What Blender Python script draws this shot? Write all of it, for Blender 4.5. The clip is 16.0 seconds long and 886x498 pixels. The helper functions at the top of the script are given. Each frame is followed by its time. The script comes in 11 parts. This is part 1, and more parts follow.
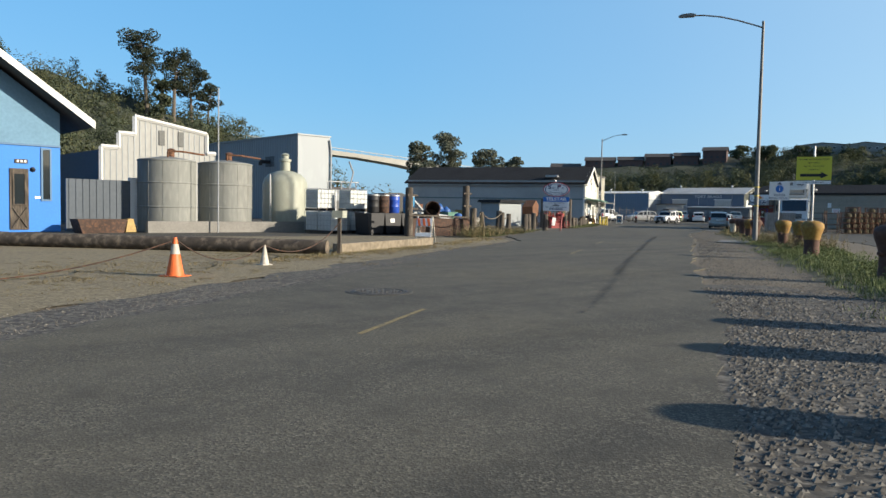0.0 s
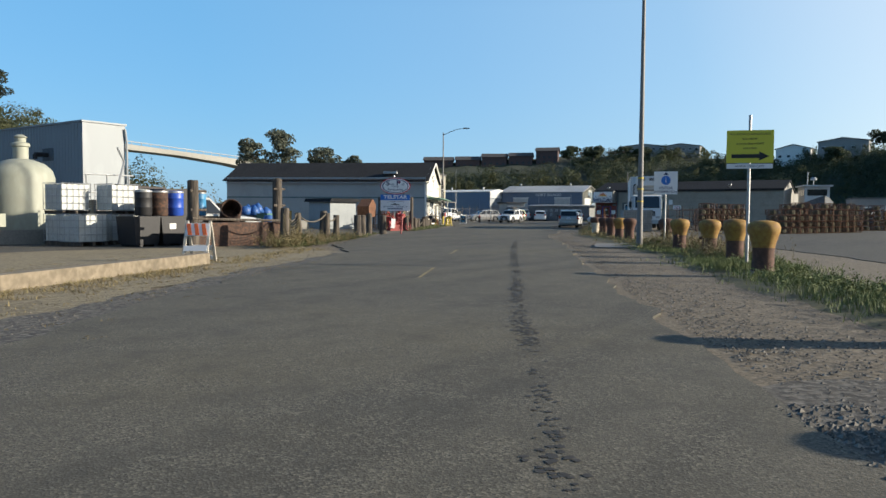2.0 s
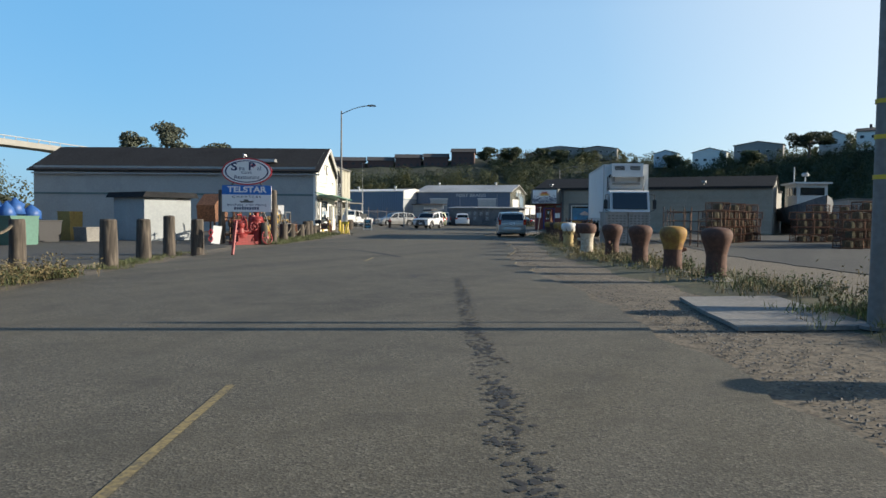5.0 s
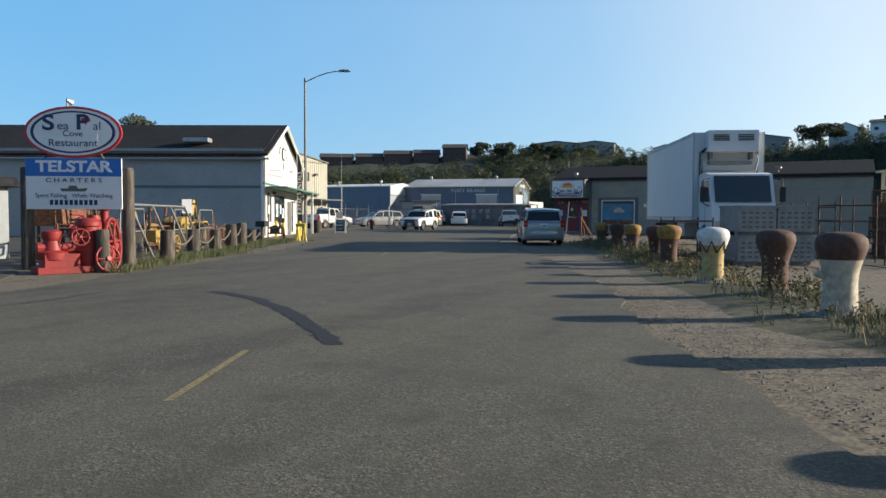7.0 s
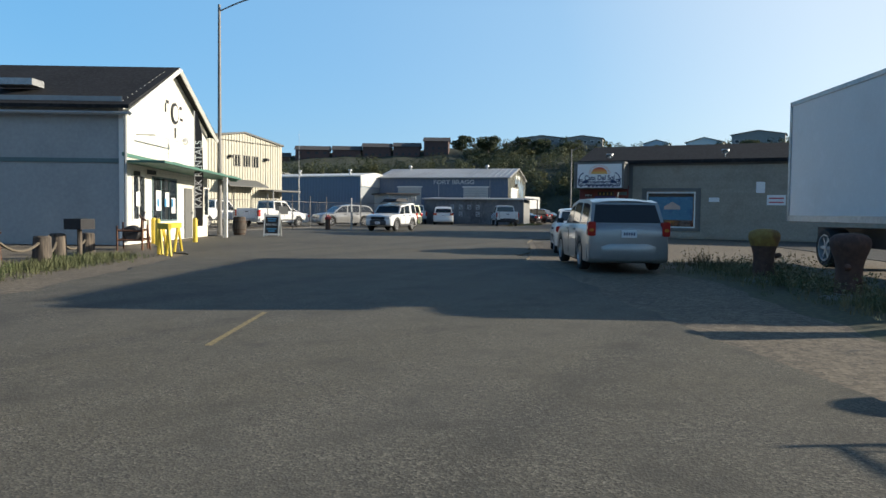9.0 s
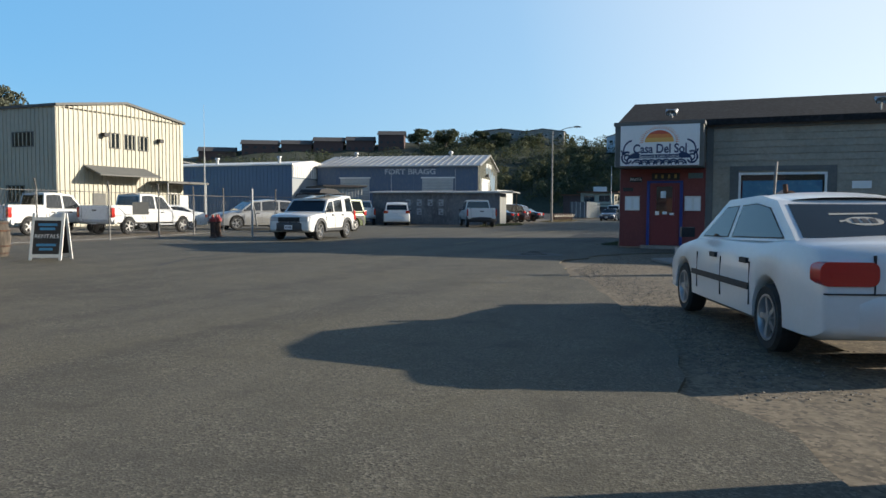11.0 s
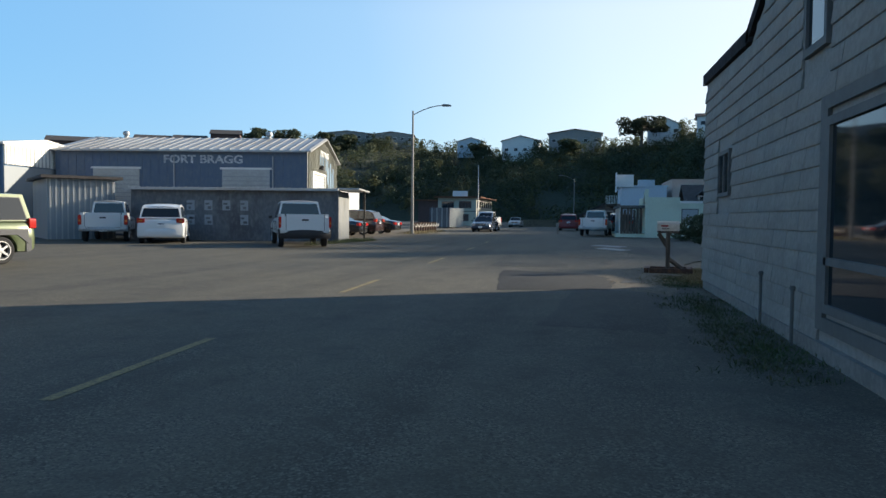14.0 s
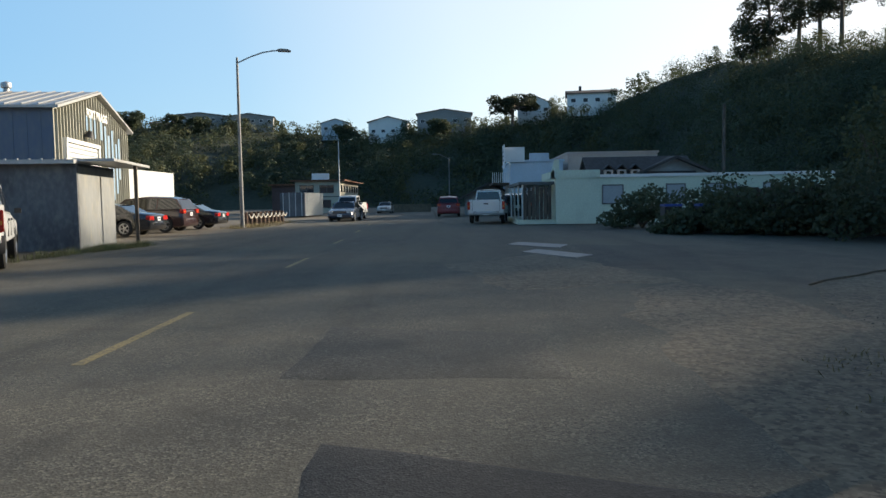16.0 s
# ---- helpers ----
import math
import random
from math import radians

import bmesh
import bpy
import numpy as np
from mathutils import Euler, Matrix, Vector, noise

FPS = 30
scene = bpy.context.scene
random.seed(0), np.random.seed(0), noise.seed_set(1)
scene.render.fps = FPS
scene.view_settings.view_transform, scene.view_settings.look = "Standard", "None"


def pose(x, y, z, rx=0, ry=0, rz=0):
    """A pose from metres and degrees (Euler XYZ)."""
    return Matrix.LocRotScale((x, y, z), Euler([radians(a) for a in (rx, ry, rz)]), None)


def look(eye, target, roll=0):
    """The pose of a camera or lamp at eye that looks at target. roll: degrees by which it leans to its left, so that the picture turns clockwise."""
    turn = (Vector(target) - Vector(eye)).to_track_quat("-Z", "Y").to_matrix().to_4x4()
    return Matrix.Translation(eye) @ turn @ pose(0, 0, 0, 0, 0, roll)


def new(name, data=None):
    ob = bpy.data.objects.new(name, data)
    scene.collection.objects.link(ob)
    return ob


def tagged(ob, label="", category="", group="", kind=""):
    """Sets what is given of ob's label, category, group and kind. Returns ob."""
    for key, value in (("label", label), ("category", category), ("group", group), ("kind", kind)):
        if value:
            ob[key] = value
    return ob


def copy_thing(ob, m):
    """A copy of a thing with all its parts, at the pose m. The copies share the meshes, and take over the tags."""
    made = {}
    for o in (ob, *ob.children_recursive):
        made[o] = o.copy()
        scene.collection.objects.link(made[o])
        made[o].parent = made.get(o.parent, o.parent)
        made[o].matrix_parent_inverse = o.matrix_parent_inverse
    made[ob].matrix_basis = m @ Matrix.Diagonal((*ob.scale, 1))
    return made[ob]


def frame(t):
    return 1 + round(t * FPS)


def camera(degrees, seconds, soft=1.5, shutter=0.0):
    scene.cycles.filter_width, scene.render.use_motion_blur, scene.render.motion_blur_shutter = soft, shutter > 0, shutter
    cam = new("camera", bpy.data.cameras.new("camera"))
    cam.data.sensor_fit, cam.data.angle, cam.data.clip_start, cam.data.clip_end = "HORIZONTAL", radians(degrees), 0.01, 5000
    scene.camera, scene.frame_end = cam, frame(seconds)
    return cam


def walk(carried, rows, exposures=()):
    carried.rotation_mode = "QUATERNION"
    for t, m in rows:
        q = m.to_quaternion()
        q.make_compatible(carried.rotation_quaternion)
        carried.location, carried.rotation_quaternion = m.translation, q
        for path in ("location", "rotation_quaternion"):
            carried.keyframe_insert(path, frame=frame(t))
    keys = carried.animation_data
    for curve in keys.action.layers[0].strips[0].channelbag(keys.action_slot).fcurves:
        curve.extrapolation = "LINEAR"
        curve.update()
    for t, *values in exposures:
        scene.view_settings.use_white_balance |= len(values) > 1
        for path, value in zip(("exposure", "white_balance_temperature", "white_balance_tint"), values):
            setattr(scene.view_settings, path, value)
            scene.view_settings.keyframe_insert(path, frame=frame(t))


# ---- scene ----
# seconds, eye (x, y, z), heading from +y, pitch, lean
cam = camera(61.50, 16.0)
PATH = [
    (0, 0.830, -0.280, 1.262, -42.880, -2.979, 1.038),
    (0.5, 2.095, 0.906, 1.252, -45.324, -2.934, 0.568),
    (1, 3.690, 2.228, 1.248, -48.232, -2.660, 0.460),
    (1.5, 5.573, 3.688, 1.247, -51.640, -2.775, 0.342),
    (2, 7.744, 5.184, 1.254, -55.067, -2.786, 0.370),
    (2.5, 10.132, 6.743, 1.273, -57.957, -2.748, 0.291),
    (3, 12.814, 8.383, 1.255, -59.825, -2.757, 0.699),
    (3.5, 15.635, 10.062, 1.250, -60.579, -2.817, 0.771),
    (4, 18.602, 11.774, 1.232, -61.058, -2.689, 0.696),
    (4.5, 21.601, 13.528, 1.230, -61.408, -2.546, 0.587),
    (7, 38.056, 22.946, 1.262, -62.371, -2.601, 0.193),
    (7.5, 41.416, 24.712, 1.259, -62.597, -2.660, 0.051),
    (8, 44.785, 26.479, 1.240, -62.910, -2.709, 0.323),
    (10.5, 64.154, 36.146, 1.231, -66.127, -3.108, 0.412),
    (11, 67.532, 37.602, 1.226, -67.183, -3.058, 0.303),
    (11.5, 70.919, 39.041, 1.242, -68.453, -2.818, 0.478),
    (12, 74.332, 40.364, 1.265, -69.837, -2.600, 0.491),
    (12.5, 77.786, 41.598, 1.299, -71.669, -2.380, 0.571),
    (13, 81.160, 42.539, 1.269, -73.760, -2.412, 0.212),
    (13.5, 84.122, 43.183, 1.222, -76.159, -2.327, 0.358),
    (14, 87.584, 43.861, 1.244, -78.885, -2.422, 0.527),
    (14.5, 90.955, 44.378, 1.250, -81.710, -2.692, 0.289),
    (15, 94.474, 44.767, 1.263, -84.482, -2.645, 0.501),
    (15.5, 98.097, 44.979, 1.253, -87.215, -2.785, 0.191),
    (16, 101.638, 45.140, 1.220, -88.748, -3.593, -0.977),
]


def aim(x, y, z, yaw, pitch, lean):
    a, b = radians(yaw), radians(pitch)
    way = Vector((-math.sin(a) * math.cos(b), math.cos(a) * math.cos(b), math.sin(b)))
    return look((x, y, z), Vector((x, y, z)) + way, lean)


walk(cam, [(row[0], aim(*row[1:])) for row in PATH], [(0, 0.62, 6350, 10), (4.5, 0.62, 6350, 10), (12.3, 0.62, 6300, 10), (13.5, 0.8, 6300, 10), (15, 0.62, 6500, 10), (15.5, 0.55, 6600, 10), (16, 0.78, 6700, 10)])

# ==== world ====
SUN_AZ = math.atan2(0.527, -0.85)
SUN_EL = radians(16.9)
world = bpy.data.worlds.new("sky_world")
scene.world = world
world.use_nodes = True
wn = world.node_tree
wn.nodes.clear()
sky = wn.nodes.new("ShaderNodeTexSky")
sky.sky_type = "NISHITA"
sky.sun_disc = False
sky.sun_elevation, sky.sun_rotation = SUN_EL, SUN_AZ
sky.air_density, sky.dust_density, sky.ozone_density = 1.0, 0.75, 2.4
wb = wn.nodes.new("ShaderNodeBackground")
wb.inputs["Strength"].default_value = 0.138
wo = wn.nodes.new("ShaderNodeOutputWorld")
hs = wn.nodes.new("ShaderNodeHueSaturation")
hs.inputs["Saturation"].default_value = 1.15
wn.links.new(sky.outputs[0], hs.inputs["Color"])
to_sun = Vector((math.sin(SUN_AZ) * math.cos(SUN_EL), math.cos(SUN_AZ) * math.cos(SUN_EL), math.sin(SUN_EL)))
# sea haze: an even blue that pales towards the low sun
wtc = wn.nodes.new("ShaderNodeTexCoord")
wdot = wn.nodes.new("ShaderNodeVectorMath")
wdot.operation = "DOT_PRODUCT"
wdot.inputs[1].default_value = to_sun
wn.links.new(wtc.outputs["Generated"], wdot.inputs[0])
wmap = wn.nodes.new("ShaderNodeMapRange")
wmap.inputs[1].default_value, wmap.inputs[2].default_value = -1.0, 1.0
wn.links.new(wdot.outputs["Value"], wmap.inputs[0])
haze = wn.nodes.new("ShaderNodeValToRGB")
for pos, col in ((0.0, (0.15, 0.45, 0.80)), (0.36, (0.175, 0.48, 0.82)), (0.52, (0.27, 0.54, 0.84)), (0.65, (0.39, 0.63, 0.87)), (0.78, (0.78, 0.88, 0.95)), (0.9, (0.98, 0.98, 0.97))):
    el = haze.color_ramp.elements[0] if pos == 0.0 else haze.color_ramp.elements.new(pos)
    el.color = (*col, 1)
haze.color_ramp.elements[-1].color = (1.0, 0.97, 0.92, 1)
wn.links.new(wmap.outputs[0], haze.inputs[0])
gain = wn.nodes.new("ShaderNodeVectorMath")
gain.operation = "SCALE"
gain.inputs[3].default_value = 4.75
wn.links.new(haze.outputs[0], gain.inputs[0])
wmix = wn.nodes.new("ShaderNodeMix")
wmix.data_type = "RGBA"
wmix.inputs[0].default_value = 0.72
wn.links.new(hs.outputs[0], wmix.inputs[6])
wn.links.new(gain.outputs[0], wmix.inputs[7])
# the clear sky deepens overhead
wsep = wn.nodes.new("ShaderNodeSeparateXYZ")
wn.links.new(wtc.outputs["Generated"], wsep.inputs[0])
wdeep = wn.nodes.new("ShaderNodeMapRange")
for k, v in enumerate((0.26, 0.8, 1.0, 0.24)):
    wdeep.inputs[k + 1].default_value = v
wn.links.new(wsep.outputs[2], wdeep.inputs[0])
wfall = wn.nodes.new("ShaderNodeVectorMath")
wfall.operation = "SCALE"
wn.links.new(wmix.outputs[2], wfall.inputs[0])
wn.links.new(wdeep.outputs[0], wfall.inputs[3])
wblue = wn.nodes.new("ShaderNodeMix")
wblue.data_type, wblue.blend_type = "RGBA", "MULTIPLY"
wblue.inputs[7].default_value = (0.62, 0.92, 1.3, 1)
wdepth = wn.nodes.new("ShaderNodeMapRange")
for k, v in enumerate((0.26, 0.7, 0.0, 1.0)):
    wdepth.inputs[k + 1].default_value = v
wn.links.new(wsep.outputs[2], wdepth.inputs[0])
wn.links.new(wdepth.outputs[0], wblue.inputs[0])
wn.links.new(wfall.outputs[0], wblue.inputs[6])
wn.links.new(wblue.outputs[2], wb.inputs[0])
wn.links.new(wb.outputs[0], wo.inputs[0])

sun_data = bpy.data.lights.new("sun", "SUN")
sun_data.energy, sun_data.angle, sun_data.color = 5.0, radians(0.6), (1.0, 0.885, 0.71)
sun = new("sun", sun_data)
sun.matrix_world = look((40, -40, 40), Vector((40, -40, 40)) - to_sun)

# ==== materials ====


def mat(name, col, rough=0.7, metal=0.0, grain=0.0, scale=8.0, blotch=0.0, bscale=0.6, bump=0.0, dark=None, light=None, spec=0.5, rand=0.0, coat=0.0, stretch=(1, 1, 1), crisp=False, speck=0.0, island=0.0):
    """A surface of one base colour with fine grain, broad blotches towards dark or light, and relief."""
    m = bpy.data.materials.new(name)
    m.use_nodes = True
    nt = m.node_tree
    b = nt.nodes["Principled BSDF"]
    b.inputs["Roughness"].default_value = rough
    b.inputs["Metallic"].default_value = metal
    b.inputs["Specular IOR Level"].default_value = spec
    b.inputs["Coat Weight"].default_value = coat
    tc = nt.nodes.new("ShaderNodeTexCoord")
    mp = nt.nodes.new("ShaderNodeMapping")
    mp.inputs["Scale"].default_value = stretch
    geo = nt.nodes.new("ShaderNodeNewGeometry")
    nt.links.new(geo.outputs["Position"], mp.inputs[0])
    out = None
    base = nt.nodes.new("ShaderNodeRGB")
    base.outputs[0].default_value = (*col, 1)
    out = base.outputs[0]

    def noisy(sc, detail):
        n = nt.nodes.new("ShaderNodeTexNoise")
        n.inputs["Scale"].default_value = sc
        n.inputs["Detail"].default_value = detail
        nt.links.new(mp.outputs[0], n.inputs["Vector"])
        return n.outputs["Fac"]

    def blend(fac_out, lo, hi, amount, other, mode="MIX"):
        nonlocal out
        rmp = nt.nodes.new("ShaderNodeMapRange")
        rmp.inputs[1].default_value, rmp.inputs[2].default_value = lo, hi
        rmp.inputs[3].default_value, rmp.inputs[4].default_value = 0.0, amount
        nt.links.new(fac_out, rmp.inputs[0])
        mx = nt.nodes.new("ShaderNodeMix")
        mx.data_type, mx.blend_type = "RGBA", mode
        nt.links.new(rmp.outputs[0], mx.inputs[0])
        nt.links.new(out, mx.inputs[6])
        mx.inputs[7].default_value = (*other, 1)
        out = mx.outputs[2]

    dk = dark or tuple(c * 0.45 for c in col)
    lt = light or tuple(min(1, c * 1.5 + 0.01) for c in col)
    fine = None
    if grain or bump:
        fine = noisy(scale, 6)
    if blotch:
        nb = noisy(bscale, 4)
        blend(nb, 0.5, 0.72, blotch, dk)
        nb2 = noisy(bscale * 2.7, 5)
        blend(nb2, 0.56, 0.75, blotch * 0.6, lt)
    if grain:
        blend(fine, 0.5 if crisp else 0.48, 0.58 if crisp else 0.7, grain, dk)
        blend(fine, 0.48 if crisp else 0.5, 0.38 if crisp else 0.3, grain, lt)
    if speck:
        vo = nt.nodes.new("ShaderNodeTexVoronoi")
        vo.inputs["Scale"].default_value = speck
        nt.links.new(mp.outputs[0], vo.inputs["Vector"])
        sep = nt.nodes.new("ShaderNodeSeparateColor")
        nt.links.new(vo.outputs["Color"], sep.inputs[0])
        blend(sep.outputs[0], 0.45, 0.0, 0.8, dk)
        blend(sep.outputs[1], 0.6, 1.0, 0.8, lt)
    if island:
        blend(geo.outputs["Random Per Island"], 0.45, 0.0, island, dk)
        blend(geo.outputs["Random Per Island"], 0.6, 1.0, island, lt)
    if rand:
        oi = nt.nodes.new("ShaderNodeObjectInfo")
        blend(oi.outputs["Random"], 0.0, 1.0, rand, dk)
    nt.links.new(out, b.inputs["Base Color"])
    if bump:
        bp = nt.nodes.new("ShaderNodeBump")
        bp.inputs["Strength"].default_value = min(1.0, bump)
        bp.inputs["Distance"].default_value = 0.02 * bump
        nt.links.new(fine, bp.inputs["Height"])
        nt.links.new(bp.outputs[0], b.inputs["Normal"])
    return m




def leafy(m, share):
    """Lets part of the light pass through a leaf, as in thin foliage."""
    nt = m.node_tree
    b, o = nt.nodes["Principled BSDF"], nt.nodes["Material Output"]
    tr, mx = nt.nodes.new("ShaderNodeBsdfTranslucent"), nt.nodes.new("ShaderNodeMixShader")
    nt.links.new(b.inputs["Base Color"].links[0].from_socket, tr.inputs["Color"])
    mx.inputs[0].default_value = share
    nt.links.new(b.outputs[0], mx.inputs[1])
    nt.links.new(tr.outputs[0], mx.inputs[2])
    nt.links.new(mx.outputs[0], o.inputs["Surface"])
    return m


def road_mat(name, base, pale, dark, dusty, cracks=0.5, speck=70.0):
    """Worn asphalt: broad dusty areas, wheel-track streaks, mottling, exposed stone and hair cracks."""
    m = bpy.data.materials.new(name)
    m.use_nodes = True
    nt = m.node_tree
    b = nt.nodes["Principled BSDF"]
    b.inputs["Roughness"].default_value = 0.86
    b.inputs["Specular IOR Level"].default_value = 0.3
    geo = nt.nodes.new("ShaderNodeNewGeometry")
    rgb = nt.nodes.new("ShaderNodeRGB")
    rgb.outputs[0].default_value = (*base, 1)
    out = rgb.outputs[0]

    def node(kind, vec, **inputs):
        n = nt.nodes.new(kind)
        for k, v in inputs.items():
            n.inputs[k].default_value = v
        nt.links.new(vec, n.inputs["Vector"])
        return n

    def span(fac, lo, hi, a, c):
        r = nt.nodes.new("ShaderNodeMapRange")
        for k, v in enumerate((lo, hi, a, c)):
            r.inputs[k + 1].default_value = v
        nt.links.new(fac, r.inputs[0])
        return r.outputs[0]

    def times(p, q):
        r = nt.nodes.new("ShaderNodeMath")
        r.operation = "MULTIPLY"
        nt.links.new(p, r.inputs[0])
        nt.links.new(q, r.inputs[1])
        return r.outputs[0]

    def over(fac, col):
        nonlocal out
        x = nt.nodes.new("ShaderNodeMix")
        x.data_type = "RGBA"
        nt.links.new(fac, x.inputs[0])
        nt.links.new(out, x.inputs[6])
        x.inputs[7].default_value = (*col, 1)
        out = x.outputs[2]

    pos = geo.outputs["Position"]
    lane = nt.nodes.new("ShaderNodeMapping")
    lane.inputs["Rotation"].default_value = (0, 0, radians(-27))
    lane.inputs["Scale"].default_value = (0.05, 0.9, 1)
    nt.links.new(pos, lane.inputs[0])
    broad = node("ShaderNodeTexNoise", pos, Scale=0.16, Detail=5, Roughness=0.6).outputs["Fac"]
    track = node("ShaderNodeTexNoise", lane.outputs[0], Scale=1.1, Detail=4).outputs["Fac"]
    mottle = node("ShaderNodeTexNoise", pos, Scale=1.7, Detail=8, Roughness=0.65).outputs["Fac"]
    fine = node("ShaderNodeTexNoise", pos, Scale=38.0, Detail=3).outputs["Fac"]
    over(span(broad, 0.48, 0.66, 0, 0.75), dusty)
    over(span(broad, 0.46, 0.32, 0, 0.6), dark)
    over(span(track, 0.5, 0.68, 0, 0.5), pale)
    over(span(track, 0.48, 0.34, 0, 0.45), dark)
    over(span(mottle, 0.52, 0.72, 0, 0.4), pale)
    over(span(mottle, 0.47, 0.3, 0, 0.5), dark)
    vor = node("ShaderNodeTexVoronoi", pos, Scale=speck)
    sep = nt.nodes.new("ShaderNodeSeparateColor")
    nt.links.new(vor.outputs["Color"], sep.inputs[0])
    bare = span(mottle, 0.4, 0.58, 0.35, 1.0)
    over(times(span(sep.outputs[0], 0.5, 0.0, 0, 0.85), bare), dark)
    over(times(span(sep.outputs[1], 0.6, 1.0, 0, 0.9), bare), tuple(c * 1.55 for c in pale))
    over(span(fine, 0.52, 0.7, 0, 0.35), dark)
    warp = nt.nodes.new("ShaderNodeVectorMath")
    warp.operation = "ADD"
    wob = node("ShaderNodeTexNoise", pos, Scale=0.9, Detail=5)
    nt.links.new(pos, warp.inputs[0])
    nt.links.new(wob.outputs["Color"], warp.inputs[1])
    edge = node("ShaderNodeTexVoronoi", warp.outputs[0], Scale=0.33)
    edge.feature = "DISTANCE_TO_EDGE"
    line = times(span(edge.outputs["Distance"], 0.0045, 0.001, 0, cracks), span(broad, 0.5, 0.6, 0, 1))
    over(line, (0.018, 0.017, 0.016))
    nt.links.new(out, b.inputs["Base Color"])
    bp = nt.nodes.new("ShaderNodeBump")
    bp.inputs["Strength"].default_value = 0.3
    bp.inputs["Distance"].default_value = 0.006
    nt.links.new(vor.outputs["Distance"], bp.inputs["Height"])
    nt.links.new(bp.outputs[0], b.inputs["Normal"])
    return m


ASPHALT = road_mat("asphalt", (0.102, 0.093, 0.071), (0.14, 0.126, 0.095), (0.046, 0.043, 0.036), (0.128, 0.111, 0.073), 0.22, 72.0)
ASPHALT_OLD = road_mat("worn_asphalt", (0.075, 0.071, 0.06), (0.105, 0.098, 0.08), (0.045, 0.043, 0.04), (0.1, 0.09, 0.068), 0.7)
PATCH = road_mat("asphalt_repair", (0.08, 0.075, 0.061), (0.108, 0.1, 0.08), (0.04, 0.038, 0.034), (0.096, 0.086, 0.064), 0.0, 72.0)
DARKPATCH = road_mat("dark_asphalt", (0.036, 0.035, 0.033), (0.05, 0.048, 0.044), (0.02, 0.02, 0.019), (0.044, 0.042, 0.037), 0.0, 72.0)
TAR = mat("old_tar", (0.034, 0.032, 0.029), 0.8, grain=0.8, scale=22, blotch=0.7, bscale=2.0, dark=(0.025, 0.024, 0.023), light=(0.06, 0.057, 0.05))
DIRT = mat("dirt", (0.14, 0.112, 0.074), 0.95, grain=0.65, scale=8, blotch=0.7, bscale=0.4, bump=0.5, speck=34, dark=(0.055, 0.046, 0.034), light=(0.235, 0.19, 0.13))
STRAWDIRT = mat("straw_dirt", (0.215, 0.175, 0.1), 0.95, grain=0.6, scale=7, blotch=0.7, bscale=0.45, bump=0.5, speck=30, dark=(0.11, 0.088, 0.055), light=(0.32, 0.265, 0.16))
GRAVEL = mat("gravel", (0.075, 0.067, 0.055), 0.95, grain=0.7, scale=10, blotch=0.5, bscale=0.5, bump=0.8, speck=22, dark=(0.022, 0.02, 0.018), light=(0.18, 0.163, 0.135))
STONE = mat("grey_stone", (0.12, 0.108, 0.09), 0.9, grain=0.4, scale=30, island=0.85, dark=(0.035, 0.032, 0.028), light=(0.29, 0.265, 0.22))
CONCRETEDARK = mat("grey_mortar", (0.1, 0.097, 0.088), 0.9, grain=0.4, scale=20, blotch=0.5, bscale=1.5)
CONCRETE = mat("concrete", (0.22, 0.21, 0.19), 0.9, grain=0.3, scale=18, blotch=0.4, bscale=0.8, bump=0.3)
YELLOW_LINE = mat("worn_yellow_paint", (0.27, 0.205, 0.085), 0.85, grain=0.9, scale=30, blotch=0.8, bscale=3, dark=(0.1, 0.09, 0.065), light=(0.32, 0.25, 0.11))
GRASSYEARTH = mat("grassy_earth", (0.085, 0.085, 0.042), 0.95, grain=0.7, scale=12, blotch=0.8, bscale=0.7, bump=0.5, dark=(0.07, 0.058, 0.04), light=(0.15, 0.135, 0.065))
GRASS = mat("grass_blades", (0.09, 0.1, 0.04), 0.8, blotch=0.7, bscale=0.9, dark=(0.06, 0.11, 0.025), light=(0.2, 0.18, 0.075))
LUSH = mat("lush_grass_blades", (0.125, 0.15, 0.045), 0.75, blotch=0.6, bscale=1.1, dark=(0.07, 0.13, 0.025), light=(0.21, 0.23, 0.07))
DRYGRASS = mat("dry_grass", (0.21, 0.165, 0.08), 0.85, blotch=0.6, bscale=1.2, dark=(0.17, 0.17, 0.06), light=(0.3, 0.25, 0.13))
LEAF = leafy(mat("dark_leaves", (0.072, 0.09, 0.048), 0.75, blotch=0.8, bscale=0.13, island=0.32, dark=(0.036, 0.05, 0.03), light=(0.115, 0.125, 0.058)), 0.35)
LEAF2 = leafy(mat("olive_leaves", (0.1, 0.105, 0.045), 0.8, blotch=0.8, bscale=0.17, island=0.35, dark=(0.045, 0.06, 0.026), light=(0.17, 0.15, 0.06)), 0.35)
PINE = leafy(mat("pine_needles", (0.04, 0.05, 0.028), 0.8, blotch=0.6, bscale=0.4, island=0.5, dark=(0.014, 0.022, 0.012), light=(0.07, 0.078, 0.035)), 0.35)
HILLSIDE = mat("hillside_scrub", (0.05, 0.058, 0.038), 0.95, blotch=0.7, bscale=0.05, grain=0.4, scale=0.8, dark=(0.018, 0.026, 0.012), light=(0.075, 0.08, 0.045))
# distance haze is put into this leaf colour as a paler grey-green
FARLEAF = mat("haze_paled_leaves", (0.10, 0.11, 0.075), 0.9, blotch=0.6, bscale=0.2, dark=(0.06, 0.068, 0.045), light=(0.15, 0.15, 0.1))
TRUCKWHITE = mat("truck_white_panel", (0.66, 0.67, 0.66), 0.6, grain=0.06, scale=12, blotch=0.2, bscale=0.8, dark=(0.5, 0.49, 0.46))
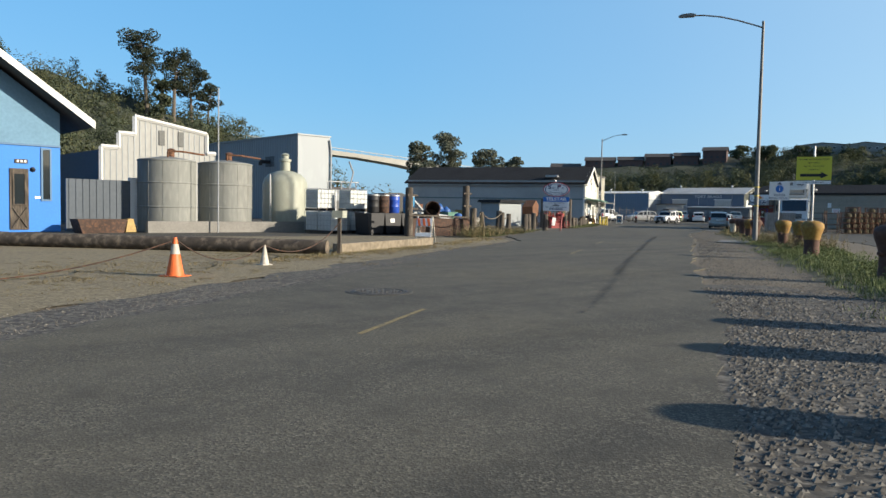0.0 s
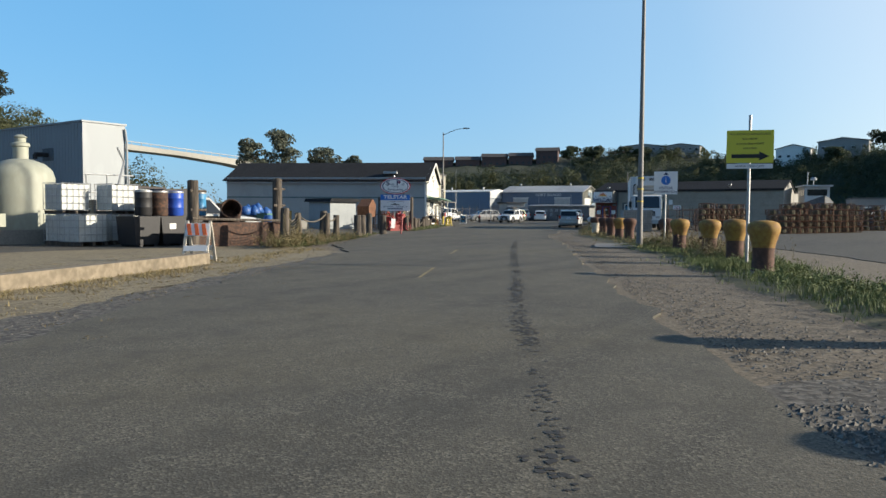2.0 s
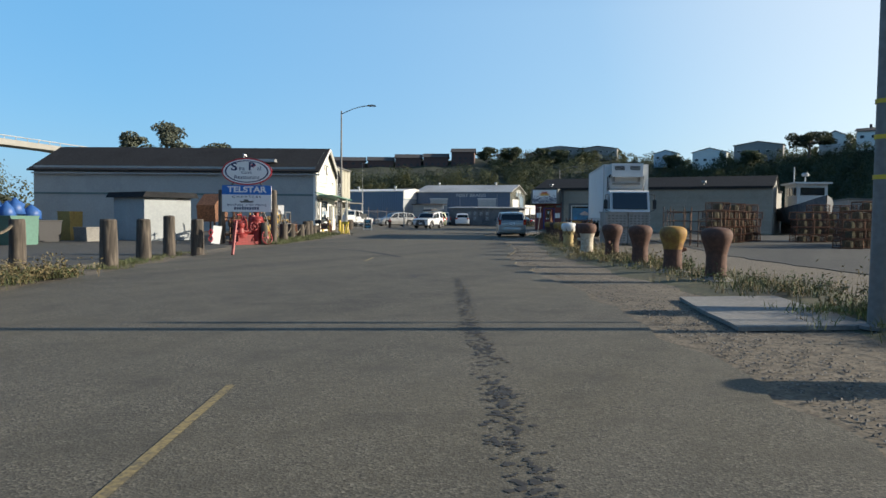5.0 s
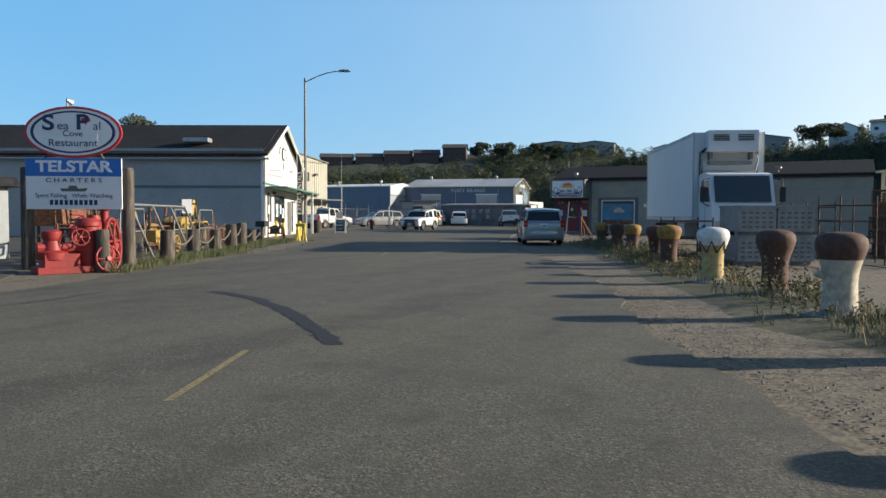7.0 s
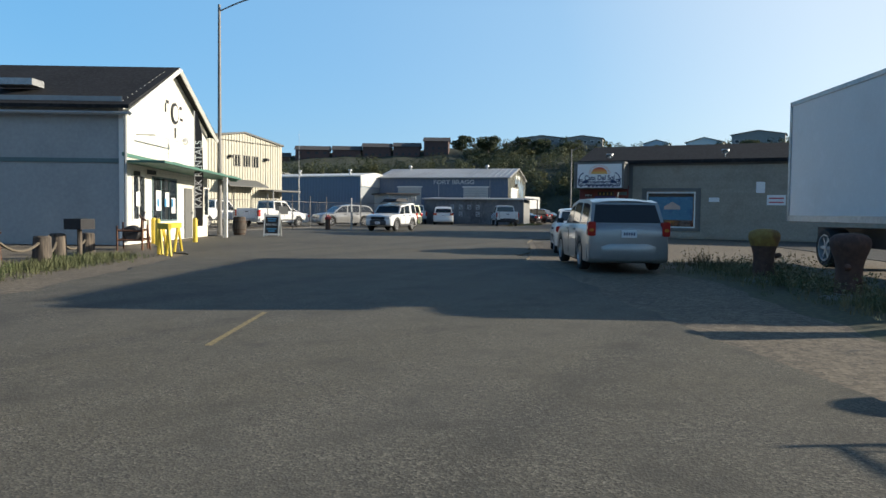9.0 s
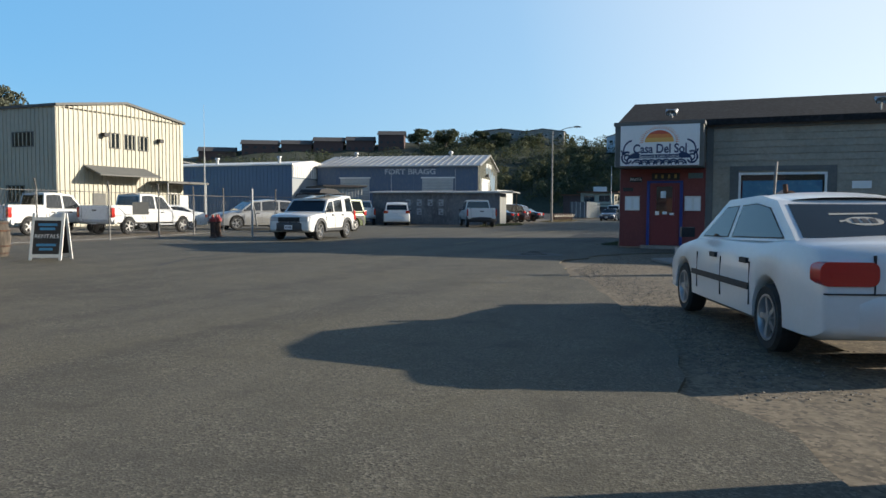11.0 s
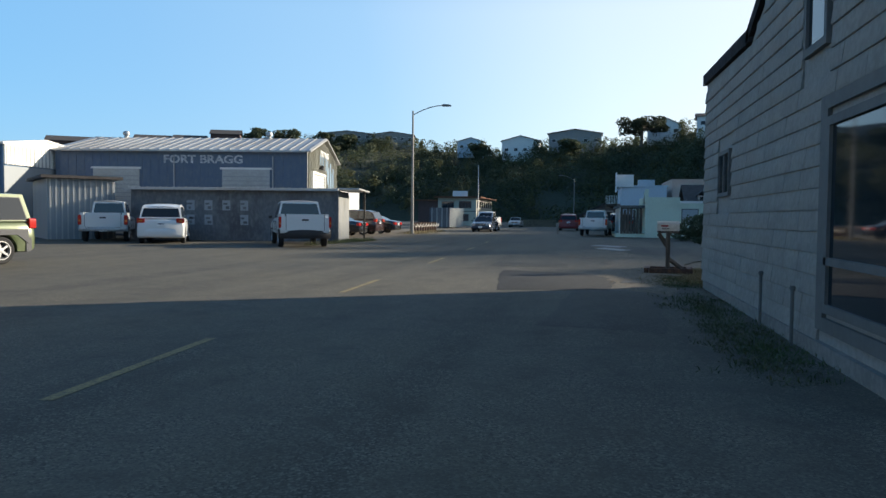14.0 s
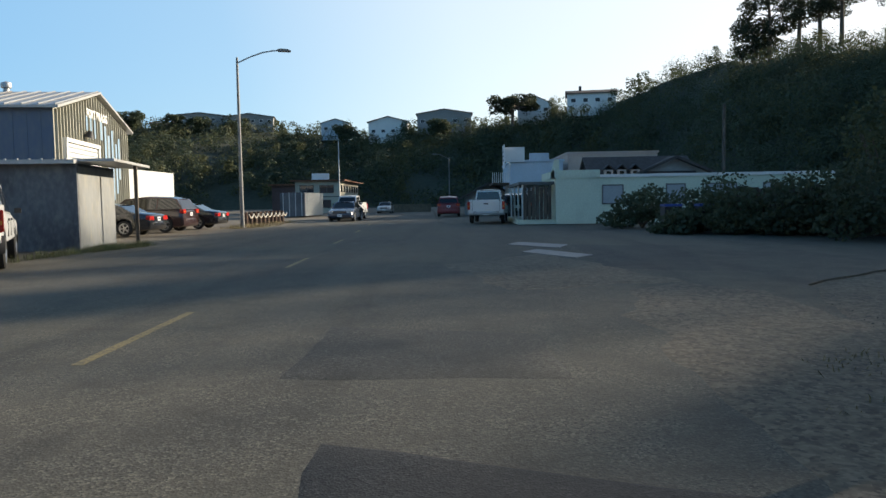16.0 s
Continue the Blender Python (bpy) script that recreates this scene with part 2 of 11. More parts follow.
BARK = mat("bark", (0.13, 0.105, 0.08), 0.95, grain=0.6, scale=12, bump=0.8, stretch=(1, 1, 0.25))
OLDWOOD = mat("weathered_wood", (0.078, 0.065, 0.053), 0.92, grain=0.7, scale=9, blotch=0.4, bscale=1.5, bump=1.0, stretch=(1.6, 1.6, 0.2), light=(0.2, 0.165, 0.125))
LOGWOOD = mat("weathered_log", (0.09, 0.072, 0.056), 0.95, grain=0.7, scale=5, blotch=0.5, bscale=1.0, bump=1.0, light=(0.3, 0.24, 0.17))
PALEWOOD = mat("pale_timber", (0.21, 0.175, 0.125), 0.9, grain=0.5, scale=7, blotch=0.4, bscale=1.5, bump=0.5)
GALV = mat("galvanised_steel", (0.42, 0.43, 0.43), 0.5, 0.6, grain=0.25, scale=12, blotch=0.25, bscale=2)
LAMPGREY = mat("dull_grey_steel", (0.2, 0.195, 0.185), 0.6, 0.2, grain=0.25, scale=12, blotch=0.3, bscale=2)
SKID = mat("black_tar", (0.014, 0.0135, 0.013), 0.8, grain=0.4, scale=30)
CASTIRON = mat("cast_iron", (0.075, 0.072, 0.066), 0.75, 0.2, grain=0.5, scale=30, blotch=0.4, bscale=4)
RUST = mat("rusty_steel", (0.16, 0.075, 0.042), 0.9, 0.1, grain=0.7, scale=14, blotch=0.6, bscale=1.4, bump=0.5, dark=(0.05, 0.028, 0.02), light=(0.30, 0.15, 0.08))
RUSTDARK = mat("dark_rusty_wire", (0.07, 0.045, 0.035), 0.9, 0.1, grain=0.5, scale=10, blotch=0.6, bscale=0.9, light=(0.22, 0.1, 0.05))
BLACK = mat("black_plastic", (0.018, 0.018, 0.02), 0.6, grain=0.3, scale=20)
RUBBER = mat("rubber", (0.022, 0.022, 0.022), 0.85, grain=0.3, scale=30, bump=0.2)
ALLOY = mat("alloy_wheel", (0.5, 0.5, 0.5), 0.35, 0.8, grain=0.15, scale=10)
CHROME = mat("chrome", (0.6, 0.6, 0.6), 0.15, 1.0)
CARGLASS = mat("tinted_glass", (0.012, 0.015, 0.017), 0.04, 0.0, spec=0.8)
CARWHITE = mat("white_car_paint", (0.67, 0.675, 0.665), 0.3, 0.0, grain=0.05, scale=20, blotch=0.12, bscale=1.2, coat=0.4, dark=(0.5, 0.49, 0.45))
CARSILVER = mat("silver_car_paint", (0.36, 0.355, 0.34), 0.32, 0.45, grain=0.06, scale=30, blotch=0.15, bscale=1.5, coat=0.5)
CARBLACK = mat("black_car_paint", (0.018, 0.019, 0.022), 0.22, 0.0, grain=0.05, scale=20, coat=0.6)
CARMAROON = mat("maroon_car_paint", (0.045, 0.022, 0.022), 0.25, 0.1, grain=0.05, scale=20, coat=0.6)
CARGREEN = mat("green_car_paint", (0.084, 0.108, 0.045), 0.35, 0.2, grain=0.06, scale=20, blotch=0.1, coat=0.4)
CARGREY = mat("grey_plastic_cladding", (0.06, 0.062, 0.066), 0.6, grain=0.2, scale=20)
CARBLUE = mat("dark_blue_car_paint", (0.03, 0.045, 0.075), 0.25, 0.1, coat=0.6)
REDLENS = mat("red_lens", (0.45, 0.02, 0.015), 0.2, spec=0.6)
AMBERLENS = mat("amber_lens", (0.6, 0.2, 0.03), 0.2, spec=0.6)
CLEARLENS = mat("clear_lens", (0.6, 0.62, 0.63), 0.1, 0.3, spec=0.8)
WHITEPAINT = mat("white_paint", (0.74, 0.73, 0.69), 0.6, grain=0.12, scale=14, blotch=0.25, bscale=0.9, dark=(0.5, 0.47, 0.4), bump=0.1)
SIGNWHITE = mat("sign_white", (0.80, 0.80, 0.79), 0.4, grain=0.05, scale=10, blotch=0.08)
SIGNBLUE = mat("sign_blue", (0.03, 0.16, 0.52), 0.4, blotch=0.15, bscale=2)
NAVY = mat("navy_paint", (0.02, 0.035, 0.10), 0.45)
SIGNRED = mat("sign_red", (0.5, 0.03, 0.04), 0.45, blotch=0.15)
SIGNYELLOW = mat("sign_yellow", (0.62, 0.58, 0.05), 0.45, blotch=0.12, bscale=2)
SIGNBLACK = mat("sign_black", (0.015, 0.015, 0.016), 0.5)
ORANGE = mat("orange_plastic", (0.72, 0.15, 0.035), 0.55, grain=0.2, scale=16, blotch=0.3, bscale=4, dark=(0.3, 0.1, 0.05))
CONEWHITE = mat("dirty_white_plastic", (0.5, 0.46, 0.39), 0.6, grain=0.3, scale=14, blotch=0.4, bscale=5, dark=(0.3, 0.26, 0.2))
BLUEWALL = mat("bright_blue_siding", (0.022, 0.19, 0.60), 0.6, grain=0.1, scale=10, blotch=0.25, bscale=0.5, dark=(0.015, 0.13, 0.45))
PALEBLUEWALL = mat("grey_blue_siding", (0.13, 0.25, 0.36), 0.75, grain=0.15, scale=8, blotch=0.3, bscale=0.6)
BATTENWHITE = mat("white_board_siding", (0.33, 0.33, 0.31), 0.7, grain=0.15, scale=6, blotch=0.3, bscale=0.5, stretch=(1, 1, 0.3))
GREYMETAL = mat("grey_metal_siding", (0.28, 0.305, 0.32), 0.55, 0.05, blotch=0.3, bscale=0.4, dark=(0.26, 0.28, 0.295), stretch=(1, 1, 0.3))
YARDBLUE = mat("dark_slate_siding", (0.075, 0.092, 0.112), 0.7, grain=0.15, scale=6, blotch=0.3, bscale=0.7)
BLUEMETAL = mat("blue_metal_siding", (0.07, 0.155, 0.27), 0.5, 0.1, grain=0.15, scale=6, blotch=0.3, bscale=0.5, dark=(0.07, 0.15, 0.27))
FADEDBLUE = mat("faded_blue_metal", (0.105, 0.142, 0.2), 0.55, 0.1, grain=0.25, scale=6, blotch=0.75, bscale=0.4, dark=(0.06, 0.105, 0.21), light=(0.2, 0.22, 0.235), stretch=(1, 1, 0.5))
SHEDGREY = mat("grimy_grey_shed_wall", (0.125, 0.135, 0.147), 0.75, grain=0.35, scale=8, blotch=0.95, bscale=0.8, dark=(0.06, 0.062, 0.07), light=(0.24, 0.24, 0.225), stretch=(1, 1, 0.6))
STAINEDDOOR = mat("stained_grey_door", (0.225, 0.235, 0.235), 0.75, grain=0.25, scale=7, blotch=0.85, bscale=1.5, dark=(0.17, 0.165, 0.15), light=(0.36, 0.33, 0.24), stretch=(1, 1, 0.45))
TINROOF = mat("tin_roof", (0.42, 0.42, 0.41), 0.45, 0.3, grain=0.2, scale=8, blotch=0.6, bscale=0.3, dark=(0.25, 0.22, 0.19))
CREAMMETAL = mat("cream_metal_siding", (0.47, 0.445, 0.355), 0.55, 0.05, grain=0.1, scale=6, blotch=0.2, bscale=0.4, stretch=(1, 1, 0.4))
RESTWALL = mat("pale_grey_lap_siding", (0.33, 0.355, 0.36), 0.7, grain=0.12, scale=9, blotch=0.25, bscale=0.5)
GABLEWHITE = mat("cream_white_siding", (0.72, 0.70, 0.62), 0.65, grain=0.12, scale=9, blotch=0.2, bscale=0.6)
SHINGLEROOF = mat("dark_roof_shingle", (0.024, 0.025, 0.027), 0.95, grain=0.6, scale=9, blotch=0.5, bscale=0.5, bump=0.6, spec=0.2)
GREENTRIM = mat("green_trim", (0.07, 0.17, 0.13), 0.6, grain=0.15, scale=10, blotch=0.2)
TEALTRIM = mat("teal_grey_trim", (0.10, 0.16, 0.17), 0.65, grain=0.15, scale=10)
CASAWALL = mat("pale_grey_shingle", (0.31, 0.3, 0.272), 0.85, grain=0.35, scale=16, blotch=0.45, bscale=2.2, bump=0.5, rand=0.3, dark=(0.19, 0.182, 0.165), light=(0.4, 0.39, 0.36))
CASABOARD = mat("tan_lap_board", (0.32, 0.29, 0.235), 0.8, grain=0.2, scale=12, blotch=0.3, bscale=1.4, rand=0.15)
MURAL = mat("blue_mural_print", (0.06, 0.19, 0.29), 0.4, blotch=0.6, bscale=2.5, dark=(0.03, 0.09, 0.2), light=(0.2, 0.4, 0.45))
TRIMGREY = mat("grey_trim", (0.13, 0.132, 0.125), 0.75, grain=0.15, scale=12, blotch=0.3, bscale=1.5)
REDWALL = mat("brick_red_paint", (0.165, 0.036, 0.032), 0.65, grain=0.2, scale=12, blotch=0.45, bscale=1.2, dark=(0.1, 0.022, 0.022))
REDDOOR = mat("red_door_paint", (0.17, 0.018, 0.02), 0.5, grain=0.1, scale=12, blotch=0.2)
COBALT = mat("cobalt_trim", (0.02, 0.035, 0.2), 0.5, blotch=0.2)
MINT = mat("mint_stucco", (0.56, 0.63, 0.51), 0.8, grain=0.15, scale=14, blotch=0.25, bscale=0.6, bump=0.2)
PALEBLUE = mat("pale_blue_siding", (0.47, 0.56, 0.63), 0.75, grain=0.1, scale=8, blotch=0.2)
PEACH = mat("peach_stucco", (0.58, 0.44, 0.36), 0.8, grain=0.1, scale=8, blotch=0.2)
HOUSEWHITE = mat("house_white", (0.72, 0.72, 0.69), 0.75, grain=0.1, scale=3, blotch=0.2, dark=(0.5, 0.5, 0.47))
HOUSEGREY = mat("house_grey", (0.27, 0.27, 0.26), 0.8, grain=0.1, scale=3, blotch=0.2)
HOUSEBROWN = mat("brown_shingle_wall", (0.095, 0.058, 0.052), 0.85, grain=0.2, scale=3, blotch=0.3)
DARKROOF = mat("dark_house_roof", (0.07, 0.062, 0.058), 0.9, grain=0.3, scale=4, blotch=0.3)
FARGLASS = mat("dark_window_panes", (0.03, 0.035, 0.04), 0.5)
ENDMETAL = mat("cream_ribbed_end_metal", (0.33, 0.325, 0.27), 0.6, 0.05, grain=0.2, scale=6, blotch=0.4, bscale=0.6, dark=(0.22, 0.22, 0.2), stretch=(1, 1, 0.3))
BLIND = mat("closed_grey_blind", (0.33, 0.36, 0.38), 0.6, grain=0.1, scale=9, blotch=0.2, bscale=1.5)
CARRED = mat("dull_red_car_paint", (0.2, 0.025, 0.03), 0.4, 0.0, grain=0.06, scale=20, blotch=0.2, bscale=1.2, coat=0.3)
MURALBLUE = mat("faded_sky_blue_paint", (0.2, 0.31, 0.42), 0.8, grain=0.5, scale=9, blotch=0.6, bscale=1.4, dark=(0.27, 0.3, 0.32))
FADEDWHITE = mat("faded_white_lettering", (0.5, 0.51, 0.52), 0.8, grain=0.7, scale=9, blotch=0.6, bscale=2.0, dark=(0.2, 0.23, 0.27))
SUNRED = mat("sunset_red", (0.6, 0.1, 0.05), 0.5)
SUNGOLD = mat("sunset_gold", (0.75, 0.42, 0.1), 0.5)
FISHTOTE = mat("grimy_grey_plastic", (0.26, 0.26, 0.25), 0.6, grain=0.3, scale=9, blotch=0.5, bscale=1.5, dark=(0.13, 0.125, 0.115))
WINDOW = mat("window_glass", (0.02, 0.026, 0.03), 0.04, 0.0, spec=0.9)
BLUEPLASTIC = mat("blue_plastic", (0.02, 0.075, 0.42), 0.45, grain=0.15, scale=10, blotch=0.3, bscale=3)
CYANPLASTIC = mat("light_blue_plastic", (0.05, 0.24, 0.44), 0.5, grain=0.15, scale=10, blotch=0.3, bscale=3)
TOTEWHITE = mat("milky_plastic", (0.55, 0.57, 0.55), 0.5, grain=0.15, scale=8, blotch=0.35, bscale=2, dark=(0.33, 0.34, 0.32))
TANKBEIGE = mat("pale_green_tank", (0.33, 0.34, 0.275), 0.6, grain=0.2, scale=5, blotch=0.4, bscale=0.8, dark=(0.27, 0.26, 0.2), stretch=(1, 1, 0.4))
TANKSTEEL = mat("weathered_tank_sheet", (0.205, 0.212, 0.195), 0.75, grain=0.25, scale=6, blotch=0.6, bscale=0.7, dark=(0.17, 0.168, 0.15), light=(0.36, 0.35, 0.31), stretch=(1.2, 1.2, 0.3))
PUMPRED = mat("red_machine_paint", (0.27, 0.024, 0.022), 0.55, grain=0.3, scale=12, blotch=0.5, bscale=2.5, dark=(0.13, 0.02, 0.018))
MACHINEYELLOW = mat("worn_yellow_machine_paint", (0.36, 0.24, 0.06), 0.55, grain=0.3, scale=12, blotch=0.5, bscale=3, dark=(0.2, 0.11, 0.04))
SAFETYYELLOW = mat("safety_yellow", (0.62, 0.45, 0.04), 0.55, grain=0.15, scale=12, blotch=0.3, bscale=3)
BOLLYELLOW = mat("worn_ochre_paint", (0.31, 0.175, 0.035), 0.75, grain=0.45, scale=10, blotch=0.85, bscale=2.2, bump=0.4, dark=(0.15, 0.06, 0.03), light=(0.42, 0.27, 0.075))
BOLLBROWN = mat("rust_brown_paint", (0.10, 0.048, 0.032), 0.8, grain=0.5, scale=12, blotch=0.6, bscale=2.4, bump=0.5, dark=(0.06, 0.03, 0.022), light=(0.17, 0.085, 0.055))
BOLLCREAM = mat("chipped_cream_paint", (0.52, 0.46, 0.35), 0.75, grain=0.4, scale=10, blotch=0.6, bscale=3, bump=0.4, dark=(0.22, 0.12, 0.07))
BOLLSTRAW = mat("chipped_straw_paint", (0.46, 0.34, 0.14), 0.75, grain=0.4, scale=10, blotch=0.6, bscale=3, bump=0.4, dark=(0.24, 0.13, 0.06))
BOLLWHITE = mat("chipped_white_paint", (0.66, 0.65, 0.62), 0.7, grain=0.3, scale=12, blotch=0.5, bscale=3, bump=0.4, dark=(0.3, 0.22, 0.16))
ROPE = mat("old_rope", (0.13, 0.11, 0.08), 0.95, grain=0.5, scale=40)
NET = mat("old_netting", (0.11, 0.095, 0.055), 0.95, grain=0.5, scale=20)
BRIDGE = mat("bridge_concrete", (0.50, 0.49, 0.45), 0.85, grain=0.1, scale=2, blotch=0.2, bscale=0.15)
TARPBLUE = mat("blue_tarp", (0.03, 0.10, 0.30), 0.5, grain=0.2, scale=8)
BOATWHITE = mat("boat_white", (0.55, 0.56, 0.54), 0.5, grain=0.15, scale=6, blotch=0.3)
BINBLUE = mat("blue_bin", (0.02, 0.05, 0.22), 0.5)
SUNORANGE = mat("sunset_orange", (0.75, 0.26, 0.06), 0.45, blotch=0.3, bscale=2, dark=(0.6, 0.08, 0.03))

# ==== tools ====


def box(bm, x0, y0, z0, x1, y1, z1, m=None):
    v = [Vector((x, y, z)) for x in (x0, x1) for y in (y0, y1) for z in (z0, z1)]
    if m is not None:
        v = [m @ p for p in v]
    v = [bm.verts.new(p) for p in v]
    for f in ((0, 1, 3, 2), (4, 6, 7, 5), (0, 4, 5, 1), (2, 3, 7, 6), (0, 2, 6, 4), (1, 5, 7, 3)):
        bm.faces.new([v[i] for i in f])


def cbox(bm, cx, cy, z0, sx, sy, sz, m=None):
    box(bm, cx - sx / 2, cy - sy / 2, z0, cx + sx / 2, cy + sy / 2, z0 + sz, m)


def lathe(bm, rings, seg=16, m=None, cap=True):
    """Rings of (radius, z) turned round the z axis."""
    rows = []
    for r, z in rings:
        row = []
        for k in range(seg):
            a = 2 * math.pi * k / seg
            p = Vector((r * math.cos(a), r * math.sin(a), z))
            row.append(bm.verts.new(m @ p if m is not None else p))
        rows.append(row)
    for a, b in zip(rows, rows[1:]):
        for k in range(seg):
            bm.faces.new((a[k], a[(k + 1) % seg], b[(k + 1) % seg], b[k])).smooth = True
    if cap:
        bm.faces.new(list(reversed(rows[0])))
        bm.faces.new(rows[-1])


def rod(bm, a, b, r=0.02, r2=None, seg=8):
    a, b = Vector(a), Vector(b)
    d = b - a
    m = Matrix.Translation(a) @ d.to_track_quat("Z", "Y").to_matrix().to_4x4()
    lathe(bm, [(r, 0), (r if r2 is None else r2, d.length)], seg, m)


def tube(bm, pts, r=0.02, seg=6):
    for a, b in zip(pts, pts[1:]):
        rod(bm, a, b, r, r, seg)


def prism(bm, poly, depth, m=None):
    """A plane outline of (x, z), pushed from y = 0 to y = depth."""
    m = m if m is not None else Matrix.Identity(4)
    a = [bm.verts.new(m @ Vector((x, 0, z))) for x, z in poly]
    b = [bm.verts.new(m @ Vector((x, depth, z))) for x, z in poly]
    bm.faces.new(a)
    bm.faces.new(list(reversed(b)))
    n = len(poly)
    for k in range(n):
        bm.faces.new((a[k], b[k], b[(k + 1) % n], a[(k + 1) % n]))


def sheet(bm, pts, z):
    bm.faces.new([bm.verts.new((x, y, z)) for x, y in pts])


def slab(bm, pts, z0, z1):
    a = [bm.verts.new((x, y, z0)) for x, y in pts]
    b = [bm.verts.new((x, y, z1)) for x, y in pts]
    bm.faces.new(list(reversed(a)))
    bm.faces.new(b)
    for k in range(len(pts)):
        bm.faces.new((a[k], a[(k + 1) % len(pts)], b[(k + 1) % len(pts)], b[k]))


def mesh(name, bm, material, sharp=35, bevel=0.0):
    if bevel:
        bmesh.ops.bevel(bm, geom=[e for e in bm.edges if len(e.link_faces) == 2 and e.calc_face_angle(0) > 0.5], offset=bevel, segments=2, affect="EDGES", clamp_overlap=True)
    bmesh.ops.recalc_face_normals(bm, faces=bm.faces)
    me = bpy.data.meshes.new(name)
    for f in bm.faces:
        f.smooth = True
    bm.to_mesh(me)
    bm.free()
    me.set_sharp_from_angle(angle=radians(sharp))
    me.materials.append(material)
    return me


def part(name, bm, material, parent, label="", bevel=0.0, sharp=35):
    ob = new(name, mesh(name, bm, material, sharp, bevel))
    ob.parent = parent
    if label:
        ob["label"] = label
    return ob


def thing(name, x, y, z, rz, label, category, group="", kind=""):
    ob = new(name)
    ob.empty_display_size = 0.2
    ob.matrix_world = pose(x, y, z, 0, 0, rz)
    return tagged(ob, label, category, group, kind)


def solo(name, bm, material, label, category="", group="", kind="", bevel=0.0, sharp=35, at=None):
    ob = new(name, mesh(name, bm, material, sharp, bevel))
    if at is not None:
        ob.matrix_world = at
    return tagged(ob, label, category, group, kind)


def B():
    return bmesh.new()


def facing(x, y, z, ax, ay):
    """A frame whose x runs along a wall, y out of it (towards (ax, ay)), z up."""
    n = Vector((ax, ay, 0)).normalized()
    u = Vector((-n.y, n.x, 0))
    m = Matrix((u, n, Vector((0, 0, 1)))).transposed().to_4x4()
    return Matrix.Translation((x, y, z)) @ m


def letters(text, size, material, parent, m, name="lettering", squash=1.0, depth=0.004, align="CENTER", bold=0.0):
    """Words as thin meshes; m's x runs along the line, its z up, its y out of the board."""
    cu = bpy.data.curves.new(name, "FONT")
    cu.body, cu.size, cu.extrude, cu.align_x, cu.align_y = text, size, depth, align, "CENTER"
    cu.offset = bold
    tmp = bpy.data.objects.new(name, cu)
    scene.collection.objects.link(tmp)
    bpy.context.view_layer.update()
    me = bpy.data.meshes.new_from_object(tmp.evaluated_get(bpy.context.evaluated_depsgraph_get()))
    bpy.data.objects.remove(tmp)
    me.transform(m @ Matrix(((squash, 0, 0, 0), (0, 0, 1, 0), (0, 1, 0, 0), (0, 0, 0, 1))))
    me.materials.append(material)
    ob = new(name, me)
    ob.parent = parent
    return ob


def rnd(a, b):
    return random.uniform(a, b)

# ==== ground, road, hill ====


def ragged(pts, step=0.5, amp=0.12, seed=1):
    """A closed outline with an uneven edge."""
    out = []
    n = len(pts)
    for k in range(n):
        a, b = Vector((*pts[k], 0)), Vector((*pts[(k + 1) % n], 0))
        m = max(1, int((b - a).length / step))
        nrm = Vector((-(b - a).y, (b - a).x, 0)).normalized()
        for i in range(m):
            p = a.lerp(b, i / m)
            q = noise.noise((p.x * 0.9, p.y * 0.9, seed)) + 0.5 * noise.noise((p.x * 2.7, p.y * 2.7, seed + 5))
            p += nrm * amp * 1.6 * q
            out.append((p.x, p.y))
    return out


bm = B()
sheet(bm, [(-2500, -2500), (2500, -2500), (2500, 2500), (-2500, 2500)], -0.03)
solo("ground", bm, DIRT, "dry packed dirt ground of the harbour flats", "ground", kind="structure")

LEFT = [(-30, -14), (-6, 1.2), (2.45, 7.35), (4.6, 8.7), (6.9, 9.94), (12.6, 13.6), (18, 17), (23.2, 19.9), (25.2, 20.9), (26.5, 22.5), (29, 25.2), (33, 27.8), (38, 30.8), (44, 34.2), (48, 35.8), (54.7, 38.7), (60, 41.0), (64.5, 43.6), (67.5, 45.6), (69.0, 48.2), (70.4, 49.9), (78.9, 54.9), (79.4, 58.5), (92, 60.5), (98, 63), (100, 90), (126, 90), (126, 56.4), (150, 55.2), (240, 58)]
RIGHT = [(240, 50), (150, 46.5), (139, 45.0), (139, 28), (122, 28), (112, 40.5), (104, 42.5), (98, 41.6), (92.2, 41.2), (92.2, 38), (88.5, 41.3), (85.5, 41.9), (82.8, 41.35), (78.5, 39.6), (72.8, 37.9), (68, 35.5), (62, 32.2), (56.2, 28.9), (50, 26.0), (46, 24.6), (43.0, 23.0), (39, 20.6), (35, 18.2), (27, 14.0), (19.8, 10.0), (13.9, 6.6), (9.7, 4.1), (6.0, 2.2), (-10, -6.6), (-30, -22)]
bm = B()
slab(bm, ragged(LEFT + RIGHT, 0.45, 0.14), -0.06, 0.0)
solo("road", bm, ASPHALT, "worn grey asphalt road with crumbling edges", "road", kind="structure")

for nm, pts, m, lab in (
    ("yard_left", [(12, 29), (26, 26.8), (34, 30.2), (46, 36.2), (50, 41), (62, 48), (71, 56), (71, 96), (12, 70)], ASPHALT_OLD, "old asphalt storage yard behind timber posts"),
    ("yard_right", [(26, 4), (50, 18), (70, 26), (92, 34), (92, -40), (0, -40), (0, -14)], ASPHALT_OLD, "pale worn asphalt yard behind the bollards"),
):
    bm = B()
    slab(bm, ragged(pts, 1.0, 0.2, 3), -0.06, -0.012)
    solo(nm, bm, m, lab, "pavement", kind="structure")

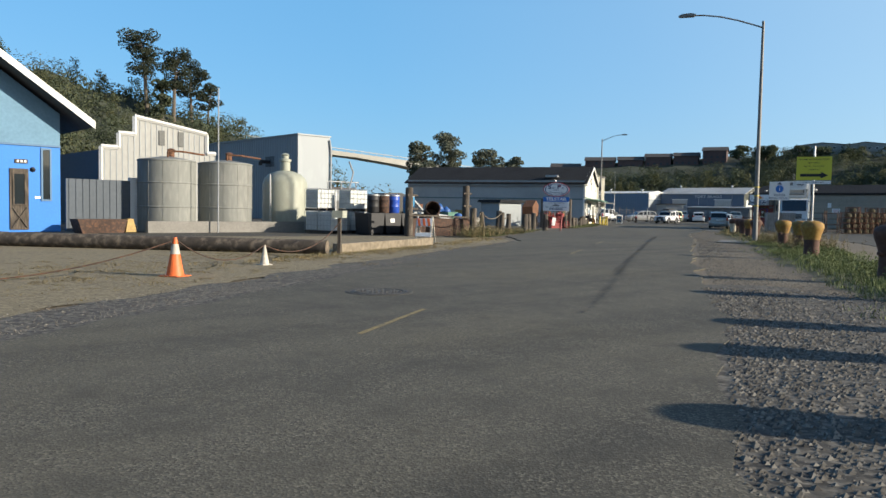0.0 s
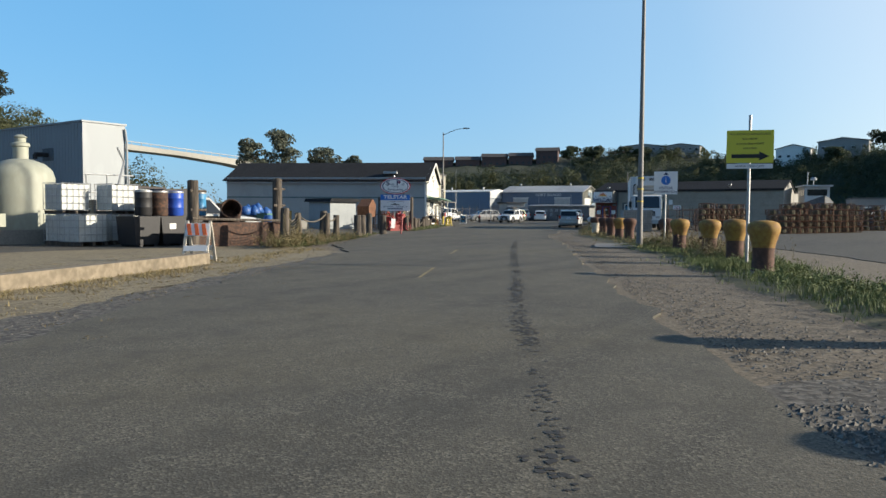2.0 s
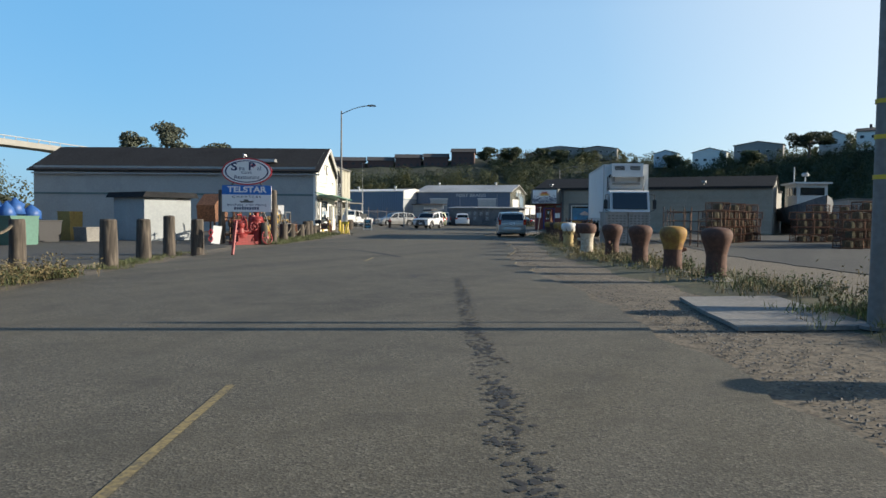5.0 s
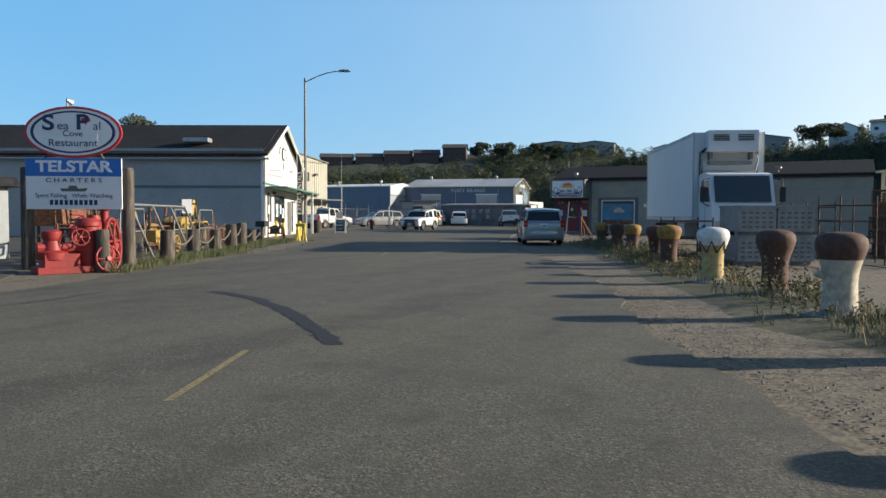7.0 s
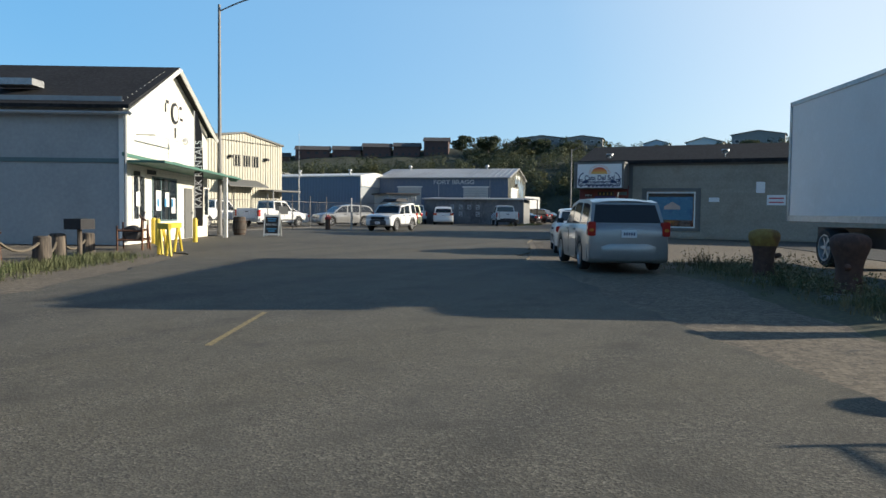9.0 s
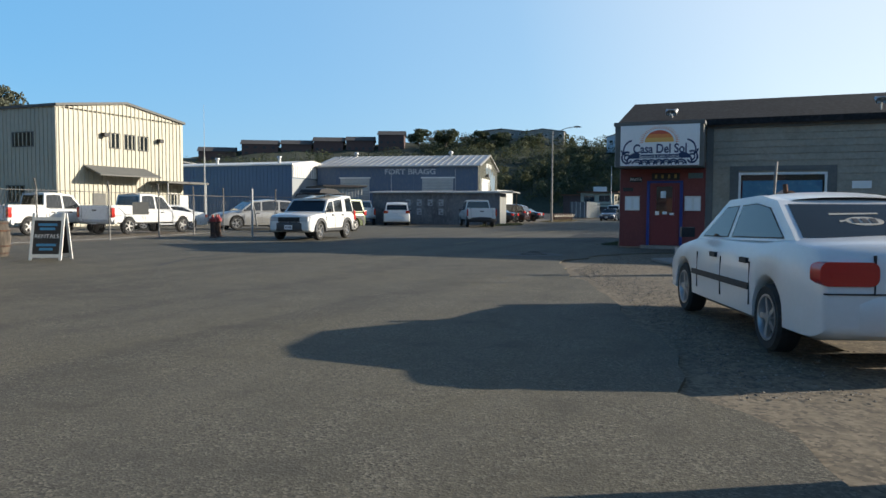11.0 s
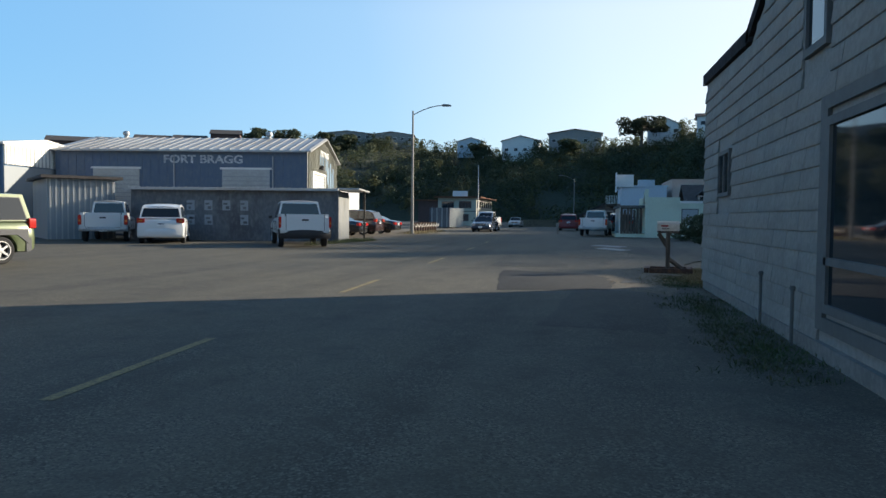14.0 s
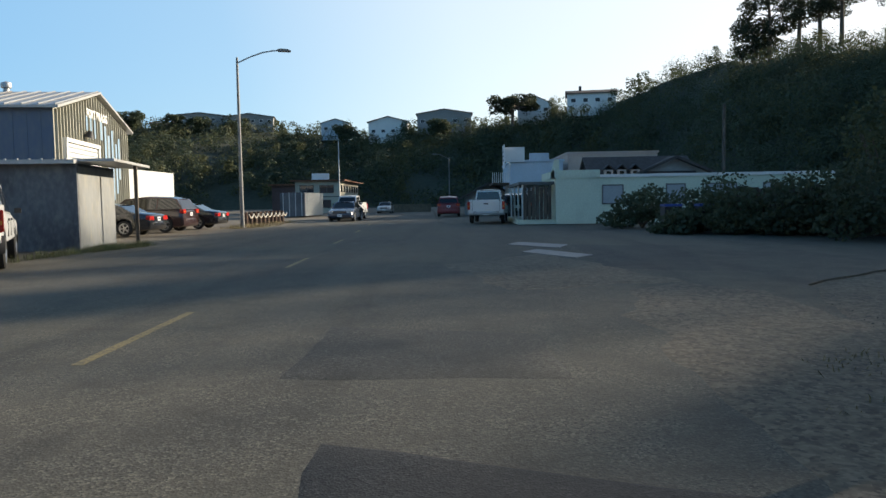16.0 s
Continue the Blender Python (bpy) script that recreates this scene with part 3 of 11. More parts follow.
# painted centre dashes
bm = B()
for (x0, y0), (x1, y1), w in (((5.3, 5.75), (7.1, 6.8), 0.065), ((19.2, 13.75), (21.5, 15.05), 0.065), ((26.5, 18.0), (28.7, 19.25), 0.065), ((41.6, 26.9), (43.3, 27.75), 0.065), ((57.5, 35.3), (59.5, 36.3), 0.065), ((91.9, 47.4), (94.5, 47.6), 0.1), ((99.2, 47.83), (101.8, 47.95), 0.1), ((107.3, 48.13), (110.1, 48.25), 0.1), ((115.9, 48.5), (118.5, 48.6), 0.1), ((124.5, 49.0), (127, 49.1), 0.1), ((133, 49.5), (136, 49.7), 0.1), ((143, 50.2), (146, 50.4), 0.1)):
    d = Vector((x1 - x0, y1 - y0, 0)).normalized()
    n = Vector((-d.y, d.x, 0)) * w / 2
    a, b = Vector((x0, y0, 0.004)), Vector((x1, y1, 0.004))
    bm.faces.new([bm.verts.new(p) for p in (a + n, b + n, b - n, a - n)])
solo("road_marking", bm, YELLOW_LINE, "worn broken yellow centre line on the asphalt", "road marking", kind="structure")

def feather(bm, pts, run=0.12, z=0.005):
    """A thin patch whose edge fades down into the road."""
    n = len(pts)
    area = sum(pts[k][0] * pts[(k + 1) % n][1] - pts[(k + 1) % n][0] * pts[k][1] for k in range(n))
    sg = 1 if area > 0 else -1
    inner = [bm.verts.new((x, y, z)) for x, y in pts]
    outer = []
    for k, (x, y) in enumerate(pts):
        d = Vector((pts[(k + 1) % n][0] - pts[k - 1][0], pts[(k + 1) % n][1] - pts[k - 1][1])).normalized() * sg * run
        outer.append(bm.verts.new((x + d.y, y - d.x, -0.002)))
    bm.faces.new(inner)
    n = len(pts)
    for k in range(n):
        bm.faces.new((inner[k], outer[k], outer[(k + 1) % n], inner[(k + 1) % n]))


bm = B()
sheet(bm, ragged([(-9, 0.5), (-2, 6.4), (4.1, 9.8), (12.4, 14.4), (25.0, 21.1), (27.2, 25.2), (25.5, 27.0), (12, 30.0), (-12, 34), (-26, 20)], 0.6, 0.3, 17), -0.0105)
solo("dirt_apron", bm, STRAWDIRT, "tan dirt apron strewn with dry straw", "dirt", kind="structure")

# gravel shoulders
for pts in ([(0.5, 5.3), (4.6, 7.9), (12.6, 12.8), (25.0, 20.2), (24.8, 21.2), (12.4, 14.5), (4.2, 9.9), (-2.0, 6.6)],
            [(-4.0, -2.4), (6.0, 3.1), (9.7, 5.0), (13.0, 7.1), (14.6, 5.2), (13.2, 3.4), (9.0, 0.6), (5.0, -1.4), (-2.0, -5.4)]):
    bm = B()
    sheet(bm, ragged(pts, 0.4, 0.28, 8), -0.007)
    solo("shoulder", bm, GRAVEL, "grey gravel shoulder beside the road", "shoulder", kind="structure")

# tar seams, skid and patches
bm = B()


def smear(pts, w, z, jit=0.04, gaps=False):
    """Tar dabbed along a line in many small ragged spots."""
    for k in range(len(pts) - 1):
        a, b = Vector((*pts[k], z)), Vector((*pts[k + 1], z))
        m = max(1, int((b - a).length / (w * 0.4)))
        d = (b - a).normalized()
        n = Vector((-d.y, d.x, 0))
        for i in range(m):
            p = a.lerp(b, i / m)
            if gaps and noise.noise((p.x * 1.1, p.y * 1.1, 9)) < -0.12:
                continue
            p = p + n * (jit * noise.noise((p.x * 1.3, p.y * 1.3, 3)) + rnd(-0.2, 0.2) * w)
            r = w * rnd(0.25, 0.55)
            t0 = rnd(0, 6)
            p.z = z + rnd(0, 0.0008)
            bm.faces.new([bm.verts.new(p + Vector((math.cos(t0 + j * 0.9) * r * rnd(0.6, 1.2), math.sin(t0 + j * 0.9) * r * rnd(0.6, 1.2), 0))) for j in range(7)])


def ribbon(pts, w, z, seed, gaps=0.0):
    """A strip of tar with uneven edges, broken where the noise is low."""
    prev = None
    for k in range(len(pts) - 1):
        a, b = Vector((*pts[k], z)), Vector((*pts[k + 1], z))
        m = max(2, int((b - a).length / 0.07))
        d = (b - a).normalized()
        n = Vector((-d.y, d.x, 0))
        for i in range(m):
            p = a.lerp(b, i / m)
            p += n * 0.06 * noise.noise((p.x * 1.2, p.y * 1.2, seed))
            q = noise.noise((p.x * 0.8, p.y * 0.8, seed + 4)) + 0.6 * noise.noise((p.x * 3.1, p.y * 3.1, seed + 2))
            if gaps and q < gaps - 0.6:
                prev = None
                continue
            u = w * (0.35 + 0.3 * (1 + noise.noise((p.x * 5, p.y * 5, seed + 7))) + rnd(-0.06, 0.06))
            v = w * (0.35 + 0.3 * (1 + noise.noise((p.x * 5, p.y * 5, seed + 9))) + rnd(-0.06, 0.06))
            row = (bm.verts.new(p + n * u * 0.6), bm.verts.new(p - n * v * 0.6))
            if prev:
                bm.faces.new((prev[0], row[0], row[1], prev[1]))
            prev = row




def crumbs(pts, w, per_m, seed):
    """Broken tar: many small flecks whose number swells and thins along a line."""
    for k in range(len(pts) - 1):
        a, b = Vector((*pts[k], 0)), Vector((*pts[k + 1], 0))
        d = (b - a).normalized()
        n = Vector((-d.y, d.x, 0))
        for _ in range(int((b - a).length * per_m)):
            p = a.lerp(b, random.random())
            q = 0.5 + 0.9 * noise.noise((p.x * 0.7, p.y * 0.7, seed)) + 0.5 * noise.noise((p.x * 2.3, p.y * 2.3, seed + 3))
            if random.random() > q:
                continue
            p += n * (0.06 * noise.noise((p.x * 1.1, p.y * 1.1, 3)) + random.gauss(0, 0.32) * w)
            p.z = 0.0028 + rnd(0, 0.0012)
            r, t0 = rnd(0.008, 0.032), rnd(0, 6)
            bm.faces.new([bm.verts.new(p + Vector((math.cos(t0 + j * 1.05) * r * rnd(0.6, 1.3), math.sin(t0 + j * 1.05) * r * rnd(0.6, 1.3), 0))) for j in range(6)])


crumbs([(8.5, 5.35), (11.1, 6.8), (13.9, 8.5)], 0.16, 55, 3)
crumbs([(13.9, 8.5), (18.4, 11.15), (22, 13.2), (26, 15.5), (28.9, 17.15), (33.8, 19.9), (38, 22.2)], 0.2, 150, 3)
SKIDLINE = [(47.1, 31.9), (46.6, 30.6), (45.6, 29.1), (44.5, 27.8), (43.9, 27.2)]
smear([(41.5, 34.0), (43, 33.2), (44.6, 33.0), (46.2, 33.4)], 0.12, 0.002)
smear([(38.6, 23.2), (38.2, 23.4), (37.6, 22.9)], 0.14, 0.002)
smear([(69.5, 47.5), (71.5, 47.6), (73, 48.3)], 0.1, 0.002)
smear([(79.6, 49.2), (81.5, 50.2), (83.6, 50.6)], 0.16, 0.002)
smear([(84.4, 50.2), (85.6, 50.9)], 0.14, 0.002)
solo("tar_seam", bm, TAR, "dark tar seams and skid stains on the road", "road repair", kind="structure")
bm = B()
ribbon(SKIDLINE, 0.26, 0.0035, 11)
smear(SKIDLINE, 0.24, 0.002, 0.05)
solo("tar_seam", bm, SKID, "black curved tar stain on the road", "road repair", kind="structure")
bm = B()
feather(bm, ragged([(114.2, 40.9), (121, 39.6), (122, 42.0), (115, 42.4)], 0.5, 0.15, 12))
feather(bm, ragged([(96, 43.0), (100.5, 42.7), (101, 44), (96.4, 44.4)], 0.5, 0.1, 14))
solo("road_patch", bm, PATCH, "darker square asphalt repair patches", "road repair", kind="structure")
bm = B()
feather(bm, ragged([(100.4, 45.4), (105.3, 45.85), (104.6, 43.9), (103.5, 43.4), (102.3, 43.4), (100.9, 43.6)], 0.35, 0.06, 31), 0.05, 0.007)
solo("road_patch", bm, DARKPATCH, "nearly black asphalt patch", "road repair", kind="structure")
bm = B()
feather(bm, ragged([(106.8, 46.4), (108.95, 46.4), (108.4, 44.5), (106.7, 44.4)], 0.3, 0.05, 33), 0.06, 0.006)
solo("road_patch", bm, PATCH, "darker square asphalt repair patches", "road repair", kind="structure")
bm = B()
feather(bm, ragged([(100.2, 42.6), (103.5, 42.3), (108.5, 41.4), (111.3, 41.3), (112.4, 41.9), (111.6, 42.6), (108.5, 43.3), (103.5, 43.5)], 0.4, 0.2, 21), 0.16, 0.008)
feather(bm, ragged([(112.6, 42.0), (118.5, 43.3), (116.2, 45.2), (112.0, 44.4)], 0.4, 0.2, 23), 0.16, 0.008)
solo("dirt_patch", bm, DIRT, "loose sandy dirt washed over the asphalt", "dirt", kind="structure")
for pts in ([(117.2, 42.7), (119.3, 43.65), (120.2, 43.2), (118.0, 42.2)], [(120.6, 42.6), (122.4, 43.8), (123.6, 43.4), (121.9, 42.2)]):
    bm = B()
    slab(bm, pts, 0.0, 0.02)
    solo("steel_plate", bm, LAMPGREY, "grey steel trench plate lying on the road", "plate", "trench plates", bevel=0.004)
for pts in ([(84.2, 38.9), (86.6, 40.0), (87.4, 39.3), (85.0, 38.2)], [(82.0, 38.2), (83.6, 39.0), (84.5, 38.2), (82.8, 37.4)]):
    bm = B()
    slab(bm, ragged(pts, 0.3, 0.02, 4), -0.02, 0.035)
    solo("concrete_slab", bm, CONCRETE, "cracked concrete slab set in the dirt", "slab", "ground slabs", bevel=0.006)
bm = B()
slab(bm, ragged([(33.6, 16.4), (36.6, 17.6), (37.6, 16.3), (34.6, 15.0)], 0.4, 0.04, 6), -0.02, 0.03)
solo("concrete_slab", bm, CONCRETE, "flat concrete slab beside the grass verge", "slab", "ground slabs", bevel=0.006)


def manhole(x, y, r, lab, ring=1.28, around=None, gap=BLACK):
    t = thing("manhole_cover", x, y, 0, 25, lab, "manhole cover")
    bm = B()
    lathe(bm, [(r * ring, 0.001), (r * (ring - 0.02), 0.008), (r * 1.02, 0.010), (r * 1.02, 0.003)], 36)
    part("collar", bm, around or PATCH, t, "rough collar round the lid")
    bm = B()
    lathe(bm, [(r * 1.07, 0.002), (r * 1.07, 0.0135), (r * 1.01, 0.0135), (r * 1.01, 0.003)], 36)
    part("rim", bm, gap, t, "narrow rim round the lid")
    bm = B()
    lathe(bm, [(r, 0.0), (r, 0.014), (r * 0.93, 0.016), (r * 0.92, 0.009), (r * 0.5, 0.009), (r * 0.5, 0.015), (r * 0.44, 0.015), (r * 0.43, 0.010)], 36)
    for ring, nn in ((0.82, 22), (0.67, 18), (0.56, 14), (0.3, 8), (0.15, 4)):
        for k in range(nn):
            a = 2 * math.pi * k / nn
            lathe(bm, [(r * 0.055, 0.008), (r * 0.045, 0.016)], 6, Matrix.Translation((r * ring * math.cos(a), r * ring * math.sin(a), 0)))
    part("lid", bm, CASTIRON, t, "cast iron lid with raised studs")


manhole(7.82, 8.66, 0.4, "round iron manhole cover sunk in the asphalt")
manhole(87.2, 43.2, 0.42, "round patterned iron manhole cover in the road", 1.95, CONCRETEDARK, CONCRETEDARK)
manhole(88.35, 43.5, 0.17, "small round iron valve cover in the road")

# gravel shoulders: loose stones
bm = B()


def stones(pts, width, count, big=0.045):
    big, count = big * 0.62, int(count * 1.9)
    for _ in range(count):
        k = random.randrange(len(pts) - 1)
        a, b = Vector((*pts[k], 0)), Vector((*pts[k + 1], 0))
        d = (b - a).normalized()
        n = Vector((-d.y, d.x, 0))
        s = rnd(0.35, 1) ** 2 * big
        p = a.lerp(b, random.random()) + n * (abs(random.gauss(0, 0.5))) * width + Vector((0, 0, -0.022 + s * 0.25))
        vs = [bm.verts.new(p + Vector((rnd(0.6, 1) * s * x, rnd(0.6, 1) * s * y, rnd(0.5, 1) * s * z * 0.7))) for x, y, z in ((1, 0, 0), (0, 1, 0), (-1, 0, 0), (0, -1, 0), (0, 0, 1), (0, 0, -1))]
        for i in range(4):
            bm.faces.new((vs[i], vs[(i + 1) % 4], vs[4]))


stones([(1.5, 6.9), (4.6, 8.9), (6.9, 10.1), (12.6, 13.8)], 1.2, 5200, 0.05)
stones([(12.6, 13.8), (18, 17.2), (25.0, 21)], 1.0, 2200, 0.05)
stones([(20.0, 10.0), (13.9, 6.4), (9.7, 3.9), (6, 2.0), (3, 0.6)], 2.2, 5000, 0.055)
stones([(13.0, 6.2), (9.7, 4.1), (6, 2.2), (2, 0.2)], 2.4, 13000, 0.075)
stones([(35, 18.0), (27, 13.8), (20, 9.9)], 1.6, 3200, 0.045)
stones([(56, 28.7), (46, 24.5), (39, 20.4), (35, 18.1)], 1.4, 2600, 0.04)
stones([(88, 41.0), (82.8, 41.1), (78.5, 39.4), (72.8, 37.7)], 1.4, 3600, 0.035)
stones([(113, 42), (108, 43.0), (103, 43.2), (100, 42.6)], -1.0, 3000, 0.035)
stones([(113, 42), (108, 42.0), (103, 42.4)], 1.0, 2000, 0.035)
solo("gravel", bm, STONE, "loose grey gravel along the road edge", "gravel", kind="stuff")

# raised grassy verge under the bollards
VERGE = [(-14, -12.0), (-4, -6.6), (4, -2.6), (11, 0.9), (17.1, 4.3), (24.1, 8.5), (28, 10.1), (32.6, 12.8), (36.3, 15.1), (44, 19.9), (48.6, 22.8), (56.8, 26.5), (62.3, 28.7), (67.8, 31.2), (71, 32.8)]
bm = B()
prev = None
for k in range(len(VERGE) - 1):
    a, b = Vector((*VERGE[k], 0)), Vector((*VERGE[k + 1], 0))
    d = (b - a).normalized()
    n = Vector((-d.y, d.x, 0))
    m = max(2, int((b - a).length / 0.5))
    for i in range(m):
        p = a.lerp(b, i / m)
        w = 1.5 + 0.5 * noise.noise((p.x * 0.4, p.y * 0.4, 1))
        row = [bm.verts.new(p + n * w * u + Vector((0, 0, h + 0.03 * noise.noise((p.x, p.y, u))))) for u, h in ((1, -0.06), (0.6, 0.0), (0, 0.03), (-0.6, 0.02), (-1, -0.05))]
        if prev:
            for j in range(4):
                bm.faces.new((prev[j], prev[j + 1], row[j + 1], row[j]))
        prev = row
solo("verge", bm, GRASSYEARTH, "low earth bank under the row of bollards", "verge", kind="structure")


def blade(bm, p, h, w, lean):
    a = rnd(0, 6.28)
    d = Vector((math.cos(a), math.sin(a), 0))
    q = p + Vector((lean * math.cos(a + 1), lean * math.sin(a + 1), h))
    mid = p.lerp(q, 0.55) + Vector((0, 0, h * 0.12))
    v = [bm.verts.new(s) for s in (p - d * w, p + d * w, mid + d * w * 0.7, q, mid - d * w * 0.7)]
    bm.faces.new(v)


def grass_strip(name, pts, width, count, hmin, hmax, material, lab, base=0.06):
    bm = B()
    for _ in range(count):
        k = random.randrange(len(pts) - 1)
        a, b = Vector((*pts[k], 0)), Vector((*pts[k + 1], 0))
        d = (b - a).normalized()
        n = Vector((-d.y, d.x, 0))
        c = a.lerp(b, random.random())
        if noise.noise((c.x * 0.5, c.y * 0.5, 31)) < rnd(-0.6, 0.25):
            continue
        c += n * random.gauss(0, 0.5) * width
        c.z = base * 0.6
        for _ in range(11):
            blade(bm, c + Vector((rnd(-0.12, 0.12), rnd(-0.12, 0.12), 0)), rnd(hmin, hmax) * rnd(0.55, 0.95), rnd(0.003, 0.007), rnd(0.0, 0.1))
    solo(name, bm, material, lab, "grass", kind="stuff")


grass_strip("verge_grass", VERGE[3:9], 1.15, 7500, 0.04, 0.17, LUSH, "green grass tufts round the bollards", 0.1)
grass_strip("verge_weeds", VERGE[7:], 1.0, 1700, 0.05, 0.26, DRYGRASS, "tall dry weeds growing between the bollards", 0.1)
grass_strip("verge_weeds", VERGE[8:], 1.0, 1700, 0.04, 0.2, GRASS, "green weeds growing between the bollards", 0.1)
grass_strip("roadside_grass", [(26.0, 24.5), (28.5, 26), (33.5, 28.9), (34.2, 29.4)], 0.5, 700, 0.06, 0.26, GRASS, "grass round the net-draped posts", -0.02)
grass_strip("roadside_grass", [(35.5, 29.9), (38.8, 32.2), (42, 34.0)], 0.4, 260, 0.05, 0.16, GRASS, "short grass along the timber posts", -0.02)
grass_strip("roadside_grass", [(49.0, 37.2), (53, 39.1), (57, 41.3), (62, 44.3), (66, 46.5)], 0.8, 2200, 0.05, 0.24, GRASS, "grass along the roadside posts", -0.02)
grass_strip("apron_straw", [(2, 12.5), (8, 15.5), (14, 18.0), (21, 21.6)], 3.0, 1500, 0.01, 0.05, DRYGRASS, "flattened dry straw on the dirt apron", -0.02)
grass_strip("roadside_straw", [(8, 14.6), (12.8, 16.6), (19, 19.6), (26, 23.5)], 0.7, 620, 0.03, 0.11, DRYGRASS, "dry straw by the timber kerb", -0.02)
grass_strip("wall_grass", [(93.5, 42.25), (97, 42.2), (101.8, 42.3), (105.5, 42.0)], 0.45, 1100, 0.02, 0.08, GRASS, "grass along the foot of the shingle wall", -0.02)
grass_strip("wall_grass", [(102.2, 41.2), (104.5, 41.0), (107.5, 41.0)], 1.3, 1500, 0.02, 0.08, DRYGRASS, "dry grass round the mailbox", -0.02)
grass_strip("wall_grass", [(117.5, 55.6), (122.5, 55.4), (125.2, 55.0)], 0.3, 420, 0.08, 0.3, GRASS, "grass along the foot of the grey shed", -0.02)
grass_strip("wall_grass", [(141, 56.9), (147, 57.2), (154, 57.4)], 1.2, 500, 0.08, 0.3, DRYGRASS, "dry grass beside the lamp post", -0.02)

def weeds(name, pts, width, count, hmin, hmax, material, lab):
    """Branching stalks with small leaves, in patches."""
    bm = B()
    for _ in range(count):
        k = random.randrange(len(pts) - 1)
        a, b = Vector((*pts[k], 0)), Vector((*pts[k + 1], 0))
        d = (b - a).normalized()
        n = Vector((-d.y, d.x, 0))
        c = a.lerp(b, random.random()) + n * (random.gauss(0, 0.4) - 0.25) * width
        q = noise.noise((c.x * 0.35, c.y * 0.35, 11))
        if q < rnd(-0.4, 0.2):
            continue
        c.z = 0.03
        h = rnd(hmin, hmax) * (0.7 + 0.6 * max(0, q))
        for _k in range(3):
            tip = c + Vector((rnd(-0.22, 0.22), rnd(-0.22, 0.22), h * rnd(0.6, 1.0)))
            side = Vector((tip.y - c.y, c.x - tip.x, 0)).normalized() * 0.004
            bm.faces.new([bm.verts.new(p) for p in (c - side, c + side, tip)])
            for j in range(9):
                u = rnd(0.25, 1.0)
                p = c.lerp(tip, u)
                s = rnd(0.015, 0.04) * (1.2 - 0.5 * u)
                e = Vector((random.gauss(0, 1), random.gauss(0, 1), random.gauss(0.3, 0.6))).normalized()
                f = e.cross(Vector((rnd(-1, 1), rnd(-1, 1), 1))).normalized()
                bm.faces.new([bm.verts.new(w) for w in (p, p + e * s + f * s * 0.5, p + e * s * 2.2, p + e * s - f * s * 0.5)])
    solo(name, bm, material, lab, "weeds", kind="stuff")


weeds("verge_weeds", VERGE[8:], 1.1, 560, 0.2, 0.5, GRASS, "tall leafy green weeds between the bollards")
weeds("verge_weeds", VERGE[9:], 1.1, 620, 0.3, 0.8, DRYGRASS, "tall dry seeding weeds between the bollards")
weeds("roadside_weeds", [(25.0, 24.6), (28.0, 26.0), (31.0, 27.4), (33.6, 28.9)], 0.8, 500, 0.25, 0.8, DRYGRASS, "dry brushy weeds round the rope-slung posts")
weeds("roadside_weeds", [(25.0, 24.6), (28.0, 26.0), (31.0, 27.4), (33.6, 28.9)], 0.8, 260, 0.2, 0.6, GRASS, "green weeds round the rope-slung posts")
weeds("verge_weeds", VERGE[6:9], 1.3, 520, 0.5, 1.1, DRYGRASS, "brushy dry weeds beside the tall lamp post")
weeds("verge_weeds", VERGE[3:9], 1.0, 900, 0.15, 0.5, LUSH, "low green weeds round the first bollards")

# the wooded hill that closes the harbour
RIDGE = [(-178, 330, 42), (-150, 330, 42), (-115, 300, 34), (140, 200, 36), (122, 165, 34), (108, 158, 32), (100, 150, 27), (95, 140, 22), (90, 130, 0), (86, 130, 0), (70, 200, 0), (62, 300, 0), (57, 340, 6), (48, 360, 22), (40, 350, 30), (33, 345, 33), (25, 340, 34), (18, 330, 34), (12, 320, 31), (7, 310, 27), (3, 300, 30), (-2, 285, 29), (-7, 260, 30), (-11, 235, 30), (-15, 200, 30), (-19, 165, 29), (-24, 150, 26), (-31, 145, 25.5), (-40, 118, 28.5), (-50, 108, 28.2), (-56, 105, 26.4), (-66, 115, 21), (-78, 190, 10), (-95, 260, 14)]
RIDGE = sorted((a if a > -179 else a + 360, d, h) for a, d, h in RIDGE)
HX, HY = 101.0, 45.0


def ridge(az):
    az = (az + 180) % 360 - 180
    ks = [RIDGE[-1][0] - 360] + [r[0] for r in RIDGE] + [RIDGE[0][0] + 360]
    ds = [RIDGE[-1][1]] + [r[1] for r in RIDGE] + [RIDGE[0][1]]
    hs = [RIDGE[-1][2]] + [r[2] for r in RIDGE] + [RIDGE[0][2]]
    return float(np.interp(az, ks, ds)), float(np.interp(az, ks, hs))


def hill_point(az, u):
    """u: 0 at the foot, 1 at the crest, beyond it the top."""
    d, h = ridge(az)
    foot = d * 0.72 if d > 180 else d - 60
    r = foot + (d - foot) * u
    z = h * min(1.0, max(0.0, u)) ** 0.8 if u <= 1 else h + 1.0 * (u - 1)
    a = radians(az)
    z += (1.6 * noise.noise((az * 0.35, u * 3, 2)) + 0.7 * noise.noise((az * 1.3, u * 7, 5))) * min(1, u * 3)
    return Vector((HX + r * math.cos(a), HY + r * math.sin(a), z))


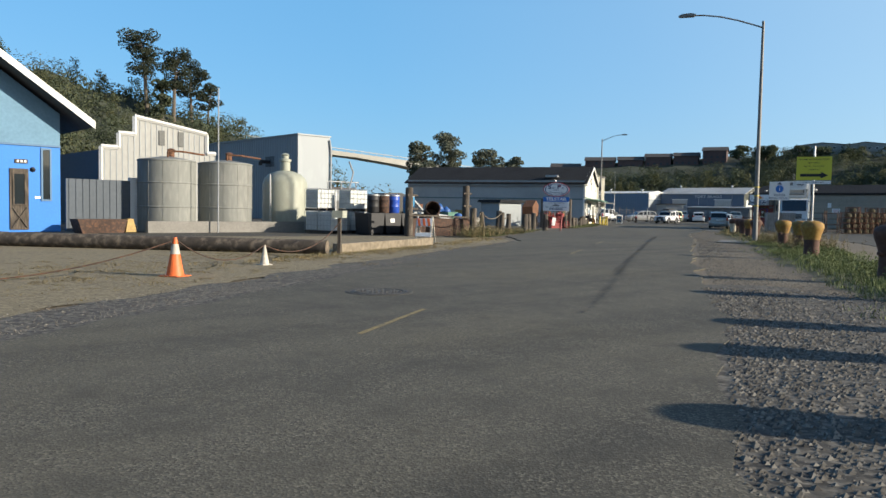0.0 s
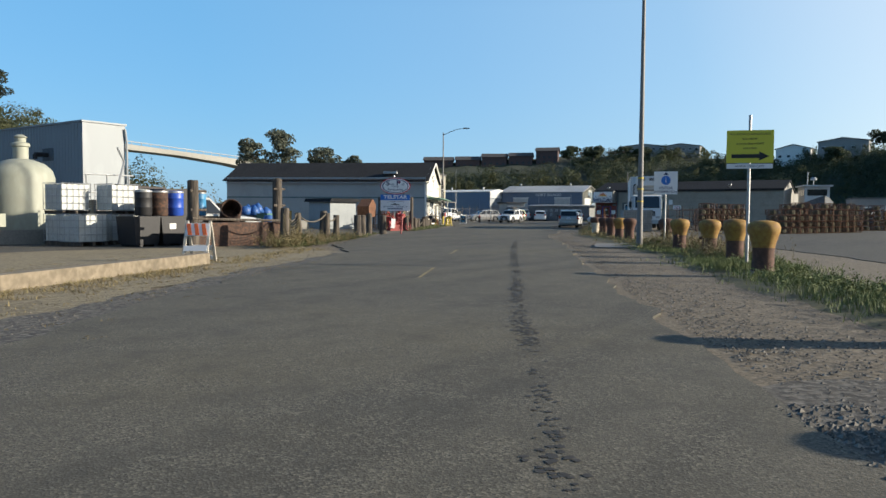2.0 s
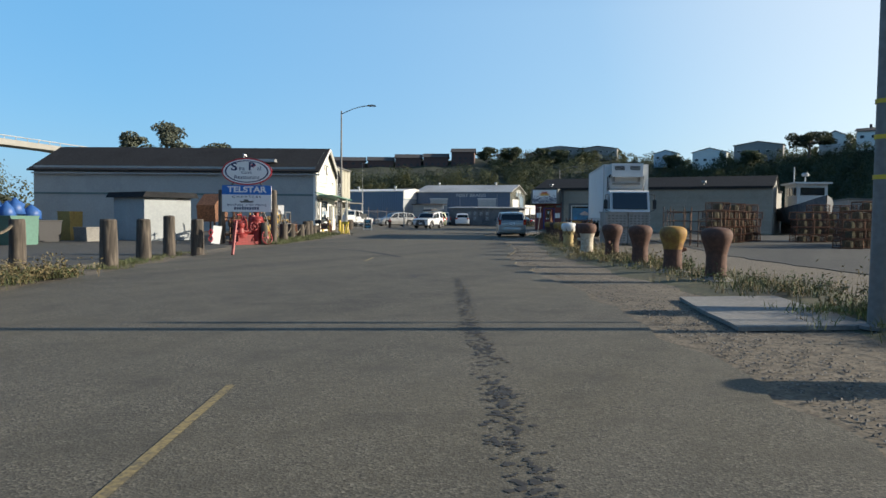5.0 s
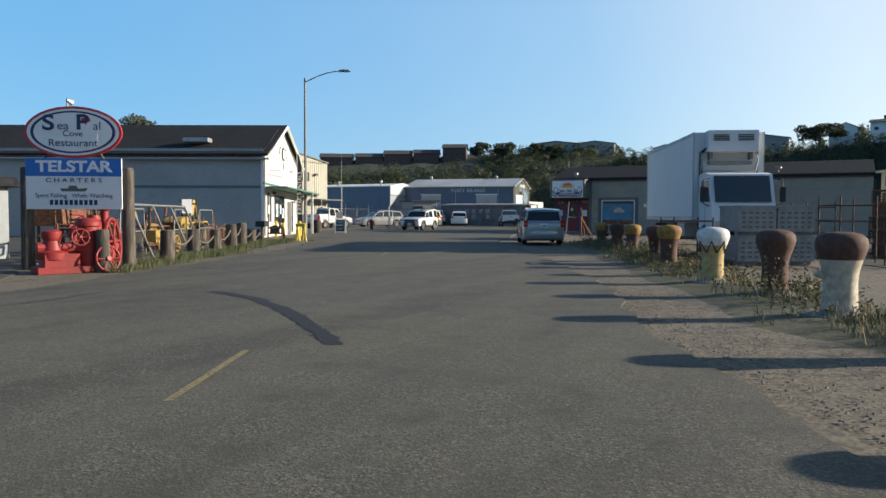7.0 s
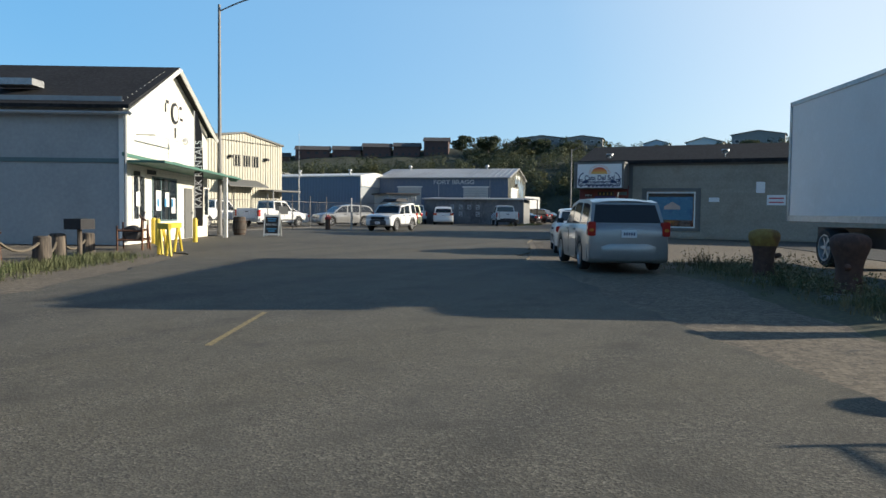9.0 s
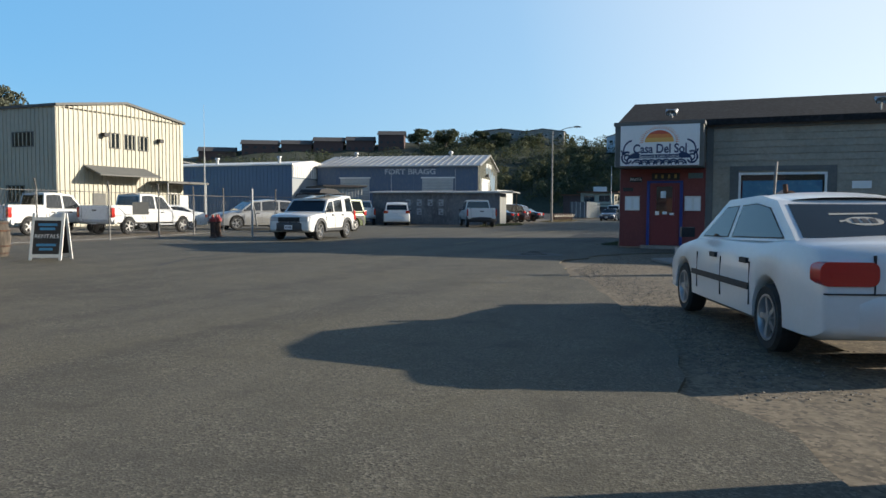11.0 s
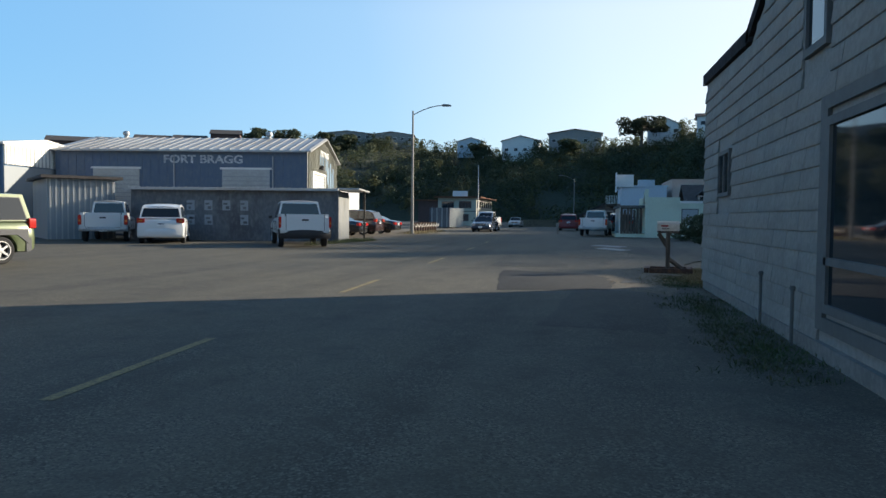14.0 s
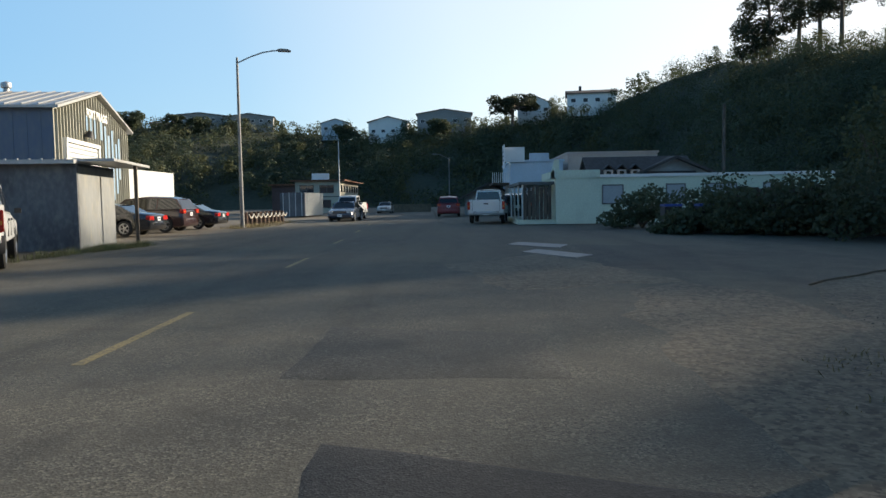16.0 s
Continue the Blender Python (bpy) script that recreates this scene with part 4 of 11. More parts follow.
bm = B()
prev = None
US = (-0.02, 0.08, 0.2, 0.35, 0.5, 0.65, 0.8, 0.92, 1.0, 1.15, 1.6, 3.0)
for k in range(361):
    az = k - 180
    row = [bm.verts.new(hill_point(az, u)) for u in US]
    row[0].co.z = -0.5
    if prev:
        for j in range(len(US) - 1):
            bm.faces.new((prev[j], row[j], row[j + 1], prev[j + 1]))
    prev = row
solo("hill", bm, HILLSIDE, "steep wooded bluff round the harbour", "hill", kind="structure", sharp=180)


def clumps(bm, c, rx, rz, n, leaf):
    """A crown: leaf quads scattered over overlapping lobes."""
    for _ in range(n):
        v = Vector((random.gauss(0, 1), random.gauss(0, 1), random.gauss(0, 1))).normalized() * rnd(0.55, 1.0) ** 0.5
        k = 1 + 0.35 * noise.noise((v.x * 2 + c.x, v.y * 2 + c.y, v.z * 2))
        p = c + Vector((v.x * rx * k, v.y * rx * k, v.z * rz * k))
        s = leaf * rnd(0.5, 1.2)
        a = Vector((random.gauss(0, 1), random.gauss(0, 1), random.gauss(0, 1))).normalized()
        b = a.cross(Vector((random.gauss(0, 1), random.gauss(0, 1), random.gauss(0, 1)))).normalized()
        bm.faces.new([bm.verts.new(p + a * s), bm.verts.new(p + b * s * 0.7), bm.verts.new(p - a * s), bm.verts.new(p - b * s * 0.7)])


def leafage(crowns):
    """One mesh of small leaf quads over many lumpy crowns (centre, radius, height, leaves, leaf size)."""
    rng = np.random.default_rng(5)
    out = []
    for c, rx, rz, n, leaf in crowns:
        v = rng.normal(size=(n, 3))
        v /= np.linalg.norm(v, axis=1)[:, None]
        lump = 1 + 0.18 * np.sin(v[:, :1] * 4 + c[0]) * np.cos(v[:, 1:2] * 5 + c[1]) + 0.12 * np.sin(v[:, 2:] * 7 + c[0])
        p = np.array(c) + v * lump * np.array((rx, rx, rz)) * rng.uniform(0.8, 1.03, (n, 1))
        a = rng.normal(size=(n, 3))
        a -= v * (a * v).sum(1)[:, None] * 0.85
        a /= np.linalg.norm(a, axis=1)[:, None]
        b = np.cross(a, v + 0.25 * rng.normal(size=(n, 3)))
        b /= np.linalg.norm(b, axis=1)[:, None] + 1e-6
        s = leaf * rng.uniform(0.5, 1.2, (n, 1))
        out.append(np.stack((p + a * s, p + b * s * 0.7, p - a * s, p - b * s * 0.7), 1).reshape(-1, 3))
    co = np.concatenate(out)
    me = bpy.data.meshes.new("leaves")
    me.from_pydata(co.tolist(), [], np.arange(len(co)).reshape(-1, 4).tolist())
    return me


wood1, wood2 = [], []
for az0, az1, count, leaf, nl in ((-62, -10, 900, 0.16, 330), (-10, 48, 950, 0.36, 110), (93, 140, 420, 0.26, 170), (-180, -62, 120, 0.8, 60), (140, 180, 60, 0.8, 60)):
    for _ in range(count):
        az = rnd(az0, az1)
        u = rnd(0.0, 1.03)
        if 26 < az < 46 and u > 0.6:
            continue
        p = hill_point(az, u)
        near = ridge(az)[0] < 240
        rx = rnd(1.6, 4.8) if near else rnd(2.2, 6.0)
        if u > 0.9:
            rx *= 0.75
        p.z += rx * 0.4
        (wood1 if random.random() < 0.65 else wood2).append((tuple(p), rx, rx * rnd(0.7, 1.1), int(nl * (rx / 3) ** 1.5) + 20, leaf))


def grove(az0, az1, u0, u1, count, low, high, leaf, dense):
    """Single trees on the slope, each a stack of uneven lobes."""
    for _ in range(count):
        az, u = rnd(az0, az1), rnd(u0, u1)
        p = hill_point(az, u)
        h = rnd(low, high)
        w = h * rnd(0.3, 0.48)
        into = random.choice((wood1, wood1, wood2))
        for k in range(random.randint(6, 10)):
            v = rnd(0.15, 1.0)
            a = rnd(0, 6.28)
            off = w * rnd(0.25, 0.85) * (1.1 - 0.75 * v)
            r = w * rnd(0.3, 0.55) * (1.15 - 0.5 * v)
            into.append(((p.x + off * math.cos(a), p.y + off * math.sin(a), p.z + h * v * 0.85), r, r * rnd(0.75, 1.15), int(dense * r * r) + 25, leaf))


grove(-50, -14, 0.05, 0.75, 64, 5, 9, 0.17, 46)
grove(-46, -14, 0.75, 1.02, 36, 3.5, 6.5, 0.17, 46)
grove(-14, 14, 0.0, 0.85, 85, 7, 12, 0.27, 20)
grove(14, 48, 0.0, 0.4, 60, 7, 12, 0.34, 14)
grove(-14, 26, 0.9, 1.02, 26, 4, 7.5, 0.26, 22)
grove(94, 130, 0.3, 1.0, 46, 4, 8, 0.2, 34)
for crowns, m, lab in ((wood1, LEAF, "dense dark green woods over the bluff"), (wood2, LEAF2, "olive green scrub over the bluff")):
    me = leafage(crowns)
    me.materials.append(m)
    tagged(new("hill_woods", me), lab, "woods", kind="stuff")

# ==== buildings ====


def ribs(bm, m, w, h, pitch=0.3, d=0.035, top=None):
    """Standing ribs of a metal wall in the frame m (x along, y out, z up); top(x) gives the height."""
    x = pitch / 2
    while x < w:
        hh = top(x) if top else h
        prism(bm, [(x - 0.03, 0), (x + 0.03, 0), (x + 0.03, hh), (x - 0.03, hh)], d, m)
        x += pitch


def pane(parent, m, x, z, w, h, frame_mat, name="window", fw=0.06, mull=0, glass=None, label=""):
    """A framed window in the wall frame m, with its lower left corner at (x, z)."""
    bm = B()
    for a in ((x, z, x + w, z + fw), (x, z + h - fw, x + w, z + h), (x, z + fw, x + fw, z + h - fw), (x + w - fw, z + fw, x + w, z + h - fw)):
        box(bm, a[0], -0.03, a[1], a[2], 0.05, a[3], m)
    for k in range(mull):
        c = x + w * (k + 1) / (mull + 1)
        box(bm, c - fw / 2, -0.02, z + fw, c + fw / 2, 0.045, z + h - fw, m)
    f = part(name, bm, frame_mat, parent, label)
    bm = B()
    box(bm, x + fw * 0.6, -0.02, z + fw * 0.6, x + w - fw * 0.6, 0.02, z + h - fw * 0.6, m)
    part("pane", bm, glass or WINDOW, f)
    return f


def board(parent, m, x, z, w, h, material, name="panel", d=0.03, label="", y0=0.0):
    bm = B()
    box(bm, x, y0, z, x + w, y0 + d, z + h, m)
    return part(name, bm, material, parent, label)


def surround(parent, m, x, z, w, h, fw, d):
    """A flat trim frame round an opening."""
    for a in ((x, z, x + w, z + fw * 0.6), (x, z + h - fw * 0.6, x + w, z + h), (x, z + fw * 0.6, x + fw, z + h - fw * 0.6), (x + w - fw, z + fw * 0.6, x + w, z + h - fw * 0.6)):
        bm = B()
        box(bm, a[0], 0, a[1], a[2], d, a[3], m)
        part("window_trim", bm, TRIMGREY, parent)


def walls(parent, x0, y0, x1, y1, h, material, t=0.2, name="wall"):
    """Four upright walls of a house in its own coordinates."""
    for a in ((x0, y0, x1, y0 + t), (x0, y1 - t, x1, y1), (x0, y0 + t, x0 + t, y1 - t), (x1 - t, y0 + t, x1, y1 - t)):
        bm = B()
        box(bm, a[0], a[1], 0, a[2], a[3], h)
        part(name, bm, material, parent)


def gable_roof(parent, x0, y0, x1, y1, z, rise, axis, material, over=0.4, t=0.12):
    """Two roof slopes; axis "x": the ridge runs along x."""
    if axis == "x":
        half, mid, a0, a1 = (y1 - y0) / 2, (y0 + y1) / 2, x0 - over, x1 + over
    else:
        half, mid, a0, a1 = (x1 - x0) / 2, (x0 + x1) / 2, y0 - over, y1 + over
    drop = rise * over / half
    for s in (-1, 1):
        bm = B()
        lo, hi = Vector((s * (half + over), z - drop)), Vector((0, z + rise))
        pts = []
        for e in (a0, a1):
            for q, zz in ((lo, 0), (hi, 0), (hi, t), (lo, t)):
                pts.append(Vector((e, mid + q.x, q.y + zz)) if axis == "x" else Vector((mid + q.x, e, q.y + zz)))
        v = [bm.verts.new(p) for p in pts]
        for f in ((0, 1, 2, 3), (7, 6, 5, 4), (0, 4, 5, 1), (1, 5, 6, 2), (2, 6, 7, 3), (3, 7, 4, 0)):
            bm.faces.new([v[i] for i in f])
        part("roof", bm, material, parent)


def gable_end(parent, x0, x1, z, rise, m, material, t=0.2):
    bm = B()
    prism(bm, [(x0, z), (x1, z), ((x0 + x1) / 2, z + rise)], -t, m)
    return part("gable_wall", bm, material, parent)


# --- the restaurant with the long grey wall
RX, RY = 69.93, 50.85
rest = thing("restaurant", RX, RY, 0, 27, "long pale grey restaurant with a dark shingle roof and cream gable", "building")
RW, RL, RE, RR = 9.2, 21.6, 4.62, 1.98
walls(rest, 0, 0, RW, RL, RE, RESTWALL)
gable_roof(rest, 0, 0, RW, RL, RE, RR, "y", SHINGLEROOF, 0.35)
mg = facing(RX, RY, 0, 0, -1)
mg = Matrix.Translation((-RX, -RY, 0)) @ mg
gable_end(rest, 0, RW, RE, RR, mg, GABLEWHITE)
for k in range(int(RE / 0.16) + 12):
    z = k * 0.16
    lim = 0.0 if z < RE else (z - RE) / RR * RW / 2
    if lim < RW / 2 - 0.1:
        bm = B()
        prism(bm, [(lim, z), (RW - lim, z), (RW - lim, z + 0.15), (lim, z + 0.15)], 0.02, mg)
        part("gable_board", bm, GABLEWHITE, rest)
for k in range(16):
    bm = B()
    box(bm, -0.012, 0, 0.1 + k * 0.3, 0, RL, 0.1 + k * 0.3 + 0.297)
    part("long_board", bm, RESTWALL, rest)
bm = B()
box(bm, -0.05, 0.0, 2.72, -0.023, RL, 2.86)
part("band", bm, TEALTRIM, rest, "dark teal band along the wall")
bm = B()
box(bm, -0.06, -0.06, 0, 0.08, 0.1, RE - 0.05)
part("corner_board", bm, WHITEPAINT, rest)
bm = B()
for s in (0, 1):
    a = mg @ Vector((-0.35 if not s else RW + 0.35, 0.37, RE - 0.31))
    b = mg @ Vector((RW / 2, 0.37, RE + RR + 0.0))
    rod(bm, a, b, 0.09, 0.09, 4)
part("barge_board", bm, WHITEPAINT, rest)
bm = B()
rod(bm, (-0.3, -0.3, RE - 0.3), (-0.3, RL, RE - 0.3), 0.06, 0.06, 6)
rod(bm, (-0.05, -0.12, RE - 0.3), (-0.05, -0.12, 0.1), 0.045, 0.045, 6)
part("gutter", bm, RESTWALL, rest)
bm = B()
box(bm, 0.5, 3.2, RE + 0.7, 1.3, 4.6, RE + 0.92)
part("skylight", bm, GALV, rest)
# awning along the front
bm = B()
prism(bm, [(-0.1, 3.32), (9.75, 3.12), (9.75, 3.02), (-0.1, 3.2)], 0.06, mg @ Matrix.Translation((0, 0.02, -0.25)))
for k in range(11):
    box(bm, -0.1 + k * 0.9, 0.02, 2.74, 0.79 + k * 0.9, 1.4, 2.82 + 0.02 * (k % 2), mg @ pose(0, 0, 0, 0, 0.9, 0))
part("awning", bm, GREENTRIM, rest, "green lean-to awning over the entrance")
bm = B()
box(bm, 7.55, 1.2, 0, 7.7, 1.35, 2.65, mg)
part("awning_post", bm, WHITEPAINT, rest)
bm = B()
lathe(bm, [(0.11, 0), (0.11, 0.3)], 12, mg @ pose(9.8, 0.9, 2.62, -90, 0, 0))
part("awning_roll", bm, GREENTRIM, rest)
pane(rest, mg, 0.7, 0.8, 1.1, 1.6, WHITEPAINT, mull=1)
pane(rest, mg, 8.6, 0.9, 0.7, 1.3, WHITEPAINT)
pane(rest, mg, 2.5, 0.75, 2.6, 1.65, TEALTRIM, mull=2)
for px, pz, pw, ph in ((2.8, 1.15, 0.5, 0.75), (3.75, 1.3, 0.4, 0.55), (4.4, 1.05, 0.45, 0.6), (0.95, 1.3, 0.35, 0.5), (6.35, 1.35, 0.3, 0.4), (7.9, 1.3, 0.35, 0.25)):
    board(rest, mg, px, pz, pw, ph, SIGNWHITE, "poster", 0.01, y0=0.052)
for k in range(3):
    board(rest, mg, 2.9 + k * 0.75, 1.3, 0.2, 0.3, CYANPLASTIC, "poster_picture", 0.006, y0=0.063)
pane(rest, mg, 7.1, 0.1, 0.5, 2.1, WHITEPAINT)
for x in (6.0,):
    d = board(rest, mg, x, 0.02, 0.9, 2.05, TRIMGREY, "door", 0.07)
    board(rest, mg, x + 0.78, 1.0, 0.06, 0.12, GALV, "door_handle", 0.05, y0=0.07)
for x, z, w in ((0.75, 2.35, 0.55), (1.95, 2.45, 0.85), (7.9, 2.0, 0.3)):
    board(rest, mg, x, z, w, 0.16, SIGNBLACK, "name_bar", 0.012, y0=0.06)
bm = B()
lathe(bm, [(0.42, 0), (0.42, 0.04)], 20, mg @ pose(4.9, 0.02, RE + 0.35, -90, 0, 0))
part("emblem", bm, SIGNBLACK, rest, "black painted round emblem on the gable")
bm = B()
lathe(bm, [(0.3, 0), (0.3, 0.02)], 20, mg @ pose(4.9, 0.063, RE + 0.35, -90, 0, 0))
part("emblem_disc", bm, GABLEWHITE, rest)
for dx, dz, w, h in ((-0.5, 0.35, 0.3, 0.12), (-0.62, 0.1, 0.12, 0.34), (0.45, 0.3, 0.24, 0.12), (0.05, -0.75, 0.14, 0.4), (0.5, -0.15, 0.3, 0.1)):
    board(rest, mg, 4.9 + dx * 1.6 - w / 2, RE + 0.35 + dz - h / 2, w, h, SIGNBLACK, "emblem_bar", 0.02, y0=0.022)
for z in (3.75,):
    bm = B()
    rod(bm, mg @ Vector((1.0, 0.05, z)), mg @ Vector((1.0, 0.7, z)), 0.025)
    rod(bm, mg @ Vector((1.0, 0.7, z)), mg @ Vector((4.2, 0.7, z)), 0.025)
    part("lamp_bracket", bm, WHITEPAINT, rest)
    bm = B()
    lathe(bm, [(0.05, 0), (0.11, 0.12), (0.13, 0.2)], 10, mg @ pose(4.2, 0.7, z, 20, 60, 0))
    part("spot_lamp", bm, WHITEPAINT, rest)

# far annex behind the restaurant
annex = thing("warehouse", 52.0, 84, 0, 20, "low pale warehouse behind the restaurant with a flat roof", "building")
walls(annex, 0, 0, 14, 18, 4.0, GREYMETAL)
bm = B()
box(bm, -0.3, -0.3, 4.0, 14.3, 18.3, 4.25)
part("roof", bm, DARKROOF, annex)

# --- cream metal two-storey building
CX, CY = 95.0, 77.3
cream = thing("metal_building", CX, CY, 0, 0, "two-storey cream ribbed metal building with small upper windows", "building")
CW, CE, CRISE = 16.6, 7.55, 0.75
X0 = 5.7
walls(cream, X0, 0, CW, 24, CE - 0.1, CREAMMETAL)
mc = facing(0, 0, 0, 0, -1)
top = lambda x: CE + CRISE * (1 - abs(x - (CW - X0) / 2) / ((CW - X0) / 2)) - 0.12
mcx = mc @ Matrix.Translation((X0, 0, 0))
bm = B()
prism(bm, [(0, CE - 0.2), (CW - X0, CE - 0.2), ((CW - X0) / 2, CE + CRISE - 0.1)], -0.2, mcx)
part("gable_wall", bm, CREAMMETAL, cream)
bm = B()
ribs(bm, mcx, CW - X0, CE, 0.36, 0.05, top)
part("wall_ribs", bm, CREAMMETAL, cream)
gable_roof(cream, X0, 0, CW, 24, CE - 0.1, CRISE, "y", TRIMGREY, 0.15, 0.16)
ml = facing(X0, 24, 0, -1, 0)
bm = B()
ribs(bm, ml, 24, CE - 0.1, 0.36, 0.05)
part("wall_ribs", bm, CREAMMETAL, cream)
for y in (3.0, 8.0, 14.0):
    pane(cream, ml, 24 - y - 0.9, 5.0, 1.9, 0.95, TRIMGREY, mull=1)
pane(cream, ml, 19.5, 1.5, 1.6, 1.1, TRIMGREY, mull=1)
for x in (4.0, 5.25, 6.5):
    pane(cream, mcx, x, 5.15, 0.95, 1.05, TRIMGREY)
for x in (3.3, 8.2):
    bm = B()
    box(bm, x, 0.05, 5.85, x + 0.35, 0.4, 6.1, mcx)
    part("wall_light", bm, BLACK, cream)
bm = B()
prism(bm, [(0, 2.75), (1.5, 2.15), (1.5, 2.05), (0, 2.65)], 5.2, mcx @ Matrix.Translation((1.9, 0, 1.2)) @ pose(0, 0, 0, 0, 0, 90) @ Matrix.Diagonal((1, -1, 1, 1)))
part("canopy", bm, TRIMGREY, cream, "brown ribbed metal canopy")
bm = B()
box(bm, 7.4, 0, 2.95, 11.6, 1.8, 3.1, mcx)
part("canopy", bm, TRIMGREY, cream)
for x in (7.5, 11.4):
    bm = B()
    rod(bm, mcx @ Vector((x, 1.7, 0)), mcx @ Vector((x, 1.7, 2.95)), 0.05)
    part("canopy_post", bm, GALV, cream)
d = board(cream, mcx, 2.6, 0.05, 1.0, 2.1, TRIMGREY, "door", 0.06)
pane(cream, mcx, 9.3, 1.3, 0.9, 1.0, WHITEPAINT)
board(cream, mcx, 10.4, 0.05, 0.95, 2.1, WHITEPAINT, "door", 0.06)

# --- blue metal shed beside it
blue = thing("blue_shed", 123.4, 75.7, 0, 0, "long low blue metal shed with a white ribbed gable", "building")
walls(blue, 0, 0, 6.4, 26, 5.1, BLUEMETAL)
mb = facing(0, 26, 0, -1, 0)
bm = B()
ribs(bm, mb, 26, 5.1, 0.4, 0.03)
part("wall_ribs", bm, BLUEMETAL, blue)
gable_roof(blue, 0, 0, 6.4, 26, 5.1, 0.4, "y", WHITEPAINT, 0.2, 0.12)
for y in (2.0, 9.0):
    bm = B()
    lathe(bm, [(0.14, 5.2), (0.14, 5.75), (0.24, 5.8), (0.2, 5.95)], 10, Matrix.Translation((1.0, y, 0)))
    part("roof_vent", bm, GALV, blue)
me = facing(0, 0, 0, 0, -1)
bm = B()
prism(bm, [(0, 4.0), (6.4, 3.9), (6.4, 5.1), (3.2, 5.5), (0, 5.1)], 0.12, me)
part("gable_band", bm, WHITEPAINT, blue, "white ribbed upper gable")
bm = B()
ribs(bm, me @ Matrix.Translation((0, 0.12, 3.95)), 6.4, 1.1, 0.3, 0.03)
part("band_ribs", bm, GALV, blue)
bm = B()
box(bm, 0, 0, 0, 6.4, 0.06, 3.9, me)
part("grey_wall", bm, GREYMETAL, blue)
leanto = thing("lean_to", 119.5, 69.8, 0, -43.8, "low grey lean-to shed with ribbed white metal end", "building")
walls(leanto, 0, 0, 3.1, 5.5, 3.0, GREYMETAL)
bm = B()
box(bm, -0.3, -0.4, 3.0, 3.4, 5.6, 3.14)
part("roof", bm, DARKROOF, leanto)
bm = B()
ribs(bm, facing(0, 0, 0, 0, -1), 3.1, 3.0, 0.26, 0.06)
part("wall_ribs", bm, TINROOF, leanto)

# --- faded blue warehouse with the painted town name
ware = thing("warehouse", 127.2, 75.45, 0, -80, "faded blue metal warehouse with a streaked tin roof", "building")
WL, WD, WE, WR = 15.2, 10.4, 5.1, 1.2
walls(ware, 0, 0, WL, WD, WE, FADEDBLUE)
gable_roof(ware, 0, 0, WL, WD, WE, WR, "x", TINROOF, 0.3, 0.1)
bm = B()
k = 0.4
while k < WL + 0.2:
    for s in (-1, 1):
        rod(bm, (k, WD / 2 + s * (WD / 2 + 0.28), WE - 0.05 + 0.12), (k, WD / 2, WE + WR + 0.12), 0.03, 0.03, 4)
    k += 0.6
part("roof_ribs", bm, TINROOF, ware)
for x in (2.0, 11.6):
    bm = B()
    lathe(bm, [(0.13, 0), (0.13, 0.22), (0.21, 0.26), (0.23, 0.36), (0.2, 0.48), (0.05, 0.54)], 12, Matrix.Translation((x, WD / 2, WE + WR)))
    part("roof_vent", bm, GALV, ware)
mw = facing(0, 0, 0, 0, -1)
bm = B()
ribs(bm, mw, WL, WE, 0.5, 0.02)
part("wall_ribs", bm, FADEDBLUE, ware)
for x, w in ((2.3, 2.8), (10.1, 2.85)):
    d = board(ware, mw, x, 0.1, w, 3.9, TINROOF, "rolling_door", 0.05)
    for z in np.arange(0.3, 3.8, 0.25):
        board(ware, mw, x + 0.05, float(z), w - 0.1, 0.04, GREYMETAL, "door_rib", 0.03, y0=0.05)
    board(ware, mw, x - 0.12, 4.0, w + 0.24, 0.12, WHITEPAINT, "door_header", 0.08)
letters("FORT BRAGG", 0.66, FADEDWHITE, ware, mw @ Matrix.Translation((8.95, 0.03, 4.58)), "painted_name", 1.2, bold=0.02)
for x in (7.2, 13.15):
    bm = B()
    rod(bm, mw @ Vector((x, 0.06, 0.2)), mw @ Vector((x, 0.06, 4.8)), 0.035)
    part("conduit", bm, GALV, ware)
mwe = facing(WL, 0, 0, 1, 0)
gable_end(ware, 0, WD, WE, WR, mwe, ENDMETAL)
gable_end(ware, 0, WD, WE, WR, facing(0, WD, 0, -1, 0), FADEDBLUE)
bm = B()
ribs(bm, mwe, WD, WE, 0.36, 0.11, lambda x: WE + WR * (1 - abs(x - WD / 2) / (WD / 2)) - 0.1)
part("end_ribs", bm, ENDMETAL, ware)
board(ware, mwe, 0.0, 0, WD, WE, ENDMETAL, "end_cladding", 0.012)
d = board(ware, mwe, 1.0, 0.1, 4.0, 3.75, WHITEPAINT, "rolling_door", 0.12)
for k in range(18):
    board(ware, mwe, 1.05, 0.25 + k * 0.2, 3.9, 0.05, GREYMETAL, "door_rib", 0.02, y0=0.122)
board(ware, mwe, 0.8, 3.85, 4.38, 0.16, WHITEPAINT, "door_header", 0.22)
for x in (0.8, 5.02):
    board(ware, mwe, x, 0.05, 0.16, 3.8, WHITEPAINT, "door_jamb", 0.2)
letters("FORT BRAGG", 0.5, WHITEPAINT, ware, mwe @ Matrix.Translation((WD * 0.5, 0.125, 5.3)), "painted_name", 1.0, bold=0.02)
bm = B()
lathe(bm, [(0.08, 0), (0.22, 0.25), (0.24, 0.3)], 12, mwe @ pose(3.4, 0.35, 4.5, 160, 0, 0))
part("wall_lamp", bm, BLACK, ware)
